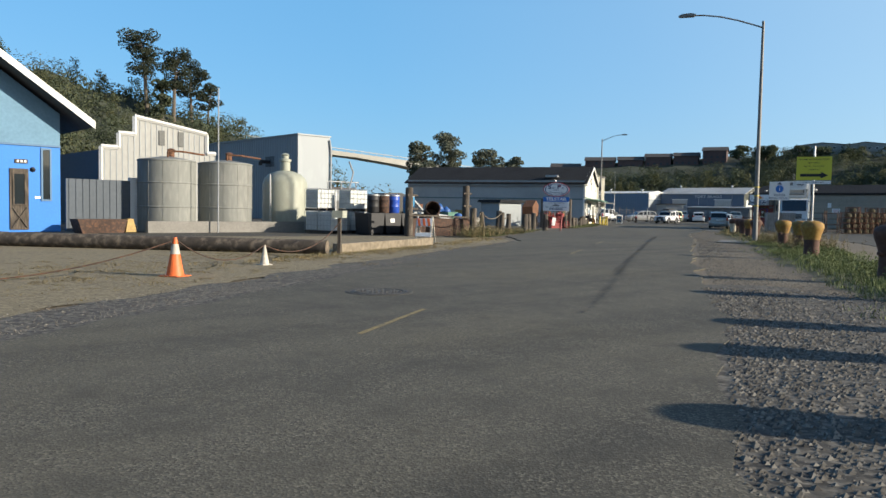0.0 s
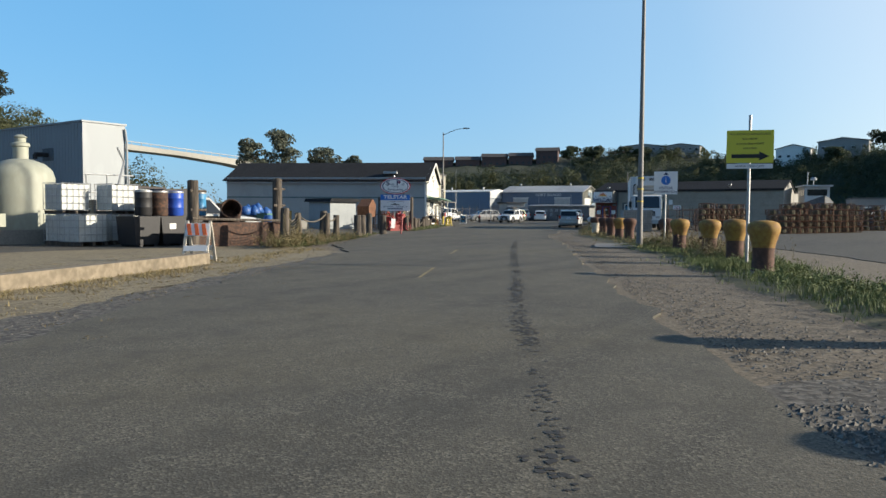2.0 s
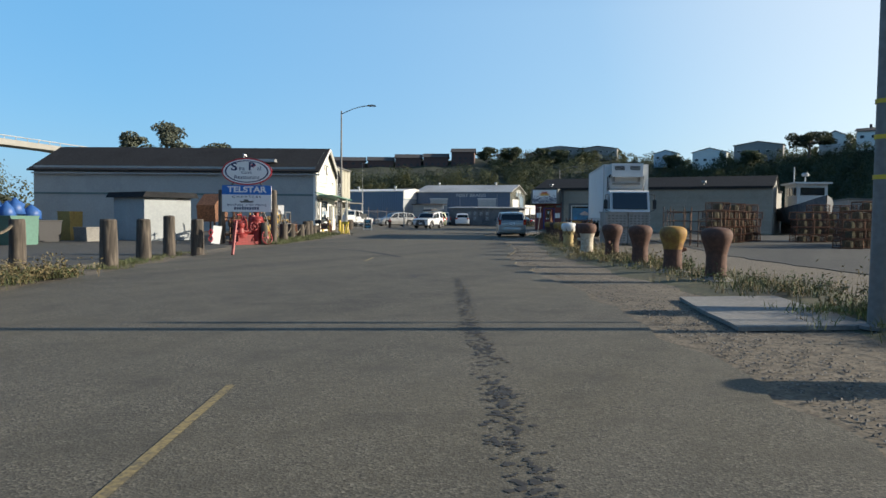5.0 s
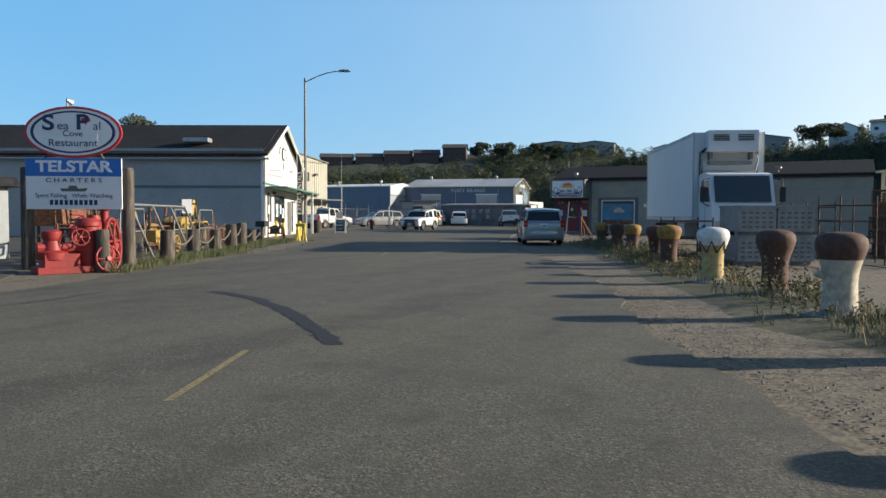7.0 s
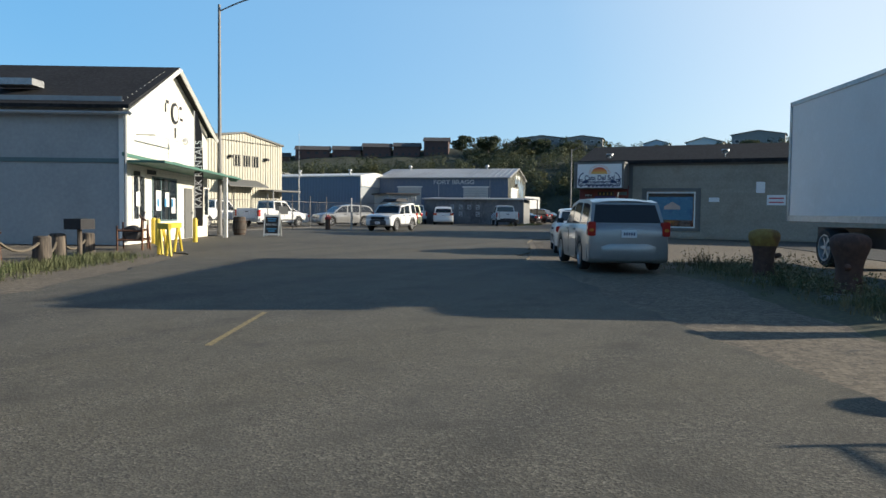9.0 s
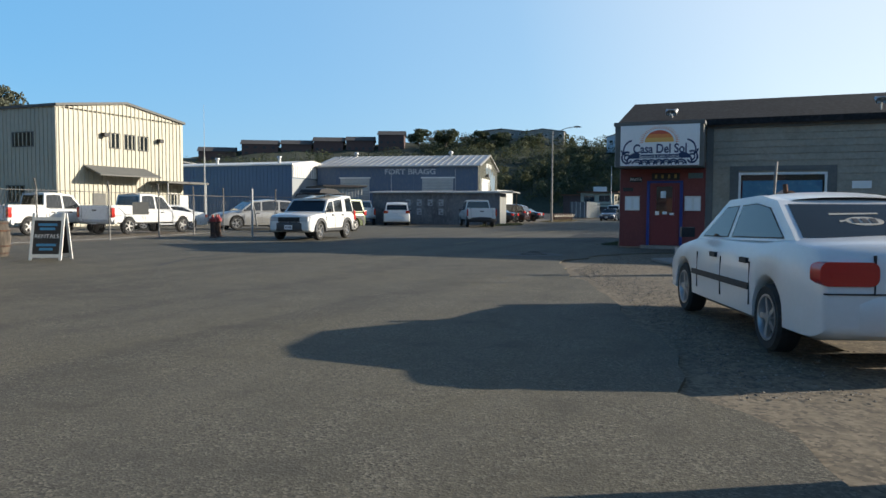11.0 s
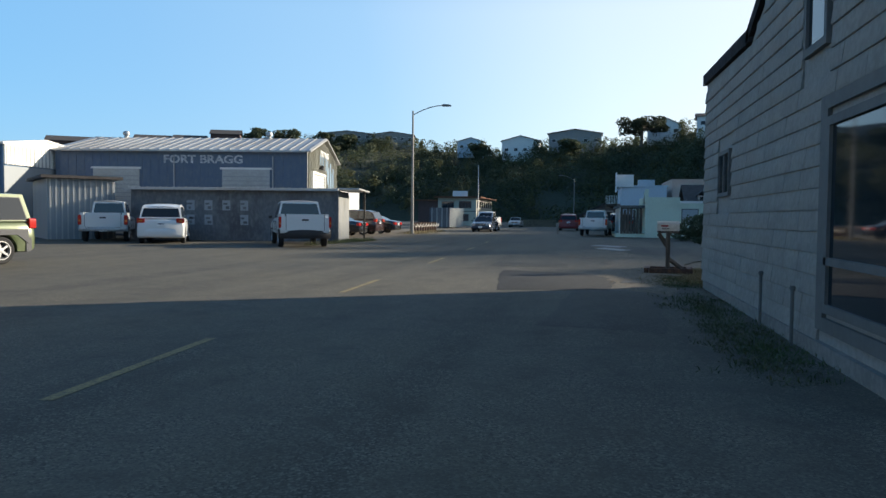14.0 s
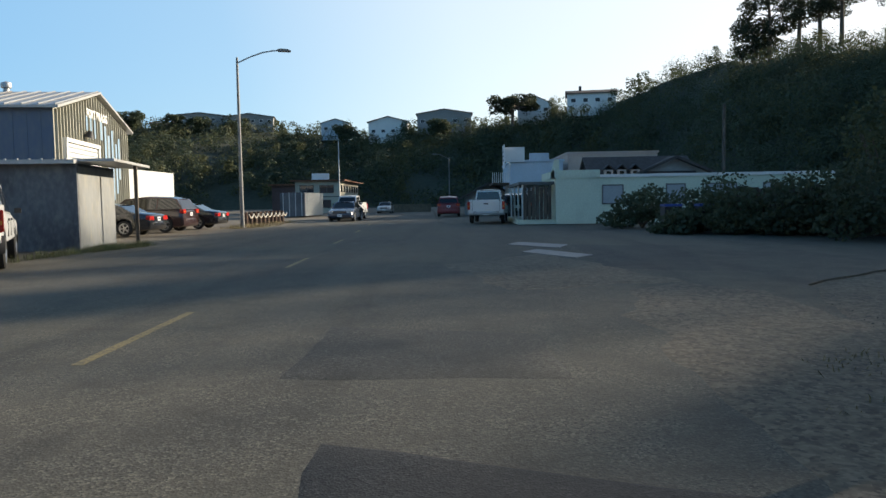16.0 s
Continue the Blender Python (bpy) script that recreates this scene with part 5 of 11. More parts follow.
for x, z0, z1 in ((3.6, 4.55, 5.2), (4.16, 4.3, 5.2), (4.72, 4.3, 5.2), (5.6, 4.3, 5.15), (6.2, 3.4, 5.0), (6.7, 2.6, 4.6), (7.3, 1.6, 4.9), (7.9, 1.9, 4.3), (8.4, 2.6, 4.6)):
    if x < WD - 0.4:
        board(ware, mwe, x, z0, 0.2 if x < 5 else 0.3, z1 - z0, MURALBLUE, "paint_streak", 0.006, "faded blue paint streak", y0=0.112)

# --- grey shed in front of it
shed = thing("grey_shed", 121.2, 66.4, 0, -80, "long grimy grey flat-roofed shed with peeling paint", "building")
SL = 10.3
walls(shed, 0, 0, SL, 4.2, 2.55, SHEDGREY)
ms = facing(0, 0, 0, 0, -1)
bm = B()
prism(bm, [(0, 0), (0, 0.12), (4.1, 0.28), (4.1, 0.16)], SL + 0.35, Matrix.Translation((-0.2, -0.35, 2.5)) @ pose(0, 0, 0, 0, 0, 90) @ Matrix.Diagonal((1, -1, 1, 1)))
part("roof", bm, TINROOF, shed)
for k in range(33):
    bm = B()
    rod(bm, (k * 0.32, -0.38, 2.62), (k * 0.32, -0.33, 2.62), 0.035, 0.035, 6)
    part("roof_lip", bm, TINROOF, shed)
bm = B()
box(bm, SL, -0.05, 0, SL + 0.12, 0.08, 2.55)
part("corner_post", bm, SHEDGREY, shed)
md = facing(SL, 0, 0, 1, 0)
d = board(shed, md, 0.16, 0.05, 3.75, 2.4, STAINEDDOOR, "sliding_door", 0.07, "pale grey sliding door with rust streaks")
bm = B()
box(bm, SL, 0.0, 2.58, SL + 1.15, 4.4, 2.66)
part("canopy", bm, TINROOF, shed)
bm = B()
box(bm, SL + 1.0, 2.75, 0, SL + 1.1, 2.85, 2.58)
part("canopy_post", bm, OLDWOOD, shed)
for k in range(4):
    for r in range(2):
        if (k, r) in ((2, 1),):
            continue
        x = 3.0 + k * 0.9
        bm = B()
        box(bm, x - 0.2, 0.002, 1.5 - r * 0.72, x + 0.2, 0.006, 2.0 - r * 0.72, ms)
        part("faded_letter", bm, GREYMETAL, shed, "ghost of a removed painted letter")
        board(shed, ms, x - rnd(0.02, 0.12), 1.56 - r * 0.72, rnd(0.1, 0.2), rnd(0.1, 0.16), SHEDGREY, "faded_letter", 0.01)
        board(shed, ms, x - rnd(0.05, 0.2), 1.78 - r * 0.72, rnd(0.15, 0.3), 0.09, SHEDGREY, "faded_letter", 0.01)

# trailer behind the dark cars
trailer = thing("semi_trailer", 137.0, 64.5, 0, 0, "white box trailer parked behind the warehouse", "trailer")
bm = B()
box(bm, 0, -1.2, 0.9, 12.0, 1.3, 3.35)
part("box", bm, CARWHITE, trailer, bevel=0.03)
for x in (1.2, 2.4, 9.5):
    for y in (-1.1, 1.1):
        bm = B()
        lathe(bm, [(0.3, -0.12), (0.48, -0.12), (0.5, 0), (0.48, 0.12), (0.3, 0.12)], 18, pose(x, y, 0.5, 90, 0, 0))
        part("tyre", bm, RUBBER, trailer)
bm = B()
box(bm, 0.2, -0.5, 0.55, 11.5, 0.5, 0.9)
part("chassis", bm, BLACK, trailer)

# --- the red-fronted corner restaurant
AX, AY = 92.4, 41.75
casa = thing("corner_restaurant", AX, AY, 0, 0, "tan shingled corner restaurant with a red entrance front", "building")
CB, CG = 9.85, 21.0
# side outline along +x: front eave, ridge, rear eave, rear lean-to
SIDE = [(0, 0.0), (CB, 0.0), (CB, 3.75), (6.0, 3.62), (3.2, 4.85), (0.0, 3.95)]
msd = facing(0, 0, 0, 0, 1) @ Matrix.Diagonal((-1, 1, 1, 1))
BAY = 1.15
bm = B()
prism(bm, SIDE, -0.2, msd)
part("side_wall", bm, CASAWALL, casa)
bm = B()
prism(bm, SIDE, 0.2, Matrix.Translation((0, -CG, 0)))
part("side_wall", bm, CASAWALL, casa)
bm = B()
box(bm, 0, -CG + 0.2, 0, 0.2, -2.65, 3.8)
part("front_wall", bm, CASABOARD, casa)
bm = B()
box(bm, 0, -2.648, 0, 0.2, -0.2, 3.8)
part("front_wall", bm, CASABOARD, casa)
# upper bay that overhangs the red entrance and carries the sign
bm = B()
box(bm, -BAY, -2.62, 2.56, -0.1, -0.02, 3.84)
part("upper_bay", bm, TRIMGREY, casa, "overhanging shingled upper bay")
bm = B()
box(bm, -BAY - 0.04, -2.66, 3.842, -0.1, 0.04, 3.95)
part("bay_coping", bm, TRIMGREY, casa)
for r in range(7):
    z = 2.58 + r * 0.18
    u = -BAY
    while u < -0.12:
        w = min(rnd(0.11, 0.2), -0.1 - u)
        bm = B()
        box(bm, u + 0.003, -0.02, z, u + w - 0.003, 0.004 + rnd(0, 0.008), z + 0.166)
        part("shingle", bm, CASAWALL, casa)
        u += w
bm = B()
box(bm, CB - 0.2, -CG + 0.2, 0, CB, -0.2, 3.7)
part("back_wall", bm, CASABOARD, casa)
for a, b in (((-0.25, 3.87), (3.2, 4.9)), ((3.2, 4.9), (6.1, 3.62)), ((5.9, 3.64), (CB + 0.15, 3.76))):
    bm = B()
    prism(bm, [a, b, (b[0], b[1] + 0.19), (a[0], a[1] + 0.19)], -CG - 0.15, Matrix.Translation((0, 0.06, 0)))
    part("roof", bm, SHINGLEROOF, casa)
mf = facing(0, 0, 0, -1, 0)
for k in range(18):
    z = 0.1 + k * 0.205
    runs = ((-8.4, -6.3), (-3.35, -2.85)) if 0.3 < z < 2.55 else ((-8.4, -2.85),)
    for ya, yb in ((-CG, -14.1), (-14.1, -8.4)) + runs:
        bm = B()
        prism(bm, [(0, z), (0.035, z), (0.012, z + 0.2), (0, z + 0.2)], yb - ya - 0.006, Matrix.Translation((0, ya, 0)) @ Matrix.Diagonal((-1, 1, 1, 1)))
        part("lap_board", bm, CASABOARD, casa)
bm = B()
box(bm, 0.0, 0, 3.78, CG, 0.08, 3.95, mf)
part("fascia", bm, TRIMGREY, casa)
me0 = mf @ Matrix.Translation((0, 0.006, 0))
board(casa, me0, 0.0, 0.05, 2.64, 2.7, REDWALL, "red_front", 0.05, "brick red painted entrance front")
board(casa, mf, 2.65, 0.05, 0.2, 3.73, TRIMGREY, "corner_board", 0.06)
board(casa, me0, 0.7, 0.0, 1.5, 0.1, CONCRETE, "door_step", 0.35)
dr = board(casa, me0, 0.96, 0.12, 0.9, 1.97, REDDOOR, "door", 0.04, "dark red glazed door with blue jambs", y0=0.05)
pane(dr, me0 @ Matrix.Translation((0, 0.08, 0)), 1.1, 1.05, 0.62, 1.0, REDDOOR, "door_glass")
board(dr, me0, 1.3, 1.62, 0.16, 0.22, SIGNWHITE, "notice", 0.01, y0=0.16)
board(dr, me0, 1.14, 1.08, 0.12, 0.12, SIGNWHITE, "notice", 0.01, y0=0.16)
for x in (0.84, 1.86):
    board(casa, me0, x + 0.02, 0.1, 0.09, 2.0, COBALT, "door_jamb", 0.06, y0=0.05)
board(casa, me0, 0.86, 2.1, 1.11, 0.07, COBALT, "door_head", 0.06, y0=0.05)
ns = board(casa, me0, 1.0, 2.2, 0.86, 0.22, SIGNBLACK, "number_board", 0.03, "dark board with a pale frame", y0=0.05)
for k in range(4):
    board(ns, me0, 1.1 + k * 0.2, 2.25, 0.07, 0.12, MACHINEYELLOW, "number_bar", 0.008, y0=0.08)
for x0, w in ((0.17, 0.46), (2.03, 0.48)):
    mbx = board(casa, me0, x0, 1.22, w, 0.46, WHITEPAINT, "menu_box", 0.05, "white framed menu case", y0=0.05)
    for k in range(2):
        board(mbx, me0, x0 + 0.05 + k * w / 2, 1.26, w / 2 - 0.08, 0.36, SIGNWHITE, "menu_sheet", 0.006, y0=0.1)
pp_ = board(casa, me0, 0.3, 2.14, 0.4, 0.16, SIGNBLACK, "word_plate", 0.02, y0=0.05)
letters("PASTA", 0.13, SIGNWHITE, pp_, me0 @ Matrix.Translation((0.5, 0.074, 2.22)), "lettering", 1.0)
board(casa, me0, 0.1, 1.84, 0.32, 0.12, SIGNBLACK, "word_plate", 0.03, "dark weathered plate", y0=0.05)
board(casa, me0, 2.12, 2.24, 0.44, 0.17, TEALTRIM, "word_plate", 0.03, "dark teal plate", y0=0.05)
board(dr, me0, 1.36, 1.1, 0.14, 0.09, SIGNWHITE, "notice", 0.01, y0=0.16)
board(dr, me0, 1.58, 1.08, 0.13, 0.07, SIGNWHITE, "notice", 0.01, y0=0.16)
sg = thing("restaurant_sign", AX, AY, 0, 0, "white sign board with a rising sun and blue waves", "sign")
mw0 = mf
# the board is drawn 2.72 m wide and fitted to its place
mf = mw0 @ Matrix.Translation((0.14, BAY - 0.1, 2.6)) @ Matrix.Diagonal((0.86, 1, 0.965, 1)) @ Matrix.Translation((-0.1, 0, -2.82))
board(sg, mf, 0.14, 2.82, 2.72, 1.28, SIGNWHITE, "sign_board", 0.05, y0=0.1)
bm = B()
seg = 20
vs = [(1.5 + 0.5 * math.cos(math.pi * k / seg), 3.56 + 0.37 * math.sin(math.pi * k / seg)) for k in range(seg + 1)]
prism(bm, vs, 0.006, mf @ Matrix.Translation((0, 0.152, 0)))
part("sun_disc", bm, SUNRED, sg, "red to gold half sun")
for zt, mt, yo in ((0.68, SUNORANGE, 0.159), (0.36, SUNGOLD, 0.163)):
    bm = B()
    lim = math.asin(zt)
    va = [(1.5 + 0.5 * math.cos(lim * k / 8), 3.56 + 0.37 * math.sin(lim * k / 8)) for k in range(9)]
    prism(bm, va + [(3.0 - x, z) for x, z in reversed(va)], 0.003, mf @ Matrix.Translation((0, yo, 0)))
    part("sun_band", bm, mt, sg)
for k in range(25):
    a = math.pi * k / 24
    c, s = math.cos(a), math.sin(a)
    q = [(1.5 + r * c * 1.0 - t * s, 3.56 + r * s * 0.76 + t * c) for r, t in ((0.56, -0.014), (0.72, 0), (0.56, 0.014))]
    bm = B()
    prism(bm, q, 0.006, mf @ Matrix.Translation((0, 0.152, 0)))
    part("sun_ray", bm, SUNORANGE, sg)
letters("Casa Del Sol", 0.4, NAVY, sg, mf @ Matrix.Translation((1.52, 0.156, 3.34)), "lettering", 0.9, bold=0.008)
bm = B()
prism(bm, [(0.42, 3.05), (2.58, 3.05), (2.56, 3.17), (0.44, 3.17)], 0.008, mf @ Matrix.Translation((0, 0.152, 0)))
part("ribbon", bm, NAVY, sg)
letters("Seafood & Latin Cuisine", 0.13, SIGNWHITE, sg, mf @ Matrix.Translation((1.5, 0.164, 3.105)), "lettering", 1.1)


def arc(bm, cx, cz, r, a0, a1, w, m, sx=1.0):
    n = 12
    for k in range(n):
        a, b = radians(a0 + (a1 - a0) * k / n), radians(a0 + (a1 - a0) * (k + 1) / n)
        q = [(cx + sx * (r + s * w) * math.cos(t), cz + (r + s * w) * math.sin(t)) for t, s in ((a, -0.5), (b, -0.5), (b, 0.5), (a, 0.5))]
        prism(bm, q, 0.007, m)


mz = mf @ Matrix.Translation((0, 0.152, 0))
bm = B()
for s, c in ((1, 0.38), (-1, 2.62)):
    arc(bm, c, 3.08, 0.18, 60, 330, 0.06, mz, s)
    arc(bm, c, 3.08, 0.09, 0, 300, 0.045, mz, s)
    arc(bm, c + s * 0.0, 3.36, 0.2, 250, 350, 0.05, mz, -s)
    arc(bm, c + s * 0.2, 3.3, 0.32, 95, 200, 0.05, mz, s)
    arc(bm, c + s * 0.3, 2.9, 0.3, 60, 180, 0.06, mz, s)
for k in range(7):
    arc(bm, 0.75 + k * 0.25, 2.8, 0.2, 25, 155, 0.055, mz)
    arc(bm, 0.75 + k * 0.25, 2.84, 0.1, 10, 130, 0.04, mz)
    arc(bm, 0.87 + k * 0.25, 2.84, 0.06, 0, 180, 0.03, mz)
part("wave_scroll", bm, NAVY, sg, "navy wave scrolls")
mf = mw0
for y, z in ((1.55, 4.35), (7.4, 4.45), (15.5, 4.45)):
    fl = thing("floodlight", AX + 0.2, AY - y, 4.0, 0, "twin metal floodlight on a roof bracket", "lamp", "roof floodlights")
    bm = B()
    rod(bm, (0, 0, 0), (0, 0, z - 3.9), 0.02)
    rod(bm, (0, -0.16, z - 3.9), (0, 0.16, z - 3.9), 0.02)
    part("bracket", bm, GALV, fl)
    for s in (-0.16, 0.16):
        bm = B()
        lathe(bm, [(0.04, 0), (0.06, 0.08), (0.11, 0.2), (0.1, 0.2), (0.05, 0.1)], 12, pose(0, s, z - 3.9, 0, -125, s * 200))
        part("lamp_head", bm, GALV, fl)
board(casa, mf, 3.72, 0.95, 2.2, 1.2, MURAL, "window_poster", 0.004, "blue mural poster in the shop window", y0=0.021)
bm = B()
prism(bm, [(4.5, 1.5), (5.3, 1.5), (5.3, 1.66), (4.9, 1.9), (4.5, 1.66)], 0.004, mf @ Matrix.Translation((0, 0.026, 0)))
part("mural_gable", bm, PEACH, casa)
board(casa, mf, 3.9, 1.0, 0.3, 0.35, CYANPLASTIC, "window_poster", 0.004, y0=0.026)
pane(casa, mf, 3.6, 0.55, 2.45, 1.85, WHITEPAINT, "window_1", 0.07, 0, WINDOW, "wide shop window with a blue mural behind")
surround(casa, mf, 3.35, 0.4, 2.95, 2.2, 0.25, 0.045)
for x, z, w, h in ((6.7, 1.9, 0.5, 0.22), (9.4, 1.75, 0.85, 0.5), (8.9, 2.35, 0.4, 0.55)):
    board(casa, mf, x, z, w, h, SIGNWHITE, "notice_board", 0.03, y0=0.04)
for z in (1.86, 2.06):
    board(casa, mf, 9.5, z, 0.65, 0.06, SIGNRED, "notice_bar", 0.008, y0=0.07)
mss = facing(0, 0, 0, 0, 1)
# side openings: x here runs from the front corner as -x of the facing frame
side = lambda x, w: -(x + w)
pane(casa, mss, side(7.2, 0.98), 1.62, 0.98, 0.72, TRIMGREY, "window_2", 0.06, 1)
pane(casa, mss, side(2.5, 0.75), 2.85, 0.75, 1.3, TRIMGREY, "window_3", 0.08, 0)
pane(casa, mss, side(0.45, 1.95), 0.42, 1.95, 1.75, TRIMGREY, "window_4", 0.08, 0)
surround(casa, mss, side(0.22, 2.4), 0.25, 2.4, 2.12, 0.2, 0.04)
board(casa, mss, side(0.45, 1.95), 0.85, 1.95, 0.07, TRIMGREY, "window_bar", 0.03, y0=0.02)
board(casa, mss, side(0.0, 9.4), 0.0, 9.4, 0.14, CONCRETE, "foundation", 0.06)
for x, z in ((4.5, 0.6), (3.1, 0.55)):
    bm = B()
    rod(bm, mss @ Vector((-x, 0.12, 0)), mss @ Vector((-x, 0.12, z)), 0.018)
    lathe(bm, [(0.025, z), (0.03, z + 0.03), (0.02, z + 0.05)], 8, mss @ Matrix.Translation((-x, 0.12, 0)))
    part("vent_pipe", bm, TRIMGREY, casa)

# --- blue building at the start
BX, BY = 10.9, 35.6
bb = thing("blue_building", BX, BY, 0, 0, "gabled building with bright blue lower wall and grey-blue gable", "building")
walls(bb, -14, 0, 0, 16, 3.75, BLUEWALL)
m0 = facing(-14, 0, 0, 0, -1)
bm = B()
prism(bm, [(0, 3.77), (14, 3.77), (14, 5.2), (7, 10.2), (0, 5.2)], -0.2, m0)
part("gable_wall", bm, PALEBLUEWALL, bb)
bm = B()
box(bm, 0, 0.02, 3.72, 14, 0.06, 3.8, m0)
part("trim_band", bm, BLUEMETAL, bb)
for s in (-1, 1):
    bm = B()
    prism(bm, [(7 + s * 8.05, 4.62), (7, 10.38), (7, 10.62), (7 + s * 8.05, 4.86)], -18, m0 @ Matrix.Translation((0, 1.2, 0)))
    part("roof", bm, DARKROOF, bb)
    bm = B()
    prism(bm, [(7 + s * 8.1, 4.56), (7, 10.33), (7, 10.66), (7 + s * 8.1, 4.89)], 0.05, m0 @ Matrix.Translation((0, 1.2, 0)))
    part("barge_board", bm, WHITEPAINT, bb)
d = board(bb, m0, 12.0, 0.1, 0.72, 2.62, OLDWOOD, "door", 0.05, "weathered wooden glazed door")
pane(d, m0 @ Matrix.Translation((0, 0.05, 0)), 12.1, 1.15, 0.52, 1.4, OLDWOOD, "door_glass")
for s in (-1, 1):
    bm = B()
    rod(bm, m0 @ Vector((12.36 - s * 0.28, 0.07, 0.2)), m0 @ Vector((12.36 + s * 0.28, 0.07, 1.05)), 0.04, 0.04, 4)
    part("door_brace", bm, OLDWOOD, d)
pane(bb, m0, 13.22, 1.35, 0.42, 2.3, BLUEMETAL, "window", 0.07)
board(bb, m0, 12.2, 2.95, 0.5, 0.17, OLDWOOD, "name_board", 0.04)
for x in (12.28, 12.42, 12.56):
    board(bb, m0, x, 2.99, 0.08, 0.09, SIGNWHITE, "name_bar", 0.01, y0=0.04)
bm = B()
lathe(bm, [(0.05, 0), (0.11, 0.1), (0.12, 0.18)], 10, m0 @ pose(12.9, 0.12, 2.75, 110, 0, 0))
part("wall_lamp", bm, BLACK, bb)
board(bb, m0, 12.98, 1.45, 0.22, 0.1, SIGNWHITE, "arrow_plate", 0.012)

# --- stepped white false front
ff = thing("false_front_building", 14.7, 45.0, 0, 0, "white board-and-batten building with a stepped false front", "building")
mff = facing(0, 0, 0, 0, -1)
STEP = [(1.0, 0), (8.05, 0), (8.05, 4.6), (7.45, 4.6), (7.45, 5.8), (2.93, 6.5), (2.93, 5.45), (2.0, 5.45), (2.0, 4.6), (1.0, 4.6)]
bm = B()
prism(bm, STEP, -0.2, mff)
part("front_wall", bm, BATTENWHITE, ff)
bm = B()
box(bm, 1.3, 0.2, 0, 7.6, 14, 4.5)
part("hall", bm, YARDBLUE, ff)
x = 1.2
while x < 8.0:
    hh = 4.5 if x < 2 else 5.35 if x < 2.9 else 6.4 - (x - 2.93) * 0.155 if x < 7.4 else 4.5
    bm = B()
    box(bm, x, 0, 0, x + 0.04, 0.03, hh, mff)
    part("batten", bm, GREYMETAL, ff)
    x += 0.34
bm = B()
for (xa, za), (xb, zb) in zip(STEP[2:], STEP[3:]):
    rod(bm, mff @ Vector((xa, 0.05, za)), mff @ Vector((xb, 0.05, zb)), 0.13, 0.13, 4)
rod(bm, mff @ Vector((1.0, 0.05, 0)), mff @ Vector((1.0, 0.05, 4.6)), 0.12, 0.12, 4)
part("parapet_trim", bm, WHITEPAINT, ff, "white parapet trim")
for x in (4.4, 5.6):
    board(ff, mff, x, 4.9, 0.35, 0.9, TRIMGREY, "vent_panel", 0.06)
lw = thing("yard_wall", 11.3, 36.2, 0, 0, "dark grey metal yard wall", "wall")
bm = B()
box(bm, 0, 0, 0, 2.85, 0.15, 2.4)
part("panel", bm, YARDBLUE, lw)
bm = B()
ribs(bm, facing(0, 0, 0, 0, -1), 2.85, 2.4, 0.3, 0.03)
part("panel_ribs", bm, YARDBLUE, lw)
bm = B()
box(bm, 2.85, -0.05, 0.3, 3.2, 0.2, 2.55)
part("end_post", bm, WHITEPAINT, lw)

# --- big grey plant building
plant = thing("plant_building", 41.9, 66.0, 0, 0, "tall plain grey metal plant building", "building")
walls(plant, 0, 0, 3.9, 34, 8.7, GREYMETAL)
bm = B()
box(bm, -0.1, -0.1, 8.7, 4.0, 34.1, 8.85)
part("roof", bm, GREYMETAL, plant)
mp_ = facing(0, 34, 0, -1, 0)
bm = B()
ribs(bm, mp_, 34, 8.7, 0.5, 0.03)
part("wall_ribs", bm, GREYMETAL, plant)
board(plant, mp_, 27.5, 5.6, 1.8, 1.1, SHEDGREY, "vent_panel", 0.05)
bm = B()
tube(bm, [mp_ @ Vector((28.5, 0.1, 6.1)), mp_ @ Vector((28.5, 1.2, 6.1)), mp_ @ Vector((28.5, 1.2, 5.7))], 0.2, 8)
part("duct", bm, BLACK, plant)
bm = B()
tube(bm, [(3.95, -0.15, 0.5), (3.95, -0.15, 7.2), (3.8, -0.15, 8.4)], 0.09, 8)
part("down_pipe", bm, GALV, plant)

# --- far street: container, two-storey house, mint building and houses behind
cont = thing("shipping_container", 173.5, 60.0, 0, 0, "old white shipping container by the road", "container")
bm = B()
box(bm, 0, 0, 0.1, 9.5, 2.4, 2.4)
part("shell", bm, SHEDGREY, cont, bevel=0.02)
bm = B()
ribs(bm, facing(0, 0, 0.1, 0, -1), 9.5, 2.3, 0.35, 0.05)
ribs(bm, facing(0, 2.4, 0.1, -1, 0), 2.4, 2.3, 0.6, 0.05)
part("ribs", bm, TOTEWHITE, cont)
inn = thing("two_storey_house", 205.0, 61.6, 0, 0, "flat-roofed two-storey cream house with a dark porch", "building")
walls(inn, 0, 0, 19, 6.2, 4.4, CREAMMETAL)
bm = B()
box(bm, -0.6, -0.8, 4.4, 19.6, 6.8, 4.62)
part("roof", bm, RUST, inn)
mi = facing(0, 0, 0, 0, -1)
mi2 = facing(0, 6.2, 0, -1, 0)
for k in range(7):
    pane(inn, mi, 0.9 + k * 2.6, 2.9, 1.3, 1.0, TRIMGREY)
    pane(inn, mi, 0.9 + k * 2.6, 0.8, 1.3, 1.0, TRIMGREY)
for y in (0.6, 3.4):
    pane(inn, mi2, y, 2.75, 2.0, 1.15, TRIMGREY, mull=1)
    pane(inn, mi2, y, 0.7, 1.6, 1.15, TRIMGREY)
board(inn, mi2, 0, 2.2, 6.2, 0.14, TRIMGREY, "storey_band", 0.05)
bm = B()
box(bm, -0.3, 6.2, 0, 6, 9.4, 3.9)
part("porch", bm, HOUSEBROWN, inn, "dark brown side wing")
bm = B()
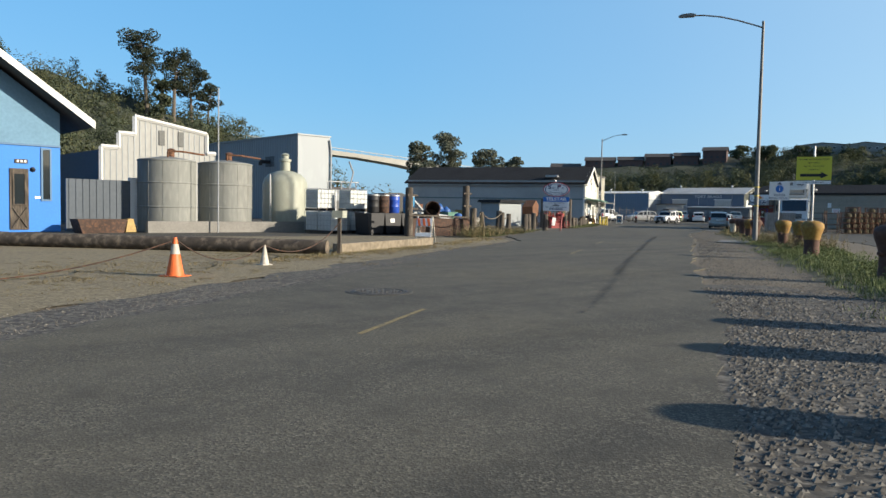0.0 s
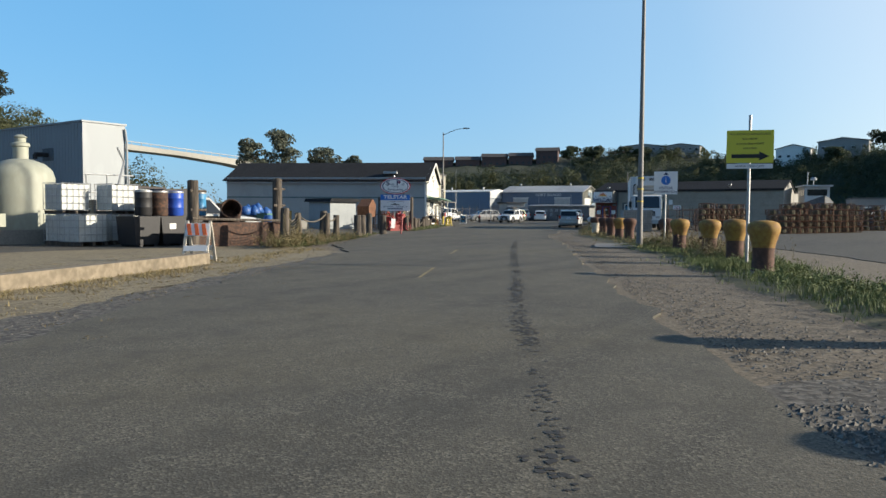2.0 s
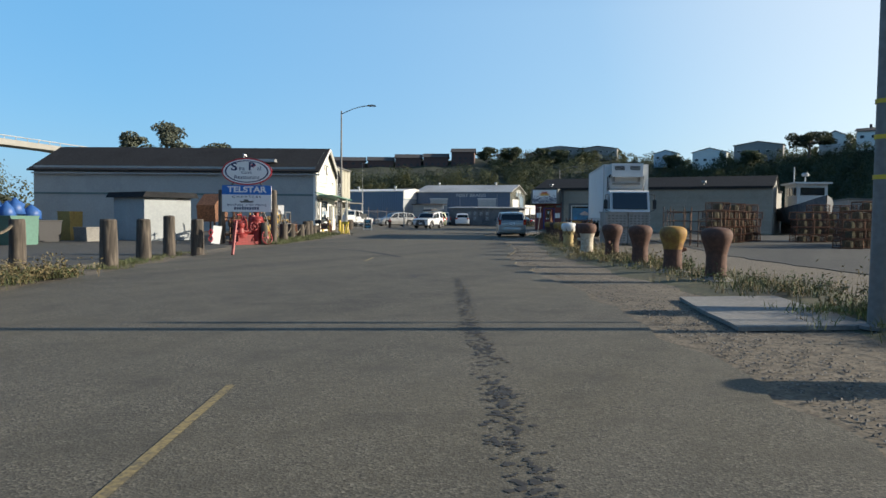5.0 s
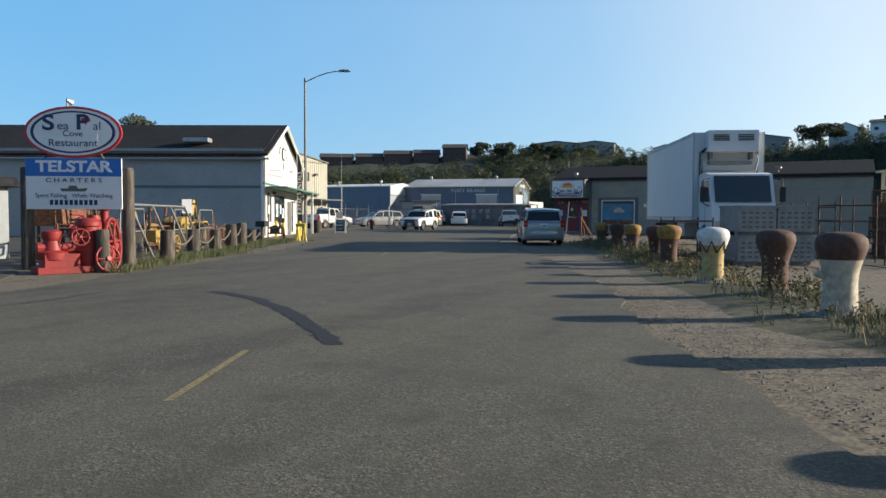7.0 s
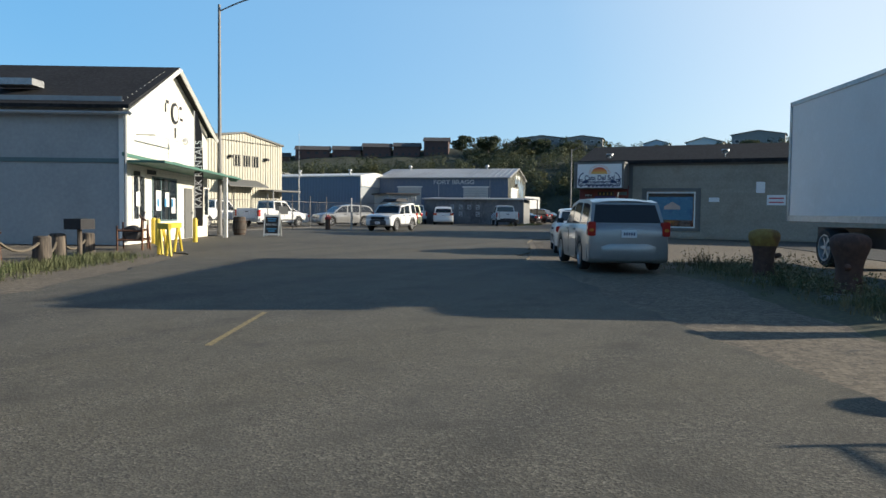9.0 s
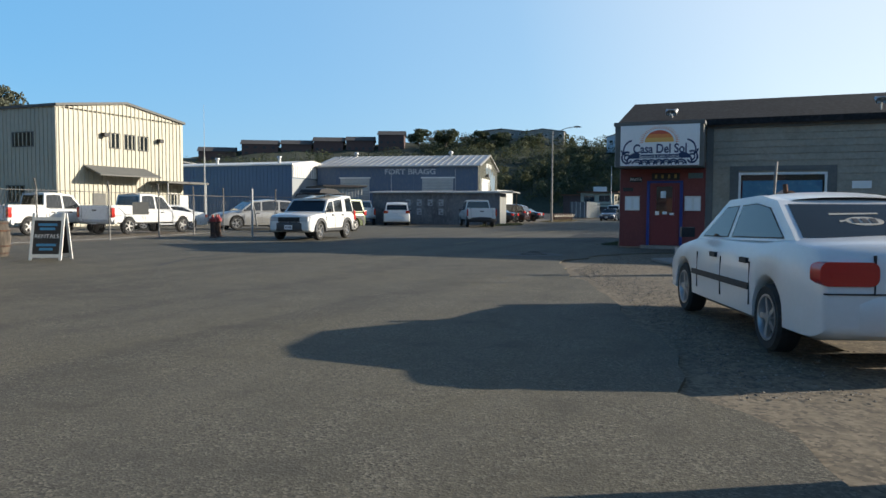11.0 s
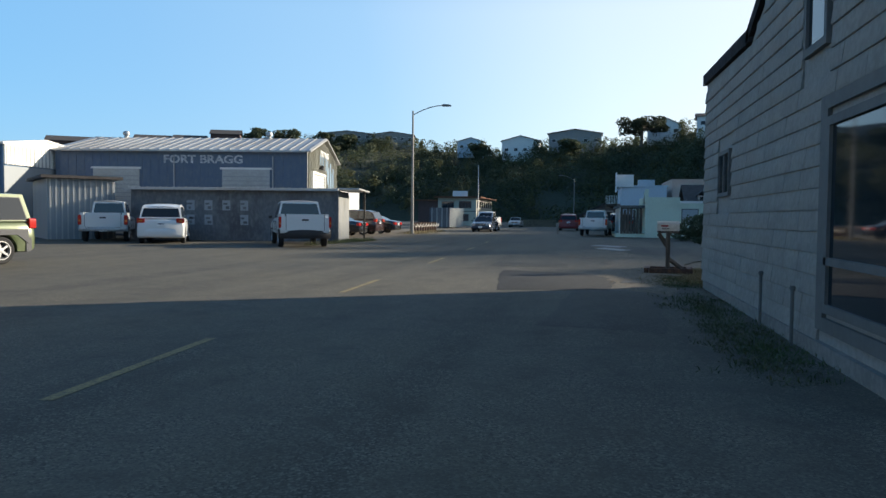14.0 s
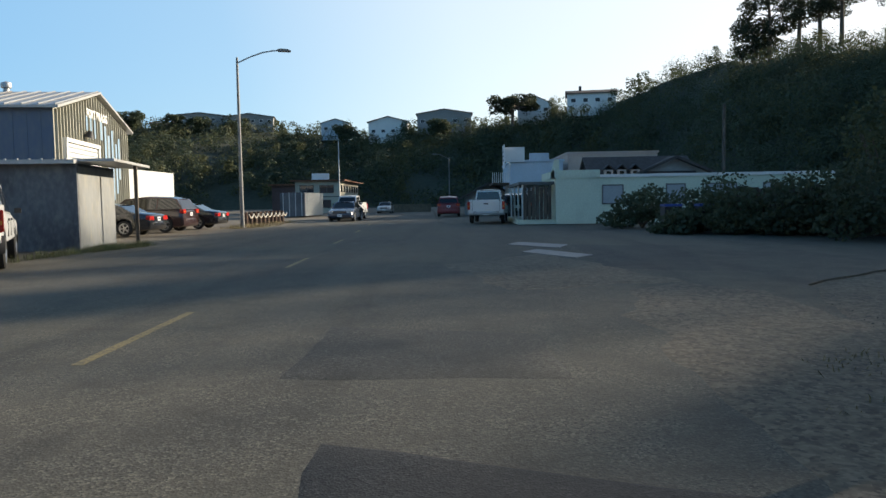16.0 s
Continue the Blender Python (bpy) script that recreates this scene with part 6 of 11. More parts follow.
box(bm, -0.7, 6.2, 3.9, 6.4, 9.8, 4.1)
part("porch_roof", bm, RUST, inn)
bm = B()
box(bm, 0.4, 1.4, 4.62, 0.5, 3.8, 5.5, pose(0, 0, 0, 0, 0, 8))
part("roof_sign", bm, SIGNWHITE, inn)
mint = thing("mint_building", 140.0, 26.0, 0, 0, "low mint green stucco building with a stepped parapet", "building")
walls(mint, 0, 0, 12, 14.15, 2.35, MINT)
bm = B()
box(bm, -0.08, -0.1, 2.35, 12.1, 11.9, 2.5)
part("parapet", bm, WHITEPAINT, mint)
bm = B()
box(bm, -0.05, 11.9, 2.35, 6, 14.2, 2.75)
part("parapet", bm, MINT, mint)
bm = B()
prism(bm, [(0, 2.35), (0, 3.3), (0.5, 3.15), (1.4, 2.75), (1.4, 2.35)], 0.25, Matrix.Translation((0.1, 13.95, 0)))
part("parapet_scroll", bm, MINT, mint)
mm = facing(0, 14.15, 0, -1, 0)
for x, w in ((2.35, 1.1), (5.6, 1.0), (7.6, 1.6), (10.5, 1.2)):
    pane(mint, mm, x, 0.98, w, 1.0, TRIMGREY, glass=BLIND)
bm = B()
box(bm, 0.6, 14.15, 2.05, 9, 16.0, 2.2)
part("porch_roof", bm, TRIMGREY, mint)
for x in (0.7, 3.4, 6.2, 8.9):
    bm = B()
    rod(bm, (x, 15.8, 0), (x, 15.8, 2.05), 0.05)
    part("porch_post", bm, WHITEPAINT, mint)
bm = B()
box(bm, 0.3, 14.15, 0, 9, 16.1, 0.25)
part("porch_step", bm, MINT, mint)
for k in range(7):
    bm = B()
    box(bm, 0.25, 14.35 + k * 0.21, 0.25, 0.29, 14.53 + k * 0.21, 2.0 - 0.05 * (k % 3))
    part("porch_board", bm, OLDWOOD, mint)
pane(mint, facing(0, 14.15, 0, 0, 1), -4.5, 0.4, 1.6, 1.5, TRIMGREY, mull=1)


def house(x, y, z, rz, w, d, h, rise, wall_m, roof_m, lab, wins=2, axis="x", chimney=False):
    t = thing("house", x, y, z, rz, lab, "house", "houses on the bluff")
    bm = B()
    box(bm, -w / 2, -d / 2, -3, w / 2, d / 2, h)
    part("wall", bm, wall_m, t)
    m = facing(-w / 2, d / 2, 0, -1, 0)
    if rise:
        gable_roof(t, -w / 2, -d / 2, w / 2, d / 2, h, rise, axis, roof_m, 0.6, 0.2)
        if axis == "x":
            gable_end(t, 0, d, h, rise, m, wall_m)
    else:
        bm = B()
        box(bm, -w / 2 - 0.1, -d / 2 - 0.1, h, w / 2 + 0.1, d / 2 + 0.1, h + 0.16)
        part("roof", bm, roof_m, t)
    n = max(1, int(h // 2.7))
    for s in range(n):
        for k in range(wins):
            ww = d / wins * 0.42
            pane(t, m, d / wins * (k + 0.5) - ww / 2, 0.9 + s * 2.7, ww, 1.25, wall_m if wall_m is HOUSEBROWN else WHITEPAINT, "window", 0.1, 0, FARGLASS)
    if chimney:
        bm = B()
        box(bm, -0.4, d * 0.2, h, 0.4, d * 0.2 + 0.8, h + rise + 1.4)
        part("chimney", bm, roof_m, t)
    return t


ff = house(168, 38.7, 0, 0, 10, 4.3, 4.4, 0, PALEBLUE, PALEBLUE, "pale blue two-storey building with a false front", 1)
house(170, 32.1, 0, 0, 10, 7.5, 5.1, 0, PEACH, PEACH, "peach stucco two-storey building", 2)
house(160, 29.5, 0, 0, 8, 7, 2.6, 1.5, HOUSEGREY, DARKROOF, "small gabled grey cottage behind the mint building", 2, "x")
house(175, 42.3, 0, 0, 9, 4.4, 1.7, 1.1, HOUSEGREY, DARKROOF, "low grey gabled shed by the street", 1, "x")
# false front, sign and stair of the blue building
bm = B()
box(bm, -5.2, 1.0, 4.4, -5.0, 2.6, 5.6)
part("false_front", bm, HOUSEWHITE, ff)
bm = B()
box(bm, -5.05, 0.6, 4.5, -4.9, -1.0, 5.1)
part("false_front", bm, PALEBLUE, ff)
bm = B()
box(bm, -5.6, 2.62, 3.9, -3.6, 2.7, 5.8)
part("sign", bm, SIGNWHITE, ff)
for k in range(3):
    bm = B()
    box(bm, -5.4 + 0.1 * k, 2.705, 5.2 - k * 0.35, -4.0, 2.712, 5.32 - k * 0.35)
    part("lettering_bar", bm, TRIMGREY, ff)
bm = B()
box(bm, -4.5, 2.2, 2.6, 3, 3.6, 2.75)
part("balcony", bm, OLDWOOD, ff)
for k in range(9):
    bm = B()
    rod(bm, (-4.4, 2.3 + k * 0.16, 2.7), (-4.4, 2.3 + k * 0.16, 3.6), 0.025, 0.025, 4)
    part("baluster", bm, WHITEPAINT, ff)
# rose house with three dormers
dh = house(158, 31.9, 0, 0, 5, 6.6, 2.7, 1.5, PEACH, DARKROOF, "rose gabled house with three small dormers", 2, "y")
for k in range(3):
    y = 2.4 - k * 0.95
    bm = B()
    box(bm, -2.3, y - 0.32, 2.75, -1.2, y + 0.32, 3.35)
    dm = part("dormer", bm, PEACH, dh)
    bm = B()
    prism(bm, [(y - 0.45, 3.33), (y, 3.75), (y + 0.45, 3.33), (y + 0.45, 3.27), (y, 3.67), (y - 0.45, 3.27)], 1.3, Matrix.Translation((-2.4, 0, 0)) @ pose(0, 0, 0, 0, 0, 90) @ Matrix.Diagonal((1, -1, 1, 1)))
    part("dormer_roof", bm, DARKROOF, dm)
    bm = B()
    box(bm, -2.32, y - 0.16, 2.9, -2.3, y + 0.16, 3.25)
    part("dormer_window", bm, WINDOW, dm)
bm = B()
box(bm, -0.2, -3.4, 0, 0.2, 3.4, 1.15)
solo("low_wall", bm, DIRT, "low tan retaining wall across the end of the road", "wall", at=pose(200, 52.2, -0.1))


def perch(az, back, rz, *args, **kw):
    p = hill_point(az, 1.0)
    d, h = ridge(az)
    p += Vector((math.cos(radians(az)), math.sin(radians(az)), 0)) * back
    return house(p.x, p.y, h + args[0], rz, *args[1:], **kw)


perch(15.5, 2, 10, 2.0, 10, 20, 3.2, 1.4, HOUSEGREY, DARKROOF, "long low grey house on the bluff's edge", 6)
perch(19.0, 2, 15, 1.8, 10, 22, 3.0, 1.2, HOUSEGREY, DARKROOF, "long low house among trees on the bluff", 6)
perch(9.2, -11, 5, 0.6, 9, 11, 3.6, 1.6, PALEBLUE, DARKROOF, "pale blue house on the bluff", 3)
perch(5.2, -13, 0, -1.2, 10, 15, 5.0, 2.0, HOUSEWHITE, DARKROOF, "white two-storey house with a long deck on the bluff", 4, "x")
perch(1.0, -10, 0, 0.2, 10, 20, 4.2, 1.6, HOUSEGREY, DARKROOF, "grey long-roofed house on the bluff", 5)
perch(-5.8, -12, -5, -0.2, 9, 11, 3.4, 2.6, HOUSEWHITE, DARKROOF, "white gabled house beside a cypress on the bluff", 3, "x")
perch(-10.0, -12, -8, -1.2, 9, 14, 3.6, 1.2, HOUSEWHITE, DARKROOF, "white low house with a chimney on the bluff", 4, "y", chimney=True)
for az, w, h in ((42.2, 19, 7.5), (38.9, 19, 8.5), (36.0, 16, 7.5), (33.4, 16, 8.0), (30.8, 15, 8.0), (28.2, 14, 10.5)):
    perch(az, -9, az - 6, -7.4, 12, w * 0.88, h, 2.2, HOUSEBROWN, DARKROOF, "dark brown shingled hotel block on the bluff", 4, "y")
for az, w in ((24, 12), (21.5, 10)):
    perch(az, 12, az, -0.5, 8, w, 3.0, 1.2, HOUSEGREY, DARKROOF, "low house on the bluff behind trees", 3, "y")

# --- bridge over the harbour mouth
br = thing("bridge", 175, 255, 0, 0, "pale concrete road bridge across the harbour mouth", "bridge")
A0, A1 = Vector((120 - 175, 250 - 255, 0)), Vector((330 - 175, 238 - 255, 0))
dirv = (A1 - A0).normalized()
nrm = Vector((-dirv.y, dirv.x, 0))
SP = [(0.0, 3.6), (0.14, 1.9), (0.28, 1.5), (0.38, 2.2), (0.47, 3.8), (0.56, 2.4), (0.7, 1.6), (0.85, 2.2), (1.0, 4.0)]
bm = B()
prev = None
for u, dep in SP:
    c = A0.lerp(A1, u)
    zt = 26.3 - 11.2 * u
    row = [bm.verts.new(c + nrm * s + Vector((0, 0, z))) for s, z in ((-5, zt), (5, zt), (4, zt - dep), (-4, zt - dep))]
    if prev:
        for j in range(4):
            bm.faces.new((prev[j], row[j], row[(j + 1) % 4], prev[(j + 1) % 4]))
    prev = row
part("deck", bm, BRIDGE, br)
bm = B()
for k in range(60):
    u = k / 59
    c = A0.lerp(A1, u) - nrm * 5
    rod(bm, c + Vector((0, 0, 26.3 - 11.2 * u)), c + Vector((0, 0, 27.3 - 11.2 * u)), 0.12, 0.12, 4)
rod(bm, A0 - nrm * 5 + Vector((0, 0, 27.3)), A1 - nrm * 5 + Vector((0, 0, 16.1)), 0.15, 0.15, 4)
part("railing", bm, BRIDGE, br)
for u in (0.0, 0.47):
    c = A0.lerp(A1, u)
    bm = B()
    for s in (-3.5, 3.5):
        q = c + nrm * s
        box(bm, q.x - 1.4, q.y - 1.2, 0, q.x + 1.4, q.y + 1.2, 23 - 11.2 * u)
    part("pier", bm, BRIDGE, br)

# --- shingles of the corner restaurant's side wall
OPEN = [(7.1, 1.5, 8.3, 2.45), (2.4, 2.75, 3.35, 4.25), (0.2, 0.25, 2.6, 2.37)]


def side_top(x):
    return float(np.interp(x, [0, 3.2, 6.0, CB], [3.95, 4.85, 3.62, 3.75]))


shingle_mesh = {}


def shingle(w):
    w = max(0.12, round(w / 0.03) * 0.03)
    if w not in shingle_mesh:
        bm = B()
        prism(bm, [(0.028, 0.0), (0.034, 0.012), (0.012, 0.205), (0, 0.205), (0, 0.0)], w - 0.006, pose(0, 0, 0, 0, 0, 90) @ Matrix.Diagonal((1, -1, 1, 1)))
        shingle_mesh[w] = mesh("shingle", bm, CASAWALL)
    return shingle_mesh[w]


def free(x, z):
    return side_top(x) > z + 0.2 and not any(a < x < c and z + 0.2 > b and z < d for a, b, c, d in OPEN)


for k in range(24):
    z = 0.12 + k * 0.205
    grid = [i * 0.03 for i in range(int(CB / 0.03) + 1)]
    x0 = None
    want = rnd(0.3, 0.7)
    for g in grid + [CB + 1]:
        ok = g <= CB and free(g, z)
        if ok and x0 is None:
            x0 = g
        if x0 is not None and (not ok or g - x0 >= want):
            if g - x0 > 0.1:
                ob = new("shingle", shingle(min(g, CB) - x0))
                ob.parent = casa
                ob.matrix_basis = pose(x0, rnd(0, 0.004), z)
            x0 = g if ok else None
            want = random.choice((0.54, 0.6, 0.6, 0.66, 0.72))

# ==== vehicles ====


def wheel(parent, x, y, r, w, side, rim_m=None, spokes=5):
    bm = B()
    m = pose(x, y, r, -90, 0, 0)
    lathe(bm, [(r * 0.62, -w / 2), (r * 0.9, -w / 2), (r * 0.99, -w * 0.36), (r, 0), (r * 0.99, w * 0.36), (r * 0.9, w / 2), (r * 0.66, w / 2 - 0.01), (r * 0.64, 0)], 24, m, cap=False)
    t = part("tyre", bm, RUBBER, parent)
    bm = B()
    s = side
    q = m @ Matrix.Diagonal((1, 1, s, 1))
    lathe(bm, [(r * 0.64, w * 0.3), (r * 0.68, w * 0.5), (r * 0.62, w * 0.5), (r * 0.58, w * 0.3), (r * 0.56, w * 0.1)], 24, q, cap=False)
    for k in range(spokes):
        a = 2 * math.pi * k / spokes
        mm = q @ pose(0, 0, 0, 0, 0, math.degrees(a))
        box(bm, r * 0.08, -r * 0.075, w * 0.25, r * 0.64, r * 0.075, w * 0.42, mm)
    lathe(bm, [(r * 0.17, w * 0.22), (r * 0.15, w * 0.47), (r * 0.02, w * 0.48)], 12, q)
    part("rim", bm, rim_m or ALLOY, t)
    bm = B()
    lathe(bm, [(r * 0.6, w * 0.12), (r * 0.05, w * 0.12)], 20, q)
    part("brake_disc", bm, BLACK, t)


def pill_shape(bm, cy, cz, w, h, x0, depth, r):
    """A lens with rounded corners on a rear face, pushed back from x0."""
    r = min(r, w * 0.49, h * 0.49)
    q = []
    for a0, sy, sz in ((0, 1, 1), (90, -1, 1), (180, -1, -1), (270, 1, -1)):
        for k in range(5):
            a = radians(a0 + 22.5 * k)
            q.append((cy + sy * (w / 2 - r) + r * math.cos(a), cz + sz * (h / 2 - r) + r * math.sin(a)))
    prism(bm, q, depth, pose(x0, 0, 0, 0, 0, 90))


def clip(poly, nx, nz, x0, z0, inset, sg):
    """The part of an outline that lies at least inset inside the line through (x0, z0) with inner normal (nx, nz)."""
    f = [sg * (nx * (px - x0) + nz * (pz - z0)) - inset for px, pz in poly]
    out = []
    for k in range(len(poly)):
        k2 = (k + 1) % len(poly)
        if f[k] >= 0:
            out.append(poly[k])
        if f[k] * f[k2] < 0:
            u = f[k] / (f[k] - f[k2])
            out.append((poly[k][0] + (poly[k2][0] - poly[k][0]) * u, poly[k][1] + (poly[k2][1] - poly[k][1]) * u))
    return out


def car(name, x, y, rz, S, paint, label, category="car", group="parked cars", z=0.0):
    """A vehicle with its nose along its own +x; S gives its outline."""
    L, W, r, wb = S["L"], S["W"], S["r"], S["wb"]
    xf = S.get("xf", wb / 2)
    xr = xf - wb
    cl = S.get("cl", 0.22)
    lower = S.get("lower", paint)
    t = thing(name, x, y, z, rz, label, category, group)
    topx = [p[0] for p in S["top"]]
    topz = [p[1] for p in S["top"]]
    ra = r * 1.16
    xs = set(np.linspace(-L / 2, L / 2, 19).round(3))
    for c in (xf, xr):
        for k in range(11):
            xs.add(round(c + ra * math.cos(math.pi * k / 10), 3))
    for e in (0.01, 0.04, 0.09, 0.15):
        xs.update((round(L / 2 - e, 3), round(-L / 2 + e, 3)))
    xs = sorted(v for v in xs if -L / 2 <= v <= L / 2)
    nose, tail = S.get("nose", 0.82), S.get("tail", 0.88)
    bm = B()
    prev = first = None
    for v in xs:
        zt = float(np.interp(v, topx, topz))
        zb = cl
        for c in (xf, xr):
            if abs(v - c) < ra:
                zb = max(zb, r * 0.95 + math.sqrt(ra * ra - (v - c) ** 2))
        endf, endr = (L / 2 - v) / 0.55, (v + L / 2) / 0.45
        w = W / 2
        if endf < 1:
            w *= nose + (1 - nose) * math.sqrt(max(0, 1 - (1 - endf) ** 2))
        if endr < 1:
            w *= tail + (1 - tail) * math.sqrt(max(0, 1 - (1 - endr) ** 2))
        edge = min(1.0, min(L / 2 - v, v + L / 2) / 0.2)
        curl = 1 - math.sqrt(max(0.0, 1 - (1 - edge) ** 2))
        zb = max(zb, cl + curl * 0.12)
        zt = zt - curl * S.get("curl", 0.14)
        mid = min(zt - 0.2, max(zb + 0.05, cl + 0.36))
        ring = [(0, zb), (w * 0.9, zb), (w * 0.985, zb + 0.03), (w, mid), (w * 0.985, zt - 0.13), (w * 0.93, zt - 0.03), (w * 0.82, zt), (0, zt + 0.03)]
        full = ring + [(-a, b) for a, b in reversed(ring[1:-1])]
        row = [bm.verts.new((v, a, b)) for a, b in full]
        if prev:
            for j in range(len(row)):
                bm.faces.new((prev[j], row[j], row[(j + 1) % len(row)], prev[(j + 1) % len(row)]))
        else:
            bm.faces.new(row)
        prev = row
    bm.faces.new(list(reversed(prev)))
    part("body", bm, paint, t, sharp=42)
    bm = B()
    box(bm, xr + ra + 0.02, -W * 0.4, cl - 0.05, xf - ra - 0.02, W * 0.4, cl + 0.05)
    box(bm, xr - ra, -W * 0.32, cl + 0.02, xf + ra, W * 0.32, r * 0.95 + ra - 0.03)
    part("underbody", bm, BLACK, t)
    # cabin
    G = S["cabin"]
    wb_, wr = W / 2 * S.get("belt", 0.9), W / 2 * S.get("roofw", 0.74)
    zr = max(p[1] for p in G)
    side_y = lambda zz: wb_ + (wr - wb_) * (zz - G[0][1]) / (zr - G[0][1])
    bm = B()
    lft = [bm.verts.new((px, side_y(pz), pz)) for px, pz in G]
    rgt = [bm.verts.new((px, -side_y(pz), pz)) for px, pz in G]
    bm.faces.new(lft)
    bm.faces.new(list(reversed(rgt)))
    for k in range(len(G)):
        k2 = (k + 1) % len(G)
        bm.faces.new((lft[k], rgt[k], rgt[k2], lft[k2]))
    cab = part("cabin", bm, S.get("roofm", paint), t, bevel=S.get("cabr", 0.045), sharp=50)
    p0 = G[0]
    # crowned roof skin
    bm = B()
    prv = None
    for px, pz in G[1:-1]:
        yy = side_y(pz)
        row = [bm.verts.new((px, u * yy, pz + dz)) for u, dz in ((0.9, -0.012), (0.75, 0.012), (0.4, 0.03), (0, 0.036), (-0.4, 0.03), (-0.75, 0.012), (-0.9, -0.012))]
        if prv:
            for j in range(6):
                bm.faces.new((prv[j], row[j], row[j + 1], prv[j + 1]))
        prv = row
    part("roof", bm, S.get("roofm", paint), t)
    # side glass: the cabin outline drawn in, cut by the pillars
    marg = [S.get("ap", 0.07)] + [0.075] * (len(G) - 3) + [S.get("cp", 0.1), 0.025]
    poly = list(G)
    for k in range(len(G)):
        (xa, za), (xb, zb) = G[k], G[(k + 1) % len(G)]
        d = math.hypot(xb - xa, zb - za)
        poly = clip(poly, (zb - za) / d, -(xb - xa) / d, xa, za, marg[k], -1)
    gaps = [(xb - 0.045, xb + 0.045, -S.get("lean", 0.1)) for xb in S.get("pillars", ())] + [(a, b, S.get("plean", 0.0)) for a, b in S.get("panels", ())]
    gaps.sort()
    runs = []
    left = (-99, -99)
    zb0 = G[0][1]
    for a, b, sh in gaps:
        runs.append((left, (a, a + sh)))
        left = (b, b + sh)
    runs.append((left, (99, 99)))
    for (la, lb), (ra_, rb) in runs:
        q = poly
        for (xa, xb), sg in (((la, lb), 1), ((ra_, rb), -1)):
            if abs(xa) < 90:
                dz_ = zr - zb0
                d = math.hypot(dz_, xb - xa)
                q = clip(q, sg * dz_ / d, -sg * (xb - xa) / d, xa, zb0, 0.0, 1)
        if len(q) < 3 or max(p[0] for p in q) - min(p[0] for p in q) < 0.08:
            continue
        for s in (1, -1):
            for nm, grow, out_, m_ in (("window_seal", 1.0, 0.003, BLACK), ("window", 0.95, 0.006, CARGLASS)):
                cx, cz = sum(p[0] for p in q) / len(q), sum(p[1] for p in q) / len(q)
                w_ = [(cx + (px - cx) * grow, cz + (pz - cz) * (grow - (0.02 if grow < 1 else 0))) for px, pz in q]
                bm = B()
                va = [bm.verts.new((px, s * (side_y(pz) + out_), pz)) for px, pz in w_]
                vb = [bm.verts.new((px, s * (side_y(pz) - 0.02), pz)) for px, pz in w_]
                bm.faces.new(va)
                bm.faces.new(list(reversed(vb)))
                for k in range(len(va)):
                    bm.faces.new((va[k], vb[k], vb[(k + 1) % len(va)], va[(k + 1) % len(va)]))
                hold = part(nm, bm, m_, cab if nm == "window_seal" else hold)
                if nm == "window":
                    hold.parent = t
                    hold["label"] = "dark tinted side window"
    for nm, (xa, za), (xb, zb), e in (("windscreen", G[0], G[1], 1), ("rear_window", G[-1], G[-2], -1)):
        d = math.hypot(xb - xa, zb - za)
        nx, nz = (zb - za) / d, -(xb - xa) / d
        if e < 0:
            nx, nz = -nx if nx > 0 else nx, abs(nz)
        else:
            nx, nz = abs(nx), abs(nz)
        bm = B()
        vs = []
        for off in (0.006, -0.02):
            for u, rim in ((0.1, 0.07), (0.9, 0.075)):
                px, pz = xa + (xb - xa) * u, za + (zb - za) * u
                for s in (1, -1):
                    vs.append(bm.verts.new((px + nx * off, s * (side_y(pz) - rim), pz + nz * off)))
        for f in ((0, 1, 3, 2), (4, 6, 7, 5), (0, 4, 5, 1), (2, 3, 7, 6), (0, 2, 6, 4), (1, 5, 7, 3)):
            bm.faces.new([vs[i] for i in f])
        part(nm, bm, CARGLASS, t, bevel=0.004)
    for c in (xf, xr):
        for s in (1, -1):
            wheel(t, c, s * (W / 2 - 0.115), r, 0.21, s, S.get("rim"), S.get("spokes", 5))
    # lamps, bumpers, plates
    hz, tz = S.get("hz", 0.66), S.get("tz", 0.82)
    hw, tw, th = S.get("hw", 0.3), S.get("tw", 0.16), S.get("th", 0.34)
    for s in (1, -1):
        bm = B()
        y1 = s * W / 2 * (nose + 0.04)
        box(bm, L / 2 - 0.16, min(y1, y1 - s * hw), hz - 0.08, L / 2 + 0.006, max(y1, y1 - s * hw), hz + 0.08)
        part("headlight", bm, CLEARLENS, t, bevel=0.02)
        bm = B()
        rb = S.get("tbevel", 0.03)
        y1 = s * W / 2 * (tail + S.get("tlo", 0.055))
        pill_shape(bm, y1 - s * tw / 2, tz, tw, th, -L / 2 + 0.16, 0.175, rb * 1.2)
        tl = part("taillight", bm, REDLENS, t, bevel=rb)
        bm = B()
        pill_shape(bm, y1 - s * tw * 0.45, tz - th * 0.08, tw * 0.55, th * 0.2, -L / 2, 0.019, 0.02)
        part("indicator", bm, S.get("blink", AMBERLENS), tl)
        bm = B()
        mx = p0[0] - 0.25
        box(bm, mx, s * (W / 2 + 0.02), G[0][1] + 0.02, mx + 0.09, s * (W / 2 + 0.17), G[0][1] + 0.135)
        part("mirror", bm, S.get("mirror", BLACK), t, bevel=0.03)
        for xb in S.get("handles", ()):
            bm = B()
            box(bm, xb - 0.09, s * W / 2 * 0.975, S.get("hdz", 0.8), xb + 0.09, s * (W / 2 + 0.018), S.get("hdz", 0.8) + 0.05)
            part("door_handle", bm, S.get("handlem", BLACK), t, bevel=0.012)
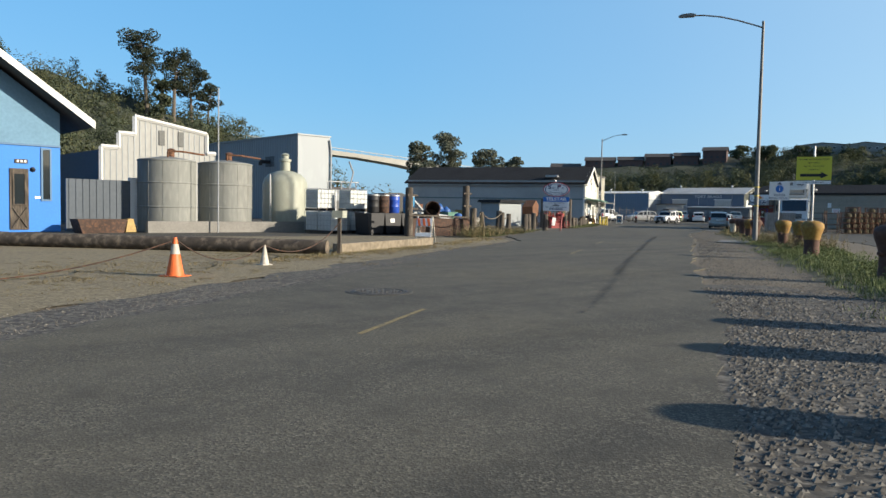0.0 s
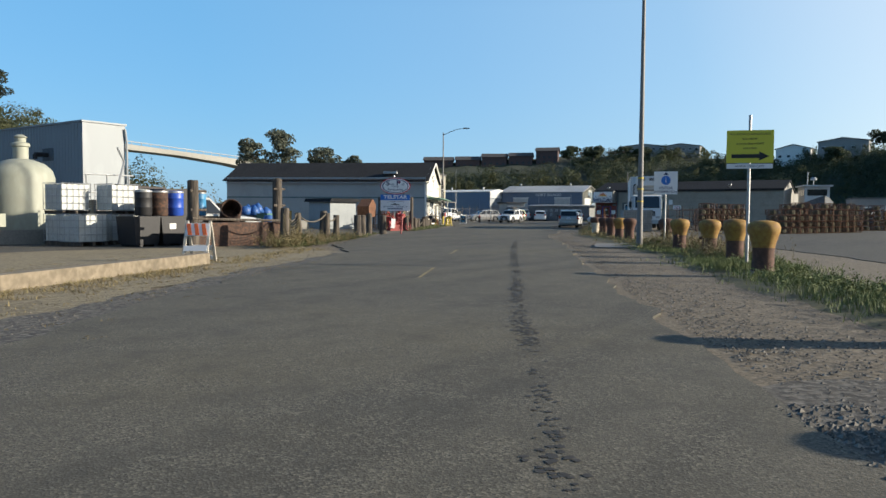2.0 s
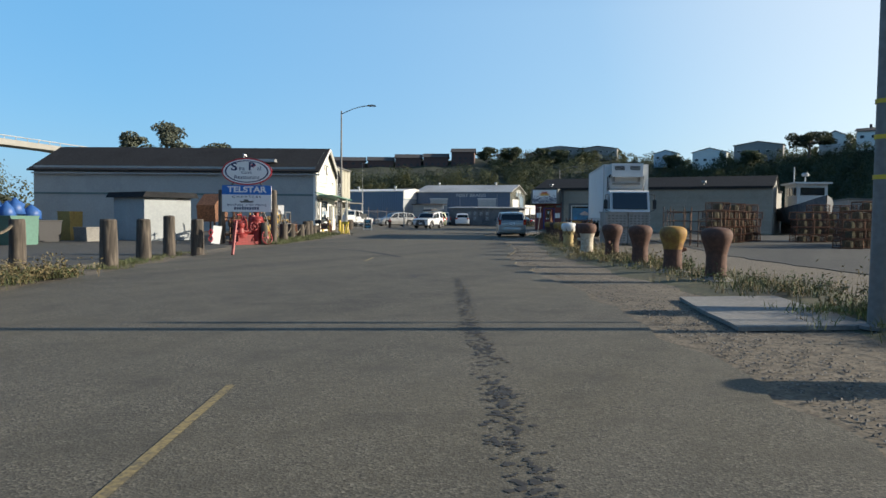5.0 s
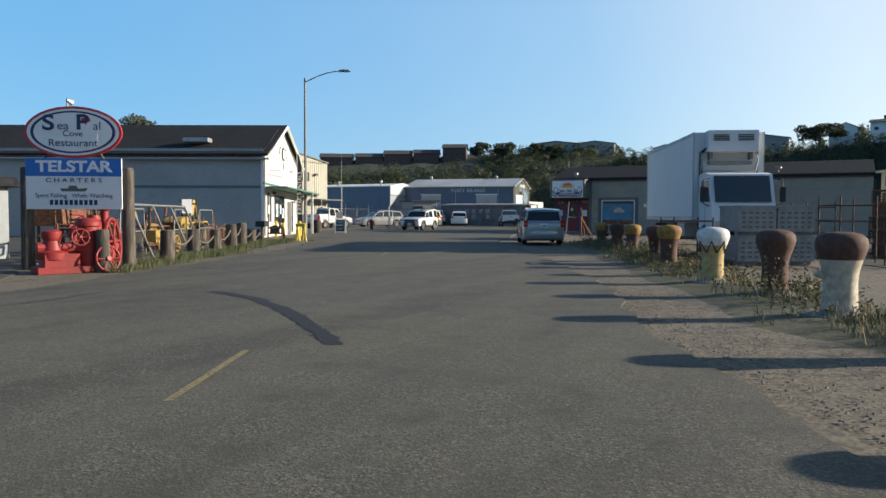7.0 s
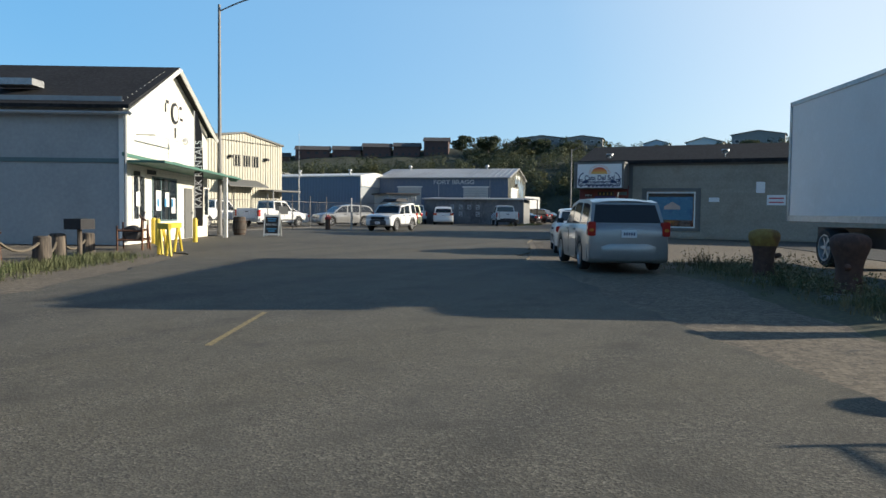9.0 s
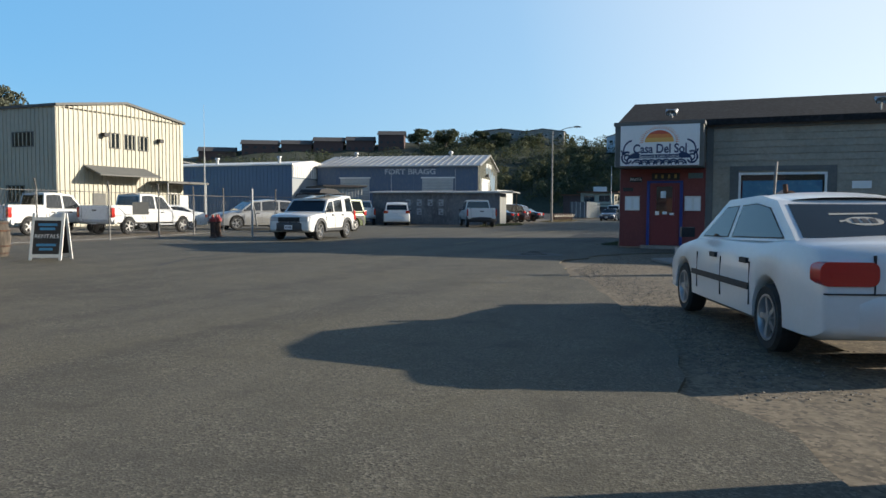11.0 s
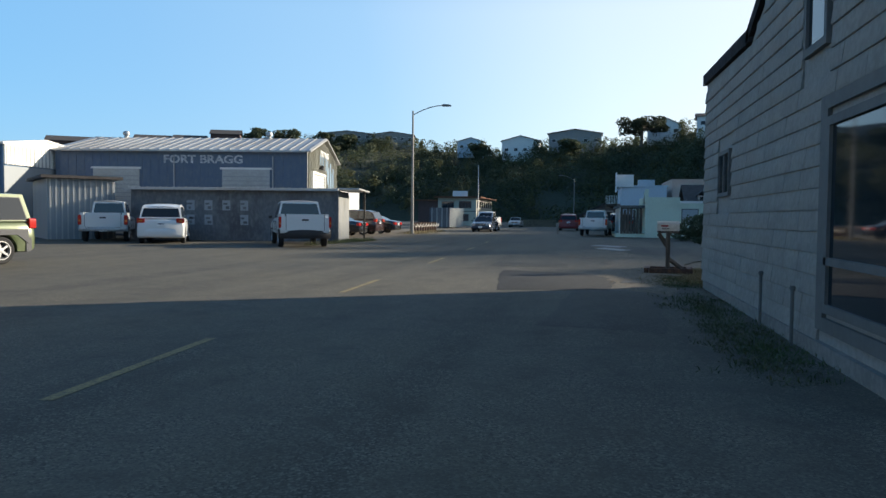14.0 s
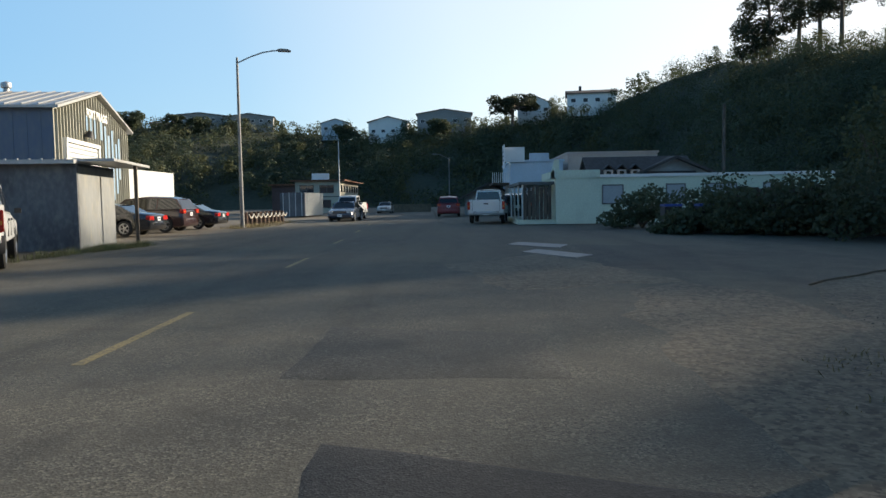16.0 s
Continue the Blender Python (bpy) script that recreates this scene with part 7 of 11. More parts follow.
        for xb in S.get("seams", ()):
            bm = B()
            box(bm, xb - 0.005, s * W / 2 * 0.97, cl + 0.12, xb + 0.005, s * (W / 2 + 0.0025), G[0][1] - 0.14)
            part("door_seam", bm, BLACK, t)
        if S.get("strip"):
            bm = B()
            box(bm, xr + ra + 0.05, s * W / 2 * 0.98, S["strip"], xf - ra - 0.05, s * (W / 2 + 0.015), S["strip"] + 0.06)
            part("side_strip", bm, BLACK, t)
    bz = S.get("bz", 0.42)
    for e, nm in ((1, "front_bumper"), (-1, "rear_bumper")):
        ww = W / 2 * ((nose if e > 0 else tail) + 0.06)
        bm = B()
        z0, z1 = bz - S.get("bh", 0.2), bz + S.get("bh", 0.2) * 0.75
        prow = None
        for k in range(13):
            v = -1 + k / 6
            xo = L / 2 + 0.035 - 0.15 * abs(v) ** 3.5
            row = [bm.verts.new((e * xx, v * ww, zz)) for xx, zz in ((xo - 0.14, z0), (xo - 0.03, z0), (xo, z0 + 0.05), (xo, z1 - 0.06), (xo - 0.025, z1), (xo - 0.14, z1))]
            if prow:
                for j in range(6):
                    bm.faces.new((prow[j], row[j], row[(j + 1) % 6], prow[(j + 1) % 6]))
            else:
                bm.faces.new(row)
            prow = row
        bm.faces.new(list(reversed(prow)))
        part(nm, bm, S.get("bumper", paint), t, sharp=50)
    bm = B()
    box(bm, L / 2 - 0.08, -W * 0.24, hz - 0.1, L / 2 + 0.02, W * 0.24, hz + 0.07)
    g = part("grille", bm, S.get("grille", BLACK), t, bevel=0.015)
    for k in range(3):
        bm = B()
        box(bm, L / 2 + 0.015, -W * 0.22, hz - 0.075 + k * 0.055, L / 2 + 0.03, W * 0.22, hz - 0.06 + k * 0.055)
        part("grille_bar", bm, S.get("barm", CHROME), g)
    for e, pz in ((-1, S.get("pz", 0.8)), (1, bz - 0.05)):
        bm = B()
        box(bm, e * (L / 2 + 0.052 if e > 0 else L / 2 + 0.014), -0.16, pz - 0.08, e * (L / 2 + 0.064 if e > 0 else L / 2 + 0.026), 0.16, pz + 0.08)
        pl = part("number_plate", bm, SIGNWHITE, t)
        bm = B()
        for k in range(5):
            box(bm, e * (L / 2 + (0.064 if e > 0 else 0.026)), -0.12 + k * 0.05, pz - 0.03, e * (L / 2 + (0.068 if e > 0 else 0.03)), -0.088 + k * 0.05, pz + 0.03)
        part("plate_bar", bm, NAVY, pl)
    if S.get("bed"):
        # bed with its rails, tailgate and the painted back of the cab
        # black sheet on the solid bed stands in for its shaded hollow
        bm = B()
        xb0, xb1 = -L / 2 + 0.1, G[-1][0] - 0.06
        box(bm, xb0, -W / 2 * 0.78, topz[0] + 0.032, xb1, W / 2 * 0.78, topz[0] + 0.036)
        part("bed_liner", bm, BLACK, t)
        for s in (1, -1):
            bm = B()
            box(bm, xb0 - 0.04, s * W / 2 * 0.87 - 0.07, topz[0] - 0.05, xb1, s * W / 2 * 0.87 + 0.07, topz[0] + 0.085)
            part("bed_rail", bm, paint, t, bevel=0.03)
        bm = B()
        box(bm, -L / 2 - 0.012, -W * 0.37, 0.68, -L / 2 + 0.06, W * 0.37, topz[0] + 0.08)
        tg = part("tailgate", bm, paint, t, bevel=0.025)
        bm = B()
        box(bm, -L / 2 - 0.02, -0.13, 1.06, -L / 2 - 0.01, 0.13, 1.13)
        part("tailgate_handle", bm, BLACK, tg)
        bm = B()
        for s in (1, -1):
            box(bm, -L / 2 - 0.004, s * W * 0.378 - 0.008, 0.7, -L / 2 + 0.02, s * W * 0.378 + 0.008, topz[0] + 0.06)
        box(bm, -L / 2 - 0.004, -W * 0.37, 0.655, -L / 2 + 0.02, W * 0.37, 0.672)
        part("tailgate_gap", bm, BLACK, t)
    return t


SEDAN = dict(L=4.45, W=1.7, r=0.3, wb=2.62, xf=1.36, top=[(-2.22, 0.93), (-1.9, 0.985), (-1.45, 1.0), (-1.0, 0.96), (1.0, 0.93), (1.6, 0.84), (2.1, 0.72), (2.22, 0.66)],
             cabin=[(1.08, 0.9), (0.35, 1.34), (-0.5, 1.375), (-0.95, 1.32), (-1.62, 0.97)], pillars=(0.0,), lean=0.08, seams=(0.8, -0.02, -0.85), handles=(0.2, -0.72), hdz=0.74, strip=0.5, tz=0.76, tw=0.43, th=0.18, tlo=0.09, tbevel=0.05, blink=REDLENS, pz=0.72, bz=0.47, bh=0.17, cl=0.24)
WAGON = dict(L=4.47, W=1.757, r=0.34, wb=2.63, xf=1.32, top=[(-2.23, 1.0), (-1.8, 1.02), (-1.0, 1.02), (0.8, 1.0), (1.5, 0.98), (1.95, 0.88), (2.23, 0.7)],
             cabin=[(0.98, 0.98), (0.5, 1.46), (-0.3, 1.57), (-1.4, 1.54), (-1.82, 1.48), (-2.08, 1.0)], pillars=(0.1,), lean=0.05, panels=((-1.0, -0.86), (-2.0, -1.78)), plean=0.08, seams=(0.1, -0.9), handles=(0.3, -0.62), hdz=0.86, handlem=CARSILVER, tz=0.92, tw=0.16, th=0.3, pz=0.82, bz=0.46, cl=0.2, spokes=7, roofw=0.78, tail=0.92)
SUV = dict(L=4.53, W=1.85, r=0.37, wb=2.7, xf=1.4, top=[(-2.26, 1.08), (-1.0, 1.1), (0.9, 1.08), (1.6, 1.04), (2.1, 0.97), (2.26, 0.84)],
           cabin=[(0.95, 1.06), (0.35, 1.6), (-0.5, 1.66), (-1.5, 1.78), (-2.05, 1.76), (-2.2, 1.08)], pillars=(-0.05, -1.0), lean=0.05, panels=((-1.35, -1.1),), seams=(0.85, -0.02, -0.98), handles=(0.2, -0.8), hdz=0.95, tz=0.95, tw=0.16, th=0.4, hz=0.82, hw=0.34, bz=0.56, cl=0.32, bh=0.2, barm=BLACK, bumper=CARGREY, roofw=0.8, belt=0.93, tail=0.94, nose=0.8)
BOXSUV = dict(L=4.3, W=1.81, r=0.34, wb=2.575, xf=1.3, top=[(-2.15, 1.05), (0.95, 1.05), (1.7, 1.0), (2.05, 0.9), (2.15, 0.8)],
              cabin=[(1.12, 1.03), (0.62, 1.66), (-0.5, 1.74), (-1.9, 1.72), (-2.08, 1.06)], pillars=(-0.1, -1.0), lean=0.04, seams=(0.8, -0.1, -0.95), handles=(0.15,), hdz=0.9, tz=1.0, tw=0.12, th=0.26, bz=0.5, cl=0.28, bumper=CARGREY, roofw=0.84, belt=0.94, tail=0.95)
CROSS = dict(L=4.9, W=1.95, r=0.38, wb=3.0, xf=1.5, top=[(-2.45, 1.08), (-1.0, 1.08), (1.1, 1.06), (1.9, 1.0), (2.3, 0.88), (2.45, 0.76)],
             cabin=[(1.25, 1.04), (0.45, 1.62), (-0.6, 1.72), (-1.8, 1.66), (-2.1, 1.58), (-2.4, 1.1)], pillars=(0.0, -1.1), lean=0.06, seams=(1.05, 0.0, -1.1), handles=(0.25, -0.85), hdz=0.92, tz=1.0, tw=0.32, th=0.2, pz=0.86, bz=0.5, cl=0.24, roofw=0.76, tail=0.93)
PICKUP = dict(L=5.6, W=1.98, r=0.38, wb=3.6, xf=1.85, top=[(-2.8, 1.24), (-0.92, 1.24), (-0.85, 1.18), (1.2, 1.14), (1.9, 1.08), (2.6, 1.0), (2.8, 0.92)],
              cabin=[(1.35, 1.12), (0.75, 1.8), (-0.2, 1.88), (-0.72, 1.84), (-0.82, 1.16)], pillars=(0.2,), lean=0.03, seams=(1.2, 0.1, -0.75, -0.9), handles=(0.4, -0.55), hdz=0.98, tz=1.0, tw=0.15, th=0.44, curl=0.02, bb=0.03, pz=0.56, bz=0.6, cl=0.52, bumper=GALV, bh=0.12, bed=True, roofw=0.66, belt=0.79, tail=0.98, nose=0.93, hz=0.88)

near = car("hatchback_wagon", 70.1, 34.8, 26, WAGON, CARSILVER, "silver retro-styled hatchback wagon parked on the dirt shoulder")
civ = car("sedan", 76.05, 37.15, 20, SEDAN, CARWHITE, "white four-door sedan with rear window stickers on the shoulder")
bm = B()
box(bm, -2.235, -0.78, 0.605, -2.2, 0.78, 0.617)
part("bumper_seam", bm, BLACK, civ)
for y in (-0.42, 0.42):
    bm = B()
    box(bm, -2.232, y - 0.005, 0.617, -2.2, y + 0.005, 0.9)
    part("boot_seam", bm, BLACK, civ)
bm = B()
box(bm, -2.24, -0.22, 0.84, -2.2, 0.22, 0.865)
part("boot_trim", bm, CARWHITE, civ, bevel=0.008)
mst = Matrix(((0, -0.463, 0.886, -1.285), (-1, 0, 0, 0), (0, 0.886, 0.463, 1.145), (0, 0, 0, 1)))
bm = B()
prism(bm, [(-0.05 + 0.16 * math.cos(math.pi * k / 12), -0.02 + 0.075 * math.sin(math.pi * k / 12)) for k in range(24)], 0.004, mst @ Matrix.Translation((0, 0.006, 0)))
part("sticker", bm, CONEWHITE, civ, "pale oval window sticker")
for x0, z0, w0 in ((-0.3, 0.09, 0.42), (-0.26, -0.04, 0.06), (0.13, -0.04, 0.06)):
    bm = B()
    prism(bm, [(x0, z0), (x0 + w0, z0 + 0.02), (x0 + w0, z0 + 0.045), (x0, z0 + 0.03)], 0.004, mst @ Matrix.Translation((0, 0.006, 0)))
    part("sticker_bar", bm, CONEWHITE, civ)
for k in range(3):
    bm = B()
    prism(bm, [(-0.15 + k * 0.075, -0.055), (-0.1 + k * 0.075, -0.055), (-0.1 + k * 0.075, 0.02), (-0.15 + k * 0.075, 0.02)], 0.003, mst @ Matrix.Translation((0, 0.011, 0)))
    part("sticker_mark", bm, CARGREY, civ)
xt = car("sport_utility_vehicle", 93.6, 54.3, 188, SUV, CARWHITE, "white sport utility vehicle with a black roof box")
bm = B()
for s in (-0.62, 0.62):
    tube(bm, [(0.4, s, 1.7), (0.3, s, 1.8), (-1.6, s, 1.88), (-1.75, s, 1.8)], 0.025, 6)
for xx in (0.1, -0.7, -1.4):
    rod(bm, (xx, -0.62, 1.83), (xx, 0.62, 1.83), 0.025)
part("roof_rack", bm, BLACK, xt)
bm = B()
prism(bm, [(0.45, 1.86), (0.3, 2.0), (-0.3, 2.06), (-1.2, 2.05), (-1.55, 1.95), (-1.55, 1.86)], 0.9, Matrix.Translation((0, -0.45, 0)))
part("roof_box", bm, BLACK, xt, "black roof cargo box", bevel=0.05)
for s in (1, -1):
    for xc, ra_ in ((1.4, 0.47), (-1.3, 0.47)):
        bm = B()
        arcp = [(xc + (ra_ - 0.06) * math.cos(math.pi * k / 10), 0.34 + (ra_ - 0.06) * math.sin(math.pi * k / 10)) for k in range(11)]
        arcp += [(xc + (ra_ + 0.06) * math.cos(math.pi * k / 10), 0.34 + (ra_ + 0.06) * math.sin(math.pi * k / 10)) for k in range(10, -1, -1)]
        prism(bm, arcp, 0.07, Matrix.Translation((0, s * 0.925 - 0.035, 0)))
        part("wheel_flare", bm, CARGREY, xt, "grey plastic wheel flare")
    bm = B()
    box(bm, -0.8, s * 0.9 - 0.03, 0.36, 0.9, s * 0.9 + 0.05, 0.46)
    part("side_step", bm, CARGREY, xt)
el = car("box_wagon", 102.3, 59.1, 164, BOXSUV, CARGREEN, "boxy green compact wagon with grey cladding")
for s in (1, -1):
    for xa, xb, zc in ((-1.95, -0.65, 0.86), (0.7, 1.9, 0.84)):
        bm = B()
        prism(bm, [(xa, 0.5), (xa + 0.28, 0.72), (xb - 0.28, 0.72), (xb, 0.5), (xb, zc), (xa, zc)], 0.07, Matrix.Translation((0, s * 0.888 - 0.035, 0)))
        part("cladding", bm, CARGREY, el, "grey plastic wing cladding", bevel=0.01)
car("pickup_truck", 117.9, 56.2, 28, dict(PICKUP, belt=0.93, roofw=0.77, lean=0.06, tw=0.1, bumper=BLACK, bh=0.2, bz=0.56, tlo=0.06), CARWHITE, "white pickup truck parked nose to the grey shed", "pickup")
car("crossover", 118.9, 63.1, 27, CROSS, CARWHITE, "white crossover parked nose to the grey shed")
car("pickup_truck", 119.9, 66.6, 28, PICKUP, CARWHITE, "white pickup truck parked beside a ribbed shed", "pickup")
DARKSEDAN = dict(SEDAN, strip=None, L=4.75, W=1.82, r=0.33)
car("sedan", 133.7, 60.5, 88, DARKSEDAN, CARBLACK, "black sedan parked under the trailer's side")
car("crossover", 138.0, 60.7, 88, CROSS, CARMAROON, "dark maroon crossover parked between black sedans")
car("sedan", 142.6, 60.5, 88, DARKSEDAN, CARBLACK, "black sedan parked at the end of a row")
car("sedan", 154.8, 53.2, 178, DARKSEDAN, CARBLUE, "dark blue sedan parked at the far roadside")
car("pickup_truck", 161.5, 53.9, 178, PICKUP, CARWHITE, "white pickup parked behind the blue sedan", "pickup")
car("sedan", 192, 54.0, 180, SEDAN, CARSILVER, "silver sedan far down the road")
car("pickup_truck", 145.2, 43.35, -6, PICKUP, CARWHITE, "white pickup truck parked by the mint building", "pickup")
car("crossover", 167.5, 46.0, 0, CROSS, CARRED, "dull red crossover parked beyond the mint building")
car("crossover", 151.5, 41.4, 0, CROSS, CARBLACK, "dark crossover parked by the mint building's porch")
car("pickup_truck", 95.0, 65.0, 2, PICKUP, CARWHITE, "white pickup truck behind the chain-link fence", "pickup")
car("pickup_truck", 92.0, 67.6, 2, PICKUP, CARWHITE, "older white pickup truck in the fenced lot", "pickup")
car("pickup_truck", 86.9, 72.3, 24, PICKUP, CARSILVER, "silver pickup truck in the fenced lot", "pickup")
car("sedan", 83.4, 76.5, 24, DARKSEDAN, CARBLUE, "dark sedan in the fenced lot")
car("crossover", 103.4, 64.6, 150, CROSS, CARSILVER, "silver crossover behind the chain-link fence")
car("sedan", 100.6, 68.8, 150, SEDAN, CARWHITE, "white sedan in the fenced lot")
car("pickup_truck", 27.1, 31.7, -22, dict(PICKUP, r=0.42), BOATWHITE, "old white truck standing in the junk yard", "pickup")

# refrigerated box truck
tk = thing("box_truck", 66.77, 26.34, 0, 22.5, "white refrigerated box truck facing the road", "truck")
# own +x points back along the body
bm = B()
box(bm, 0, -1.22, 1.15, 9.2, 1.22, 4.28)
cb = part("cargo_box", bm, TRUCKWHITE, tk, bevel=0.04)
bm = B()
for s in (-1.225, 1.225):
    for xx in (0.06, 9.14):
        box(bm, xx - 0.06, s - 0.02, 1.15, xx + 0.06, s + 0.02, 4.28)
    box(bm, 0, s - 0.02, 1.1, 9.2, s + 0.02, 1.25)
    box(bm, 0, s - 0.02, 4.18, 9.2, s + 0.02, 4.29)
part("edge_rail", bm, GALV, cb)
bm = B()
box(bm, -0.58, -0.86, 3.55, 0.0, 0.86, 4.3)
fr = part("cooling_unit", bm, TRUCKWHITE, tk, "rounded white refrigeration unit", bevel=0.14)
bm = B()
for s in (-0.7, 0.7):
    box(bm, -0.3, s - 0.05, 3.3, -0.02, s + 0.05, 3.58)
box(bm, -0.22, -0.75, 3.12, -0.04, 0.75, 3.24)
part("mount", bm, LAMPGREY, fr, "grey steel mounting frame under the unit")
bm = B()
for y, z0_ in ((0.95, 2.8), (1.03, 2.7), (-0.98, 2.8)):
    tube(bm, [(-0.3, y * 0.85, 3.7), (-0.1, y, 3.55), (-0.05, y, z0_)], 0.022, 6)
part("hose", bm, BLACK, fr)
for k in range(4):
    for s in (-0.42, 0.42):
        bm = B()
        box(bm, -0.6, s - 0.27, 3.93 + k * 0.06, -0.57, s + 0.27, 3.965 + k * 0.06)
        part("vent_slot", bm, BLACK, fr)
bm = B()
tube(bm, [(-0.08, -0.9, 3.6), (-0.1, -1.0, 3.3), (-0.1, -0.9, 2.9), (-0.1, 0.9, 2.9), (-0.1, 1.0, 3.3), (-0.08, 0.9, 3.6)], 0.04, 6)
part("hose", bm, GALV, fr)
bm = B()
prism(bm, [(-0.1, 0.75), (-0.1, 2.75), (-0.9, 2.78), (-1.45, 2.7), (-1.78, 1.75), (-1.85, 1.6), (-1.88, 0.75)], 2.1, Matrix.Translation((0, -1.05, 0)))
cab = part("cab", bm, TRUCKWHITE, tk, bevel=0.07)
bm = B()
prism(bm, [(-1.5, 2.62), (-1.8, 1.75), (-1.84, 1.74), (-1.54, 2.64)], 1.84, Matrix.Translation((0, -0.92, 0)))
part("windscreen", bm, CARGLASS, cab, bevel=0.01)
for s in (-1, 1):
    bm = B()
    prism(bm, [(-0.45, 2.5), (-1.3, 2.5), (-1.6, 1.75), (-0.45, 1.75)], 0.02, Matrix.Translation((0, s * 1.05 - 0.01, 0)))
    part("side_window", bm, CARGLASS, cab)
    bm = B()
    tube(bm, [(-1.5, s * 1.05, 2.55), (-1.7, s * 1.3, 2.5), (-1.7, s * 1.3, 1.7), (-1.5, s * 1.05, 1.6)], 0.02, 6)
    box(bm, -1.74, s * 1.3 - 0.1, 1.75, -1.66, s * 1.3 + 0.1, 2.25)
    part("mirror", bm, BLACK, cab)
    bm = B()
    box(bm, -1.9, s * 0.8 - 0.16, 0.92, -1.84, s * 0.8 + 0.16, 1.1)
    part("headlight", bm, CLEARLENS, cab)
    bm = B()
    box(bm, -1.0, s * 1.06 - 0.004, 0.8, -0.99, s * 1.06 + 0.004, 1.7)
    part("door_seam", bm, BLACK, cab)
bm = B()
box(bm, -1.93, -0.6, 1.1, -1.84, 0.6, 1.5)
gr = part("grille", bm, BLACK, cab, bevel=0.02)
for k in range(4):
    bm = B()
    box(bm, -1.95, -0.56, 1.14 + k * 0.09, -1.92, 0.56, 1.17 + k * 0.09)
    part("grille_bar", bm, GALV, gr)
bm = B()
box(bm, -2.02, -1.1, 0.5, -1.8, 1.1, 0.8)
part("bumper", bm, GALV, tk, bevel=0.03)
bm = B()
rod(bm, (-1.7, -0.55, 1.8), (-1.62, 0.0, 2.1), 0.012)
rod(bm, (-1.7, 0.1, 1.8), (-1.62, 0.6, 2.1), 0.012)
part("wiper", bm, BLACK, cab)
bm = B()
box(bm, -1.6, -0.45, 0.5, 9.1, 0.45, 0.95)
part("chassis", bm, BLACK, tk)
for xx, ww in ((-0.95, 0.26), (6.9, 0.5)):
    for s in (-1, 1):
        wheel(tk, xx, s * 0.98, 0.48, ww, s, GALV, 6)
bm = B()
box(bm, 1.4, 0.75, 0.5, 2.6, 1.2, 1.0)
part("fuel_tank", bm, GALV, tk, bevel=0.08)

# ==== street things ====


def street_lamp(x, y, h, arm_dir, arm, label, banded=False):
    t = thing("street_lamp", x, y, 0, 0, label, "street lamp", "street lamps")
    bm = B()
    lathe(bm, [(0.2, 0), (0.2, 0.04), (0.12, 0.06), (0.105, 1.0), (0.06, h)], 14)
    p = part("pole", bm, LAMPGREY, t)
    d = Vector((*arm_dir, 0)).normalized()
    bm = B()
    pts = [Vector((0, 0, h - 0.3)) + d * arm * u + Vector((0, 0, 0.75 * math.sin(u * math.pi / 2))) for u in (0, 0.15, 0.35, 0.6, 0.85, 1.0)]
    tube(bm, pts, 0.035, 8)
    part("arm", bm, LAMPGREY, t)
    bm = B()
    e = pts[-1]
    m = Matrix.Translation(e) @ pose(0, 0, 0, 0, 0, math.degrees(math.atan2(d.y, d.x)))
    prism(bm, [(-0.1, 0.04), (0.1, 0.1), (0.5, 0.08), (0.68, 0.0), (0.6, -0.05), (0.0, -0.05)], 0.26, m @ Matrix.Translation((0, -0.13, 0)))
    part("lamp_head", bm, LAMPGREY, t, bevel=0.03)
    if banded:
        for z in (1.7, 2.15, 2.55):
            bm = B()
            lathe(bm, [(0.112, z), (0.112, z + 0.05)], 14, cap=False)
            part("reflective_band", bm, SAFETYYELLOW, p)
    return t


street_lamp(34.5, 15.0, 10.05, (-0.46, 0.89), 3.0, "tall galvanised street lamp with yellow bands", True)
street_lamp(78.7, 54.8, 10.5, (0.46, -0.89), 2.4, "galvanised street lamp beside the restaurant")
street_lamp(141.9, 56.9, 9.15, (0.3, -0.95), 2.2, "galvanised street lamp at the far junction")
street_lamp(215, 46.5, 8.0, (-0.3, 0.95), 2.0, "far street lamp below the woods")


def board_sign(name, x, y, face, post_h, w, z0, z1, material, label, post_r=0.035):
    t = thing(name, x, y, 0, 0, label, "sign")
    m = facing(0, 0, 0, *face)
    bm = B()
    rod(bm, (0, 0, 0), (0, 0, post_h), post_r, post_r, 8)
    part("post", bm, GALV, t)
    board(t, m, -w / 2, z0, w, z1 - z0, material, "sign_plate", 0.02, y0=post_r + 0.004)
    return t, m


ys, m = board_sign("arrow_sign", 26.0, 9.3, (-0.93, -0.36), 3.55, 1.02, 2.45, 3.2, SIGNYELLOW, "yellow direction sign with a black arrow on a steel post")
o = 0.065
for s, z, w in (("ALL-ABOARD ADVENTURES", 3.11, 0.064), ("SEA HAWK", 3.0, 0.064), ("ROYAL SEA HAWK", 2.89, 0.064), ("PARKING", 2.78, 0.064)):
    letters(s, w, SIGNBLACK, ys, m @ Matrix.Translation((0, o - 0.004, z)), "lettering", 1.1, 0.002)
bm = B()
prism(bm, [(-0.4, 2.56), (0.2, 2.56), (0.2, 2.5), (0.42, 2.6), (0.2, 2.71), (0.2, 2.65), (-0.4, 2.65)], 0.006, m @ Matrix.Translation((0, o - 0.006, 0)))
part("arrow", bm, SIGNBLACK, ys)
board(ys, m, -0.5, 2.32, 1.0, 0.11, SIGNWHITE, "lower_plate", 0.02, y0=0.039)
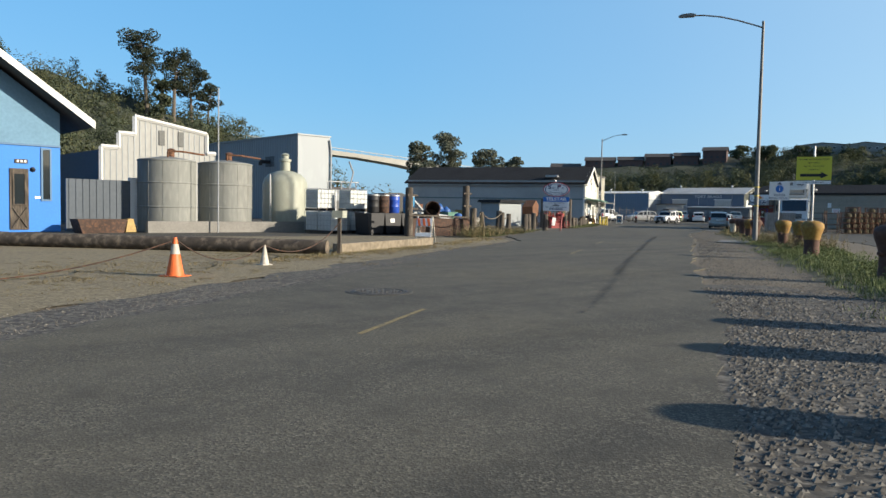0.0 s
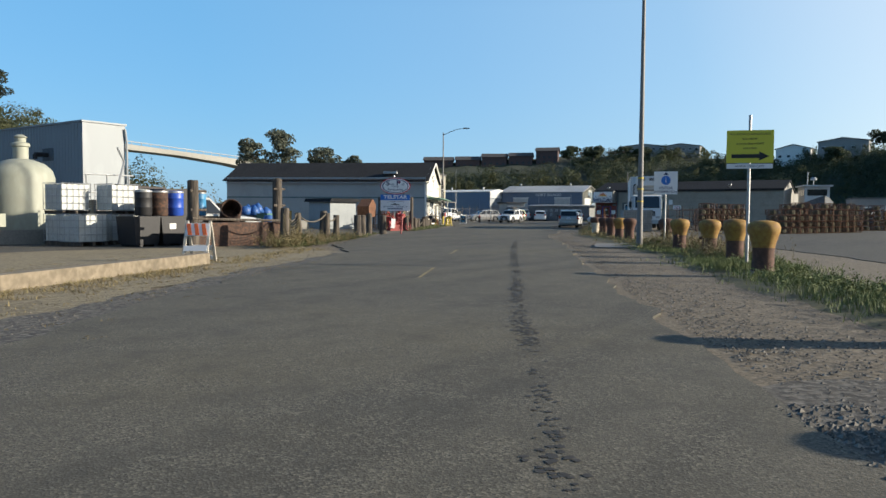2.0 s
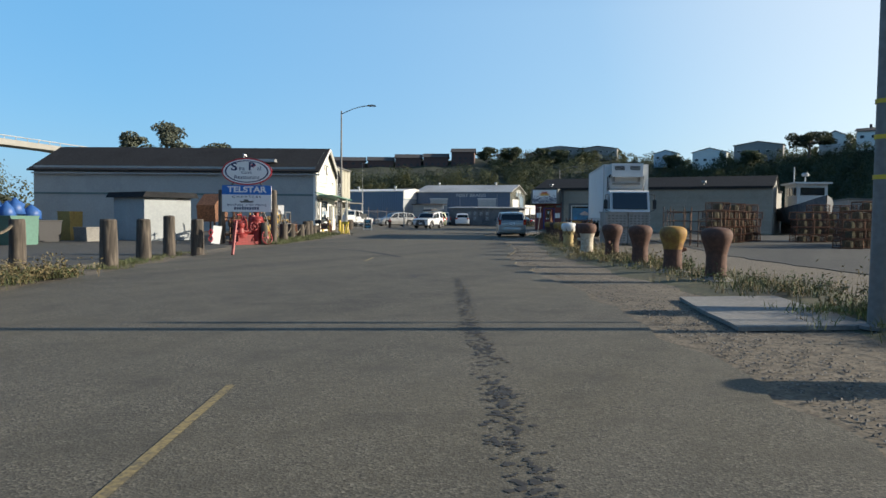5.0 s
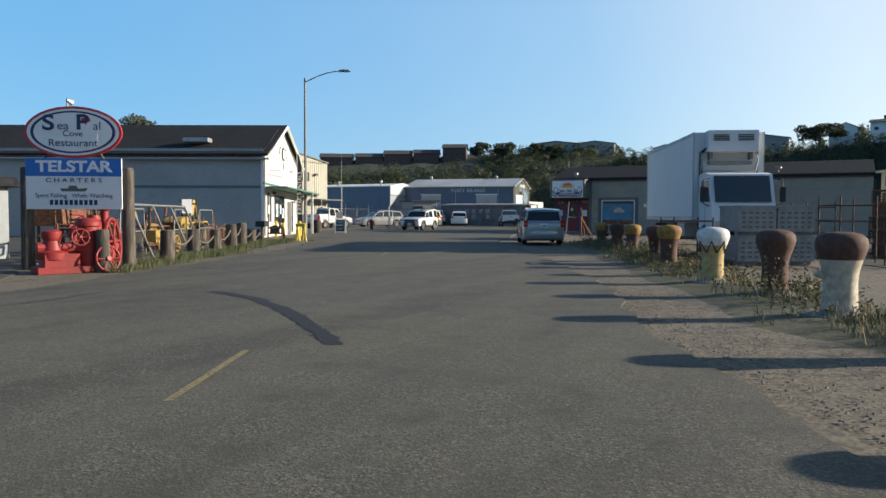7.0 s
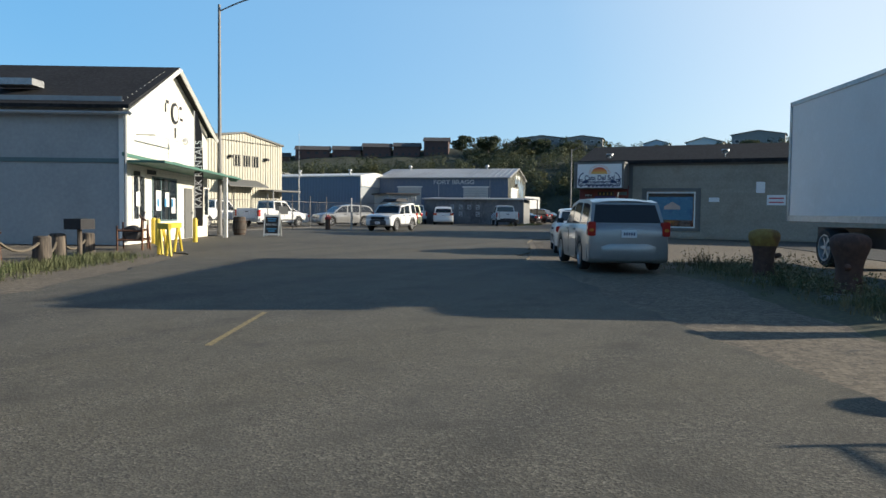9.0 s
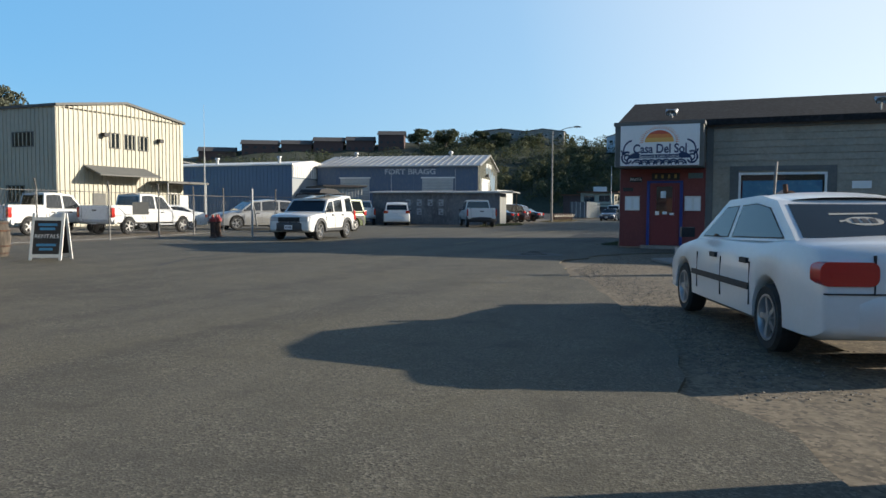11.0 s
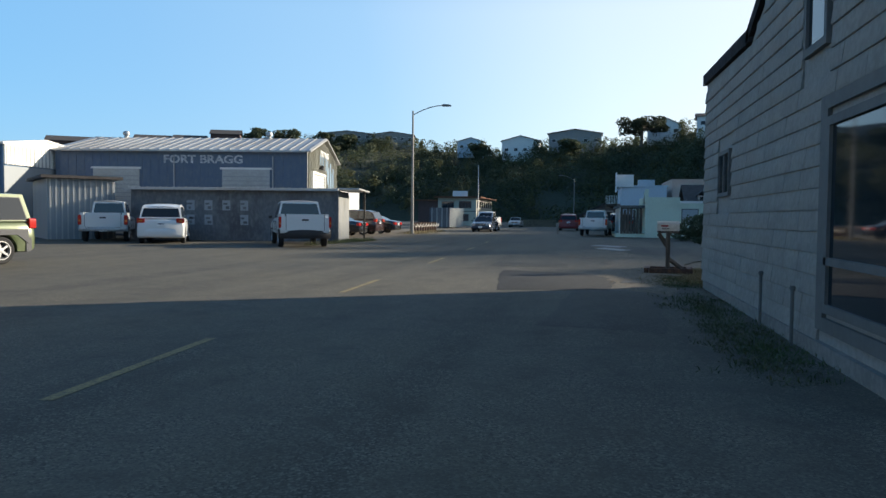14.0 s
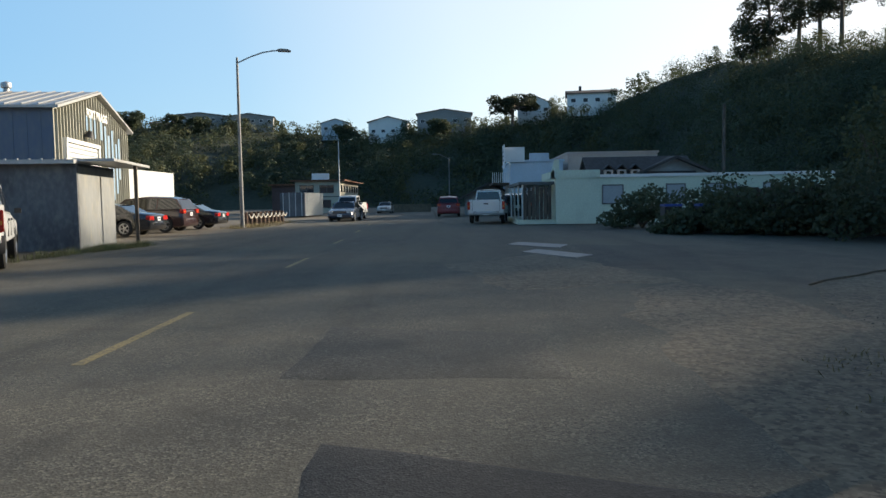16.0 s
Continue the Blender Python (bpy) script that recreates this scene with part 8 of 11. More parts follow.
letters("SLACK TIDE CAFE", 0.066, SIGNBLACK, ys, m @ Matrix.Translation((0, o - 0.004, 2.375)), "lettering", 1.2, 0.002)
vi, m = board_sign("information_sign", 35.5, 14.4, (-0.9, -0.44), 2.82, 0.85, 2.0, 2.85, SIGNWHITE, "white visitor information sign with a blue symbol")
bm = B()
lathe(bm, [(0.17, 0), (0.17, 0.006)], 22, m @ pose(0, 0.059, 2.52, -90, 0, 0))
part("symbol_disc", bm, SIGNBLUE, vi)
letters("i", 0.3, SIGNWHITE, vi, m @ Matrix.Translation((0, 0.068, 2.52)), "lettering", 1.0, 0.002)
letters("VISITOR", 0.14, NAVY, vi, m @ Matrix.Translation((0, 0.062, 2.23)), "lettering", 1.0, 0.002)
letters("INFORMATION", 0.125, NAVY, vi, m @ Matrix.Translation((0, 0.062, 2.09)), "lettering", 0.98, 0.002)
bm = B()
prism(bm, [(-0.1, 2.72), (0.1, 2.72), (0, 2.83)], 0.006, m @ Matrix.Translation((0, 0.059, 0)))
part("arrow", bm, NAVY, vi)


def bollard(x, y, cap, shaft, h, rz, label, lug=True):
    t = thing("mooring_bollard", x, y, 0.0, rz, label, "bollard", "mooring bollards")
    k = h / 1.07
    bm = B()
    cut = 0.72 if (cap is BOLLBROWN and shaft is not BOLLBROWN) or h < 1.08 else 0.54
    prof = [(0.215, 0.0), (0.2, 0.3), (0.197, 0.46), (0.203, 0.54), (0.222, 0.63), (0.25, 0.72), (0.278, 0.8), (0.295, 0.86), (0.3, 0.92), (0.285, 0.98), (0.24, 1.025), (0.15, 1.055), (0.01, 1.066)]
    lathe(bm, [(r * k, z * k) for r, z in prof if z <= cut], 24)
    s = part("shaft", bm, shaft, t)
    bm = B()
    lathe(bm, [(r * k + 0.002, z * k) for r, z in prof if z >= cut], 24)
    part("cap", bm, cap, t)
    bm = B()
    lathe(bm, [(0.44 * k, -0.1), (0.42 * k, 0.03), (0.26 * k, 0.06), (0.21 * k, 0.1)], 14)
    part("footing", bm, CONCRETE, t)
    if lug:
        bm = B()
        lathe(bm, [(0.05, 0), (0.045, 0.1), (0.02, 0.12)], 8, pose(0, 0.2 * k, 0.52 * k, -75, 0, 0))
        part("lug", bm, shaft, t)
    if cap is BOLLWHITE:
        # jagged black line round the white top
        bm = B()
        n = 14
        rr = lambda z: float(np.interp(z, [p[1] for p in prof], [p[0] for p in prof])) * k + 0.004
        pts = []
        for i in range(n + 1):
            z = 0.58 if i % 2 else 0.8
            a = 2 * math.pi * i / n
            pts.append((rr(z) * math.cos(a), rr(z) * math.sin(a), z * k))
        tube(bm, pts, 0.012, 4)
        part("zigzag_line", bm, SIGNBLACK, t)
    return t


YB, BB, CBR, WW = "ochre-painted cast iron mooring bollard with a rusty shaft", "rust-brown cast iron mooring bollard", "mooring bollard with brown cap and chipped cream shaft", "white-painted mooring bollard with a yellow shaft"
for x, y, c, s, h, lab in (
    (-2.2, -5.6, BOLLYELLOW, BOLLBROWN, 1.15, YB), (1.2, -3.9, BOLLYELLOW, BOLLBROWN, 1.15, YB), (7.2, -1.2, BOLLYELLOW, BOLLBROWN, 1.2, YB), (9.4, 0.05, BOLLBROWN, BOLLBROWN, 1.15, BB), (11.3, 0.75, BOLLYELLOW, BOLLBROWN, 1.15, YB), (14.2, 2.6, BOLLBROWN, BOLLBROWN, 1.15, BB),
    (17.1, 4.4, BOLLBROWN, BOLLBROWN, 1.15, BB), (24.1, 8.55, BOLLYELLOW, BOLLBROWN, 1.15, YB), (28.0, 10.05, BOLLYELLOW, BOLLBROWN, 1.15, YB), (30.2, 11.3, BOLLYELLOW, BOLLBROWN, 1.12, YB), (32.5, 12.9, BOLLYELLOW, BOLLBROWN, 1.12, YB),
    (36.6, 14.7, BOLLBROWN, BOLLBROWN, 1.1, BB), (40.3, 17.6, BOLLBROWN, BOLLBROWN, 1.08, BB), (42.1, 18.8, BOLLYELLOW, BOLLBROWN, 1.08, YB), (44.0, 20.0, BOLLBROWN, BOLLBROWN, 1.08, BB), (46.4, 21.4, BOLLBROWN, BOLLBROWN, 1.08, BB),
    (48.6, 22.85, BOLLBROWN, BOLLCREAM, 1.08, CBR), (51.0, 23.75, BOLLBROWN, BOLLBROWN, 1.06, BB), (52.9, 24.95, BOLLWHITE, BOLLSTRAW, 1.06, WW), (54.9, 25.3, BOLLBROWN, BOLLBROWN, 1.04, BB), (56.8, 26.5, BOLLYELLOW, BOLLBROWN, 1.05, YB),
    (59.6, 27.4, BOLLBROWN, BOLLBROWN, 1.0, BB), (62.3, 28.7, BOLLYELLOW, BOLLBROWN, 1.0, YB), (65.0, 29.9, BOLLBROWN, BOLLBROWN, 1.0, BB), (67.6, 31.2, BOLLYELLOW, BOLLBROWN, 1.0, YB)):
    bollard(x, y, c, s, h, rnd(0, 360), lab)


def cone(x, y, h, colour, bands, label):
    t = thing("traffic_cone", x, y, -0.03, rnd(0, 40), label, "traffic cone", "traffic cones")
    k = h / 0.72
    bm = B()
    cbox(bm, 0, 0, 0, 0.4 * k, 0.4 * k, 0.035)
    part("base", bm, colour, t, bevel=0.01)
    bm = B()
    lathe(bm, [(0.16 * k, 0.03), (0.03 * k, h), (0.02 * k, h)], 16)
    part("cone", bm, colour, t)
    for a, b in bands:
        bm = B()
        f = lambda z: (0.16 + (0.03 - 0.16) * (z - 0.03) / (h - 0.03)) * k + 0.003
        lathe(bm, [(f(a), a), (f(b), b)], 16, cap=False)
        part("reflective_band", bm, CONEWHITE, t)


cone(6.4, 12.8, 0.72, ORANGE, ((0.42, 0.6),), "orange traffic cone with a white band on gravel")
cone(9.1, 14.4, 0.46, CONEWHITE, (), "dirty white small traffic cone on gravel")


def log(name, a, b, r0, r1, label, material=None):
    a, b = Vector((*a, 0)), Vector((*b, 0))
    d = b - a
    m = Matrix.Translation(a + Vector((0, 0, r0 - 0.04))) @ d.to_track_quat("Z", "Y").to_matrix().to_4x4()
    bm = B()
    rings = []
    n = 16
    prv = None
    for i in range(n + 1):
        u = i / n
        row = []
        for k in range(14):
            an = 2 * math.pi * k / 14
            rr = (r0 + (r1 - r0) * u) * (1 + 0.06 * noise.noise((k * 0.8, u * 9, r0 * 9)))
            row.append(bm.verts.new(m @ Vector((rr * math.cos(an), rr * math.sin(an), u * d.length))))
        if prv:
            for k in range(14):
                bm.faces.new((prv[k], prv[(k + 1) % 14], row[(k + 1) % 14], row[k]))
        else:
            bm.faces.new(row)
        prv = row
    bm.faces.new(prv)
    return solo(name, bm, material or LOGWOOD, label, "log", "timber kerbs")


log("log", (5.2, 25.8), (12.5, 17.0), 0.22, 0.2, "long weathered grey log lying on the dirt")
log("log", (7.0, 27.5), (3.0, 31.5), 0.17, 0.15, "weathered grey log lying end to end")
bm = B()
m = Matrix.Translation((13.2, 17.3, -0.03)) @ pose(0, 0, 0, 0, 0, 24.5)
box(bm, 0, 0, 0, 6.6, 0.3, 0.28, m)
solo("timber_beam", bm, PALEWOOD, "pale squared timber beam used as a kerb", "beam", "timber kerbs", bevel=0.03)

mb_ = thing("electric_post", 12.9, 17.0, -0.03, 40, "wooden post with a small grey box", "post")
bm = B()
cbox(bm, 0, 0, 0, 0.09, 0.09, 1.05)
part("post", bm, OLDWOOD, mb_, bevel=0.008)
bm = B()
cbox(bm, 0, 0, 1.03, 0.5, 0.3, 0.2)
part("box", bm, TANKBEIGE, mb_, bevel=0.015)
# chain from cone to cone to post
bm = B()


def sag(bm, a, b, drop, r=0.012, n=10):
    a, b = Vector(a), Vector(b)
    pts = [a.lerp(b, k / n) - Vector((0, 0, drop * 4 * (k / n) * (1 - k / n))) for k in range(n + 1)]
    tube(bm, pts, r, 5)


sag(bm, (6.4, 12.8, 0.66), (9.1, 14.4, 0.43), 0.36)
sag(bm, (9.1, 14.4, 0.42), (12.9, 16.95, 0.9), 0.42)
sag(bm, (6.4, 12.8, 0.64), (2.6, 13.6, 0.0), 0.2)
solo("chain", bm, RUSTDARK, "thin rusty chain hung between cones and post", "chain")

bar = thing("barricade", 19.55, 20.9, -0.03, 32, "white folding barricade with orange stripes", "barricade")
for s in (-1, 1):
    bm = B()
    tilt = Matrix.Translation((s * 0.34, 0, 0)) @ pose(0, 0, 0, 0, -s * 18, 0)
    for yy in (-0.29, 0.29):
        box(bm, -0.02, yy - 0.035, 0, 0.02, yy + 0.035, 1.1, tilt)
    fr = part("leg_frame", bm, CONEWHITE, bar)
    for z, hh in ((0.7, 0.32), (0.3, 0.14), (0.05, 0.1)):
        bm = B()
        box(bm, s * 0.02 - 0.012, -0.3, z, s * 0.02 + 0.012, 0.3, z + hh, tilt)
        part("panel", bm, SIGNWHITE, fr)
    bm = B()
    for k in range(3):
        prism(bm, [(-0.26 + k * 0.19, 0.71), (-0.16 + k * 0.19, 0.71), (-0.09 + k * 0.19, 1.01), (-0.19 + k * 0.19, 1.01)], 0.008, tilt @ pose(s * 0.036, 0, 0, 0, 0, 90))
    part("stripe", bm, ORANGE, fr)


def post(x, y, h, r, label, lean=0.0, material=None, name="timber_post", group="roadside timber posts"):
    bm = B()
    n = 12
    prv = None
    rz = rnd(0, 6)
    for z, f in ((-0.05, 1.06), (h * 0.35, 1.0), (h * 0.75, 0.95), (h - 0.03, 0.93), (h, 0.8)):
        row = [bm.verts.new((f * r * (1 + 0.08 * noise.noise((k, z * 2, x))) * math.cos(2 * math.pi * k / n) + lean * z, f * r * (1 + 0.08 * noise.noise((k, z * 2, y))) * math.sin(2 * math.pi * k / n), z + (0.03 * noise.noise((k * 2, x, 1)) if z > h * 0.9 else 0))) for k in range(n)]
        if prv:
            for k in range(n):
                bm.faces.new((prv[k], prv[(k + 1) % n], row[(k + 1) % n], row[k]))
        else:
            bm.faces.new(list(reversed(row)))
        prv = row
    bm.faces.new(prv)
    return solo(name, bm, material or OLDWOOD, label, "post", group, at=pose(x, y, -0.03, 0, 0, 0))


for x, y, h, r in ((36.2, 30.35, 1.14, 0.2), (38.8, 32.3, 1.13, 0.2), (40.65, 33.4, 1.22, 0.18), (41.3, 32.9, 1.12, 0.2), (49.15, 37.25, 0.95, 0.15), (52.8, 39.3, 0.86, 0.2), (55.3, 40.9, 0.82, 0.2), (57.0, 41.65, 0.78, 0.2), (59.5, 43.3, 0.92, 0.22), (61.3, 44.45, 0.95, 0.22), (63.4, 45.8, 0.62, 0.2), (64.6, 46.9, 0.62, 0.2), (66.0, 47.6, 0.6, 0.18)):
    post(x, y, h, r, "weathered grey timber pile set as a roadside post")
for x, y, h, r, ln in ((26.4, 25.2, 1.42, 0.17, 0.05), (28.2, 26.2, 1.25, 0.12, -0.12), (31.0, 27.5, 1.24, 0.15, 0.0), (31.9, 28.6, 1.33, 0.17, 0.04), (33.2, 29.0, 1.15, 0.15, 0.0)):
    post(x, y, h, r, "leaning grey timber post draped with netting and rope", ln)
for x, y, h in ((23.9, 27.0, 2.35), (28.3, 27.6, 2.6)):
    post(x, y, h, 0.2, "tall grey timber pile with cross rails", 0.0, None, "timber_pile", "tall piles")
rail = thing("yard_rail", 24, 27.0, 0, 0, "low timber rail between tall piles", "rail")
for z in (1.0,):
    bm = B()
    rod(bm, (-0.3, -0.2, z), (4.4, 0.4, z - 0.1), 0.05, 0.05, 6)
    part("rail", bm, OLDWOOD, rail)
for zz in (1.5, 2.15):
    bm = B()
    rod(bm, (4.0, 0.5, zz), (4.6, 0.5, zz), 0.05, 0.05, 6)
    rod(bm, (-0.3, -0.1, zz - 0.2), (0.35, -0.1, zz - 0.2), 0.05, 0.05, 6)
    part("peg", bm, OLDWOOD, rail)
bm = B()
box(bm, 0.2, 0.1, -0.02, 4.2, 0.7, 0.85)
part("skirt", bm, RUSTDARK, rail, "dark panel below the rail")
bm = B()
pp = [(26.5, 25.2, 1.3), (28.0, 26.2, 1.2), (31.0, 27.5, 1.2), (31.95, 28.6, 1.3), (33.2, 29.0, 1.1)]
for a, b in zip(pp, pp[1:]):
    sag(bm, a, b, 0.35, 0.028, 12)
solo("rope", bm, ROPE, "thick old rope slung between leaning posts", "rope", "slung ropes")
bm = B()
pp = [(52.8, 39.3, 0.7), (55.3, 40.9, 0.66), (57.0, 41.65, 0.62), (59.5, 43.3, 0.74), (61.3, 44.45, 0.78), (63.4, 45.8, 0.5), (64.6, 46.9, 0.5), (66.0, 47.6, 0.5)]
for a, b in zip(pp, pp[1:]):
    sag(bm, a, b, 0.32, 0.03, 12)
solo("rope", bm, ROPE, "thick old rope slung between timber posts", "rope", "slung ropes")
bm = B()
for (ax, ay), (bx, by) in (((26.2, 25.0), (28.2, 26.2)),):
    for k in range(18):
        u = k / 17
        top = 1.2 - 0.5 * math.sin(u * math.pi)
        x, y = ax + (bx - ax) * u, ay + (by - ay) * u
        sag(bm, (x, y, top), (x + rnd(-0.15, 0.15), y + rnd(-0.25, 0.1), 0.0), -0.02, 0.012, 3)
    for k in range(9):
        z = 0.1 + k * 0.1
        sag(bm, (ax, ay, z + 0.25), (bx, by, z + 0.25), 0.32, 0.012, 8)
solo("fishing_net", bm, NET, "old brown fishing net hung on leaning posts", "net", kind="stuff")

# restaurant and charter sign
sp = thing("roadside_sign", 49.35, 38.4, 0, 0, "oval restaurant sign over a charter board between timber piles", "sign")
m = facing(0, 0, 0, -0.85, -0.53) @ Matrix.Diagonal((0.87, 1, 0.965, 1))
for s in (-1.3, 1.3):
    bm = B()
    lathe(bm, [(0.17, -0.05), (0.16, 1.2), (0.15, 2.38), (0.12, 2.42)], 12, m @ Matrix.Translation((s, -0.12, 0)))
    part("post", bm, OLDWOOD, sp, "dark timber pile")
tb = board(sp, m, -1.22, 1.42, 2.44, 1.2, SIGNWHITE, "charter_board", 0.05, "white charter board with blue heading", y0=0.04)
board(tb, m, -1.22, 2.2, 2.44, 0.42, SIGNBLUE, "heading_band", 0.004, y0=0.09)
letters("TELSTAR", 0.36, SIGNWHITE, tb, m @ Matrix.Translation((0, 0.098, 2.42)), "lettering", 1.35, 0.004, bold=0.012)
letters("C H A R T E R S", 0.14, SIGNBLACK, tb, m @ Matrix.Translation((0, 0.1, 2.1)), "lettering", 1.5, 0.004)
letters("Sport Fishing   Whale Watching", 0.145, NAVY, tb, m @ Matrix.Translation((0, 0.094, 1.74)), "lettering", 1.05, 0.003)
for k in range(10):
    board(tb, m, -0.62 + k * 0.125, 1.52, 0.085, 0.12, NAVY, "phone_bar", 0.004, y0=0.09)
bm = B()
prism(bm, [(-0.3, 1.84), (0.28, 1.84), (0.36, 1.92), (0.1, 1.91), (0.06, 1.98), (-0.12, 1.98), (-0.16, 1.91), (-0.36, 1.91)], 0.004, m @ Matrix.Translation((0, 0.09, 0)))
part("boat_drawing", bm, TRIMGREY, tb)


def oval(bm, a, b, d, m, cz, seg=36):
    prism(bm, [(a * math.cos(2 * math.pi * k / seg), cz + b * math.sin(2 * math.pi * k / seg)) for k in range(seg)], d, m)


for a, b, y0, d, mt, nm in ((1.24, 0.61, 0.02, 0.06, SIGNRED, "oval_rim"), (1.17, 0.55, 0.081, 0.006, SIGNWHITE, "oval_board"), (1.08, 0.5, 0.088, 0.004, NAVY, "oval_ring"), (1.0, 0.46, 0.093, 0.004, SIGNWHITE, "oval_face")):
    bm = B()
    oval(bm, a, b, d, m @ Matrix.Translation((0, y0, 0)), 3.24)
    part(nm, bm, mt, sp, sharp=20)
bm = B()
prism(bm, [(-0.62, 2.93), (0.62, 2.93), (0.62, 3.5), (-0.62, 3.5)], 0.002, m @ Matrix.Translation((0, 0.0975, 0)))
part("oval_centre", bm, SIGNWHITE, sp)
letters("S", 0.5, NAVY, sp, m @ Matrix.Translation((-0.62, 0.104, 3.44)), "lettering", 1.4, 0.003, bold=0.012)
letters("ea", 0.27, NAVY, sp, m @ Matrix.Translation((-0.25, 0.104, 3.38)), "lettering", 1.25, 0.003)
letters("P", 0.5, NAVY, sp, m @ Matrix.Translation((0.24, 0.104, 3.46)), "lettering", 1.3, 0.003, bold=0.012)
letters("al", 0.27, NAVY, sp, m @ Matrix.Translation((0.62, 0.104, 3.38)), "lettering", 1.2, 0.003)
letters("Cove", 0.2, NAVY, sp, m @ Matrix.Translation((0.0, 0.104, 3.2)), "lettering", 1.2, 0.003)
letters("Restaurant", 0.24, NAVY, sp, m @ Matrix.Translation((0, 0.104, 2.98)), "lettering", 1.2, 0.003)
bm = B()
prism(bm, [(0.2, 3.56), (0.42, 3.6), (0.46, 3.5), (0.36, 3.46), (0.34, 3.4), (0.28, 3.46)], 0.003, m @ Matrix.Translation((0, 0.1, 0)))
part("red_flourish", bm, SIGNRED, sp)
bm = B()
for s in (-0.75, 0.75):
    rod(bm, m @ Vector((s, 0.02, 2.6)), m @ Vector((s * 0.8, 0.02, 2.85)), 0.03)
part("bracket", bm, OLDWOOD, sp)
bm = B()
rod(bm, m @ Vector((-0.15, 0.05, 3.84)), m @ Vector((-0.15, 0.05, 4.0)), 0.02)
lathe(bm, [(0.04, 0), (0.08, 0.15), (0.07, 0.16)], 10, m @ pose(-0.15, 0.08, 4.0, 110, 0, 30))
part("sign_lamp", bm, GALV, sp)

# red pump engine
pu = thing("old_pump", 48.75, 37.75, -0.02, -20, "red-painted old ship's pump with valve wheels", "machine")
bm = B()
lathe(bm, [(0.32, 0), (0.32, 0.1), (0.22, 0.14), (0.22, 1.0), (0.27, 1.02), (0.27, 1.1), (0.2, 1.18), (0.05, 1.2)], 18, Matrix.Translation((0.35, 0, 0)))
part("cylinder", bm, PUMPRED, pu)
bm = B()
lathe(bm, [(0.3, 0.3), (0.32, 0.45), (0.2, 0.5), (0.16, 0.7), (0.2, 0.78), (0.2, 0.9), (0.1, 0.95)], 16, Matrix.Translation((-0.4, 0, 0)))
part("valve_dome", bm, PUMPRED, pu)
bm = B()
box(bm, -0.75, -0.32, 0, 0.75, 0.32, 0.14)
box(bm, -0.6, -0.25, 0.14, 0.1, 0.25, 0.42)
rod(bm, (-0.7, 0, 0.55), (0.35, 0, 0.55), 0.12, 0.12, 10)
part("casing", bm, PUMPRED, pu, bevel=0.03)


def spoked(parent, m, r, spokes=6, material=PUMPRED, name="hand_wheel"):
    bm = B()
    n = 24
    pts = [m @ Vector((r * math.cos(2 * math.pi * k / n), r * math.sin(2 * math.pi * k / n), 0)) for k in range(n + 1)]
    tube(bm, pts, r * 0.09, 6)
    for k in range(spokes):
        a = 2 * math.pi * k / spokes
        rod(bm, m @ Vector((0, 0, 0)), m @ Vector((r * math.cos(a), r * math.sin(a), 0)), r * 0.06, r * 0.05, 6)
    lathe(bm, [(r * 0.2, -0.05), (r * 0.2, 0.05)], 10, m)
    part(name, bm, material, parent)


spoked(pu, pose(0.62, -0.45, 0.3, 80, 0, 15), 0.28)
spoked(pu, pose(0.1, -0.3, 0.78, 80, 0, 0), 0.18)
fe = thing("flywheel_engine", 50.3, 38.9, -0.02, 15, "old engine with a red spoked flywheel", "machine")
bm = B()
box(bm, -0.5, -0.25, 0, 0.5, 0.25, 0.55)
lathe(bm, [(0.18, 0.5), (0.18, 1.1), (0.14, 1.25)], 12, Matrix.Translation((-0.15, 0, 0)))
lathe(bm, [(0.1, 0.5), (0.1, 1.35), (0.16, 1.4)], 12, Matrix.Translation((0.25, 0, 0)))
part("block", bm, PUMPRED, fe, bevel=0.04)
spoked(fe, pose(0.0, -0.42, 0.62, 85, 0, 20), 0.55, 6, PUMPRED, "flywheel")
spoked(fe, pose(0.0, 0.42, 0.62, 85, 0, 20), 0.55, 6, PUMPRED, "flywheel")
ng = thing("number_sign", 41.55, 32.55, 0, 0, "small white tilted board with a red frame", "sign")
m = facing(0, 0, 0, -0.5, -0.86)
board(ng, m @ pose(0, 0, 0, 0, 8, 0), -0.13, 0.35, 0.26, 0.55, SIGNWHITE, "board", 0.02, y0=0.2)
bm = B()
rod(bm, m @ Vector((0.55, 0.3, 0)), m @ Vector((0.75, 0.0, 1.05)), 0.05, 0.05, 6)
part("red_prop", bm, PUMPRED, ng)
for s in (0.08, -0.12):
    bm = B()
    n = 12
    tube(bm, [m @ Vector((0.06 * math.cos(2 * math.pi * k / n) - 0.09, 0.225, 0.62 + s + 0.08 * math.sin(2 * math.pi * k / n))) for k in range(n + 1)], 0.012, 5)
    part("painted_ring", bm, SIGNRED, ng)

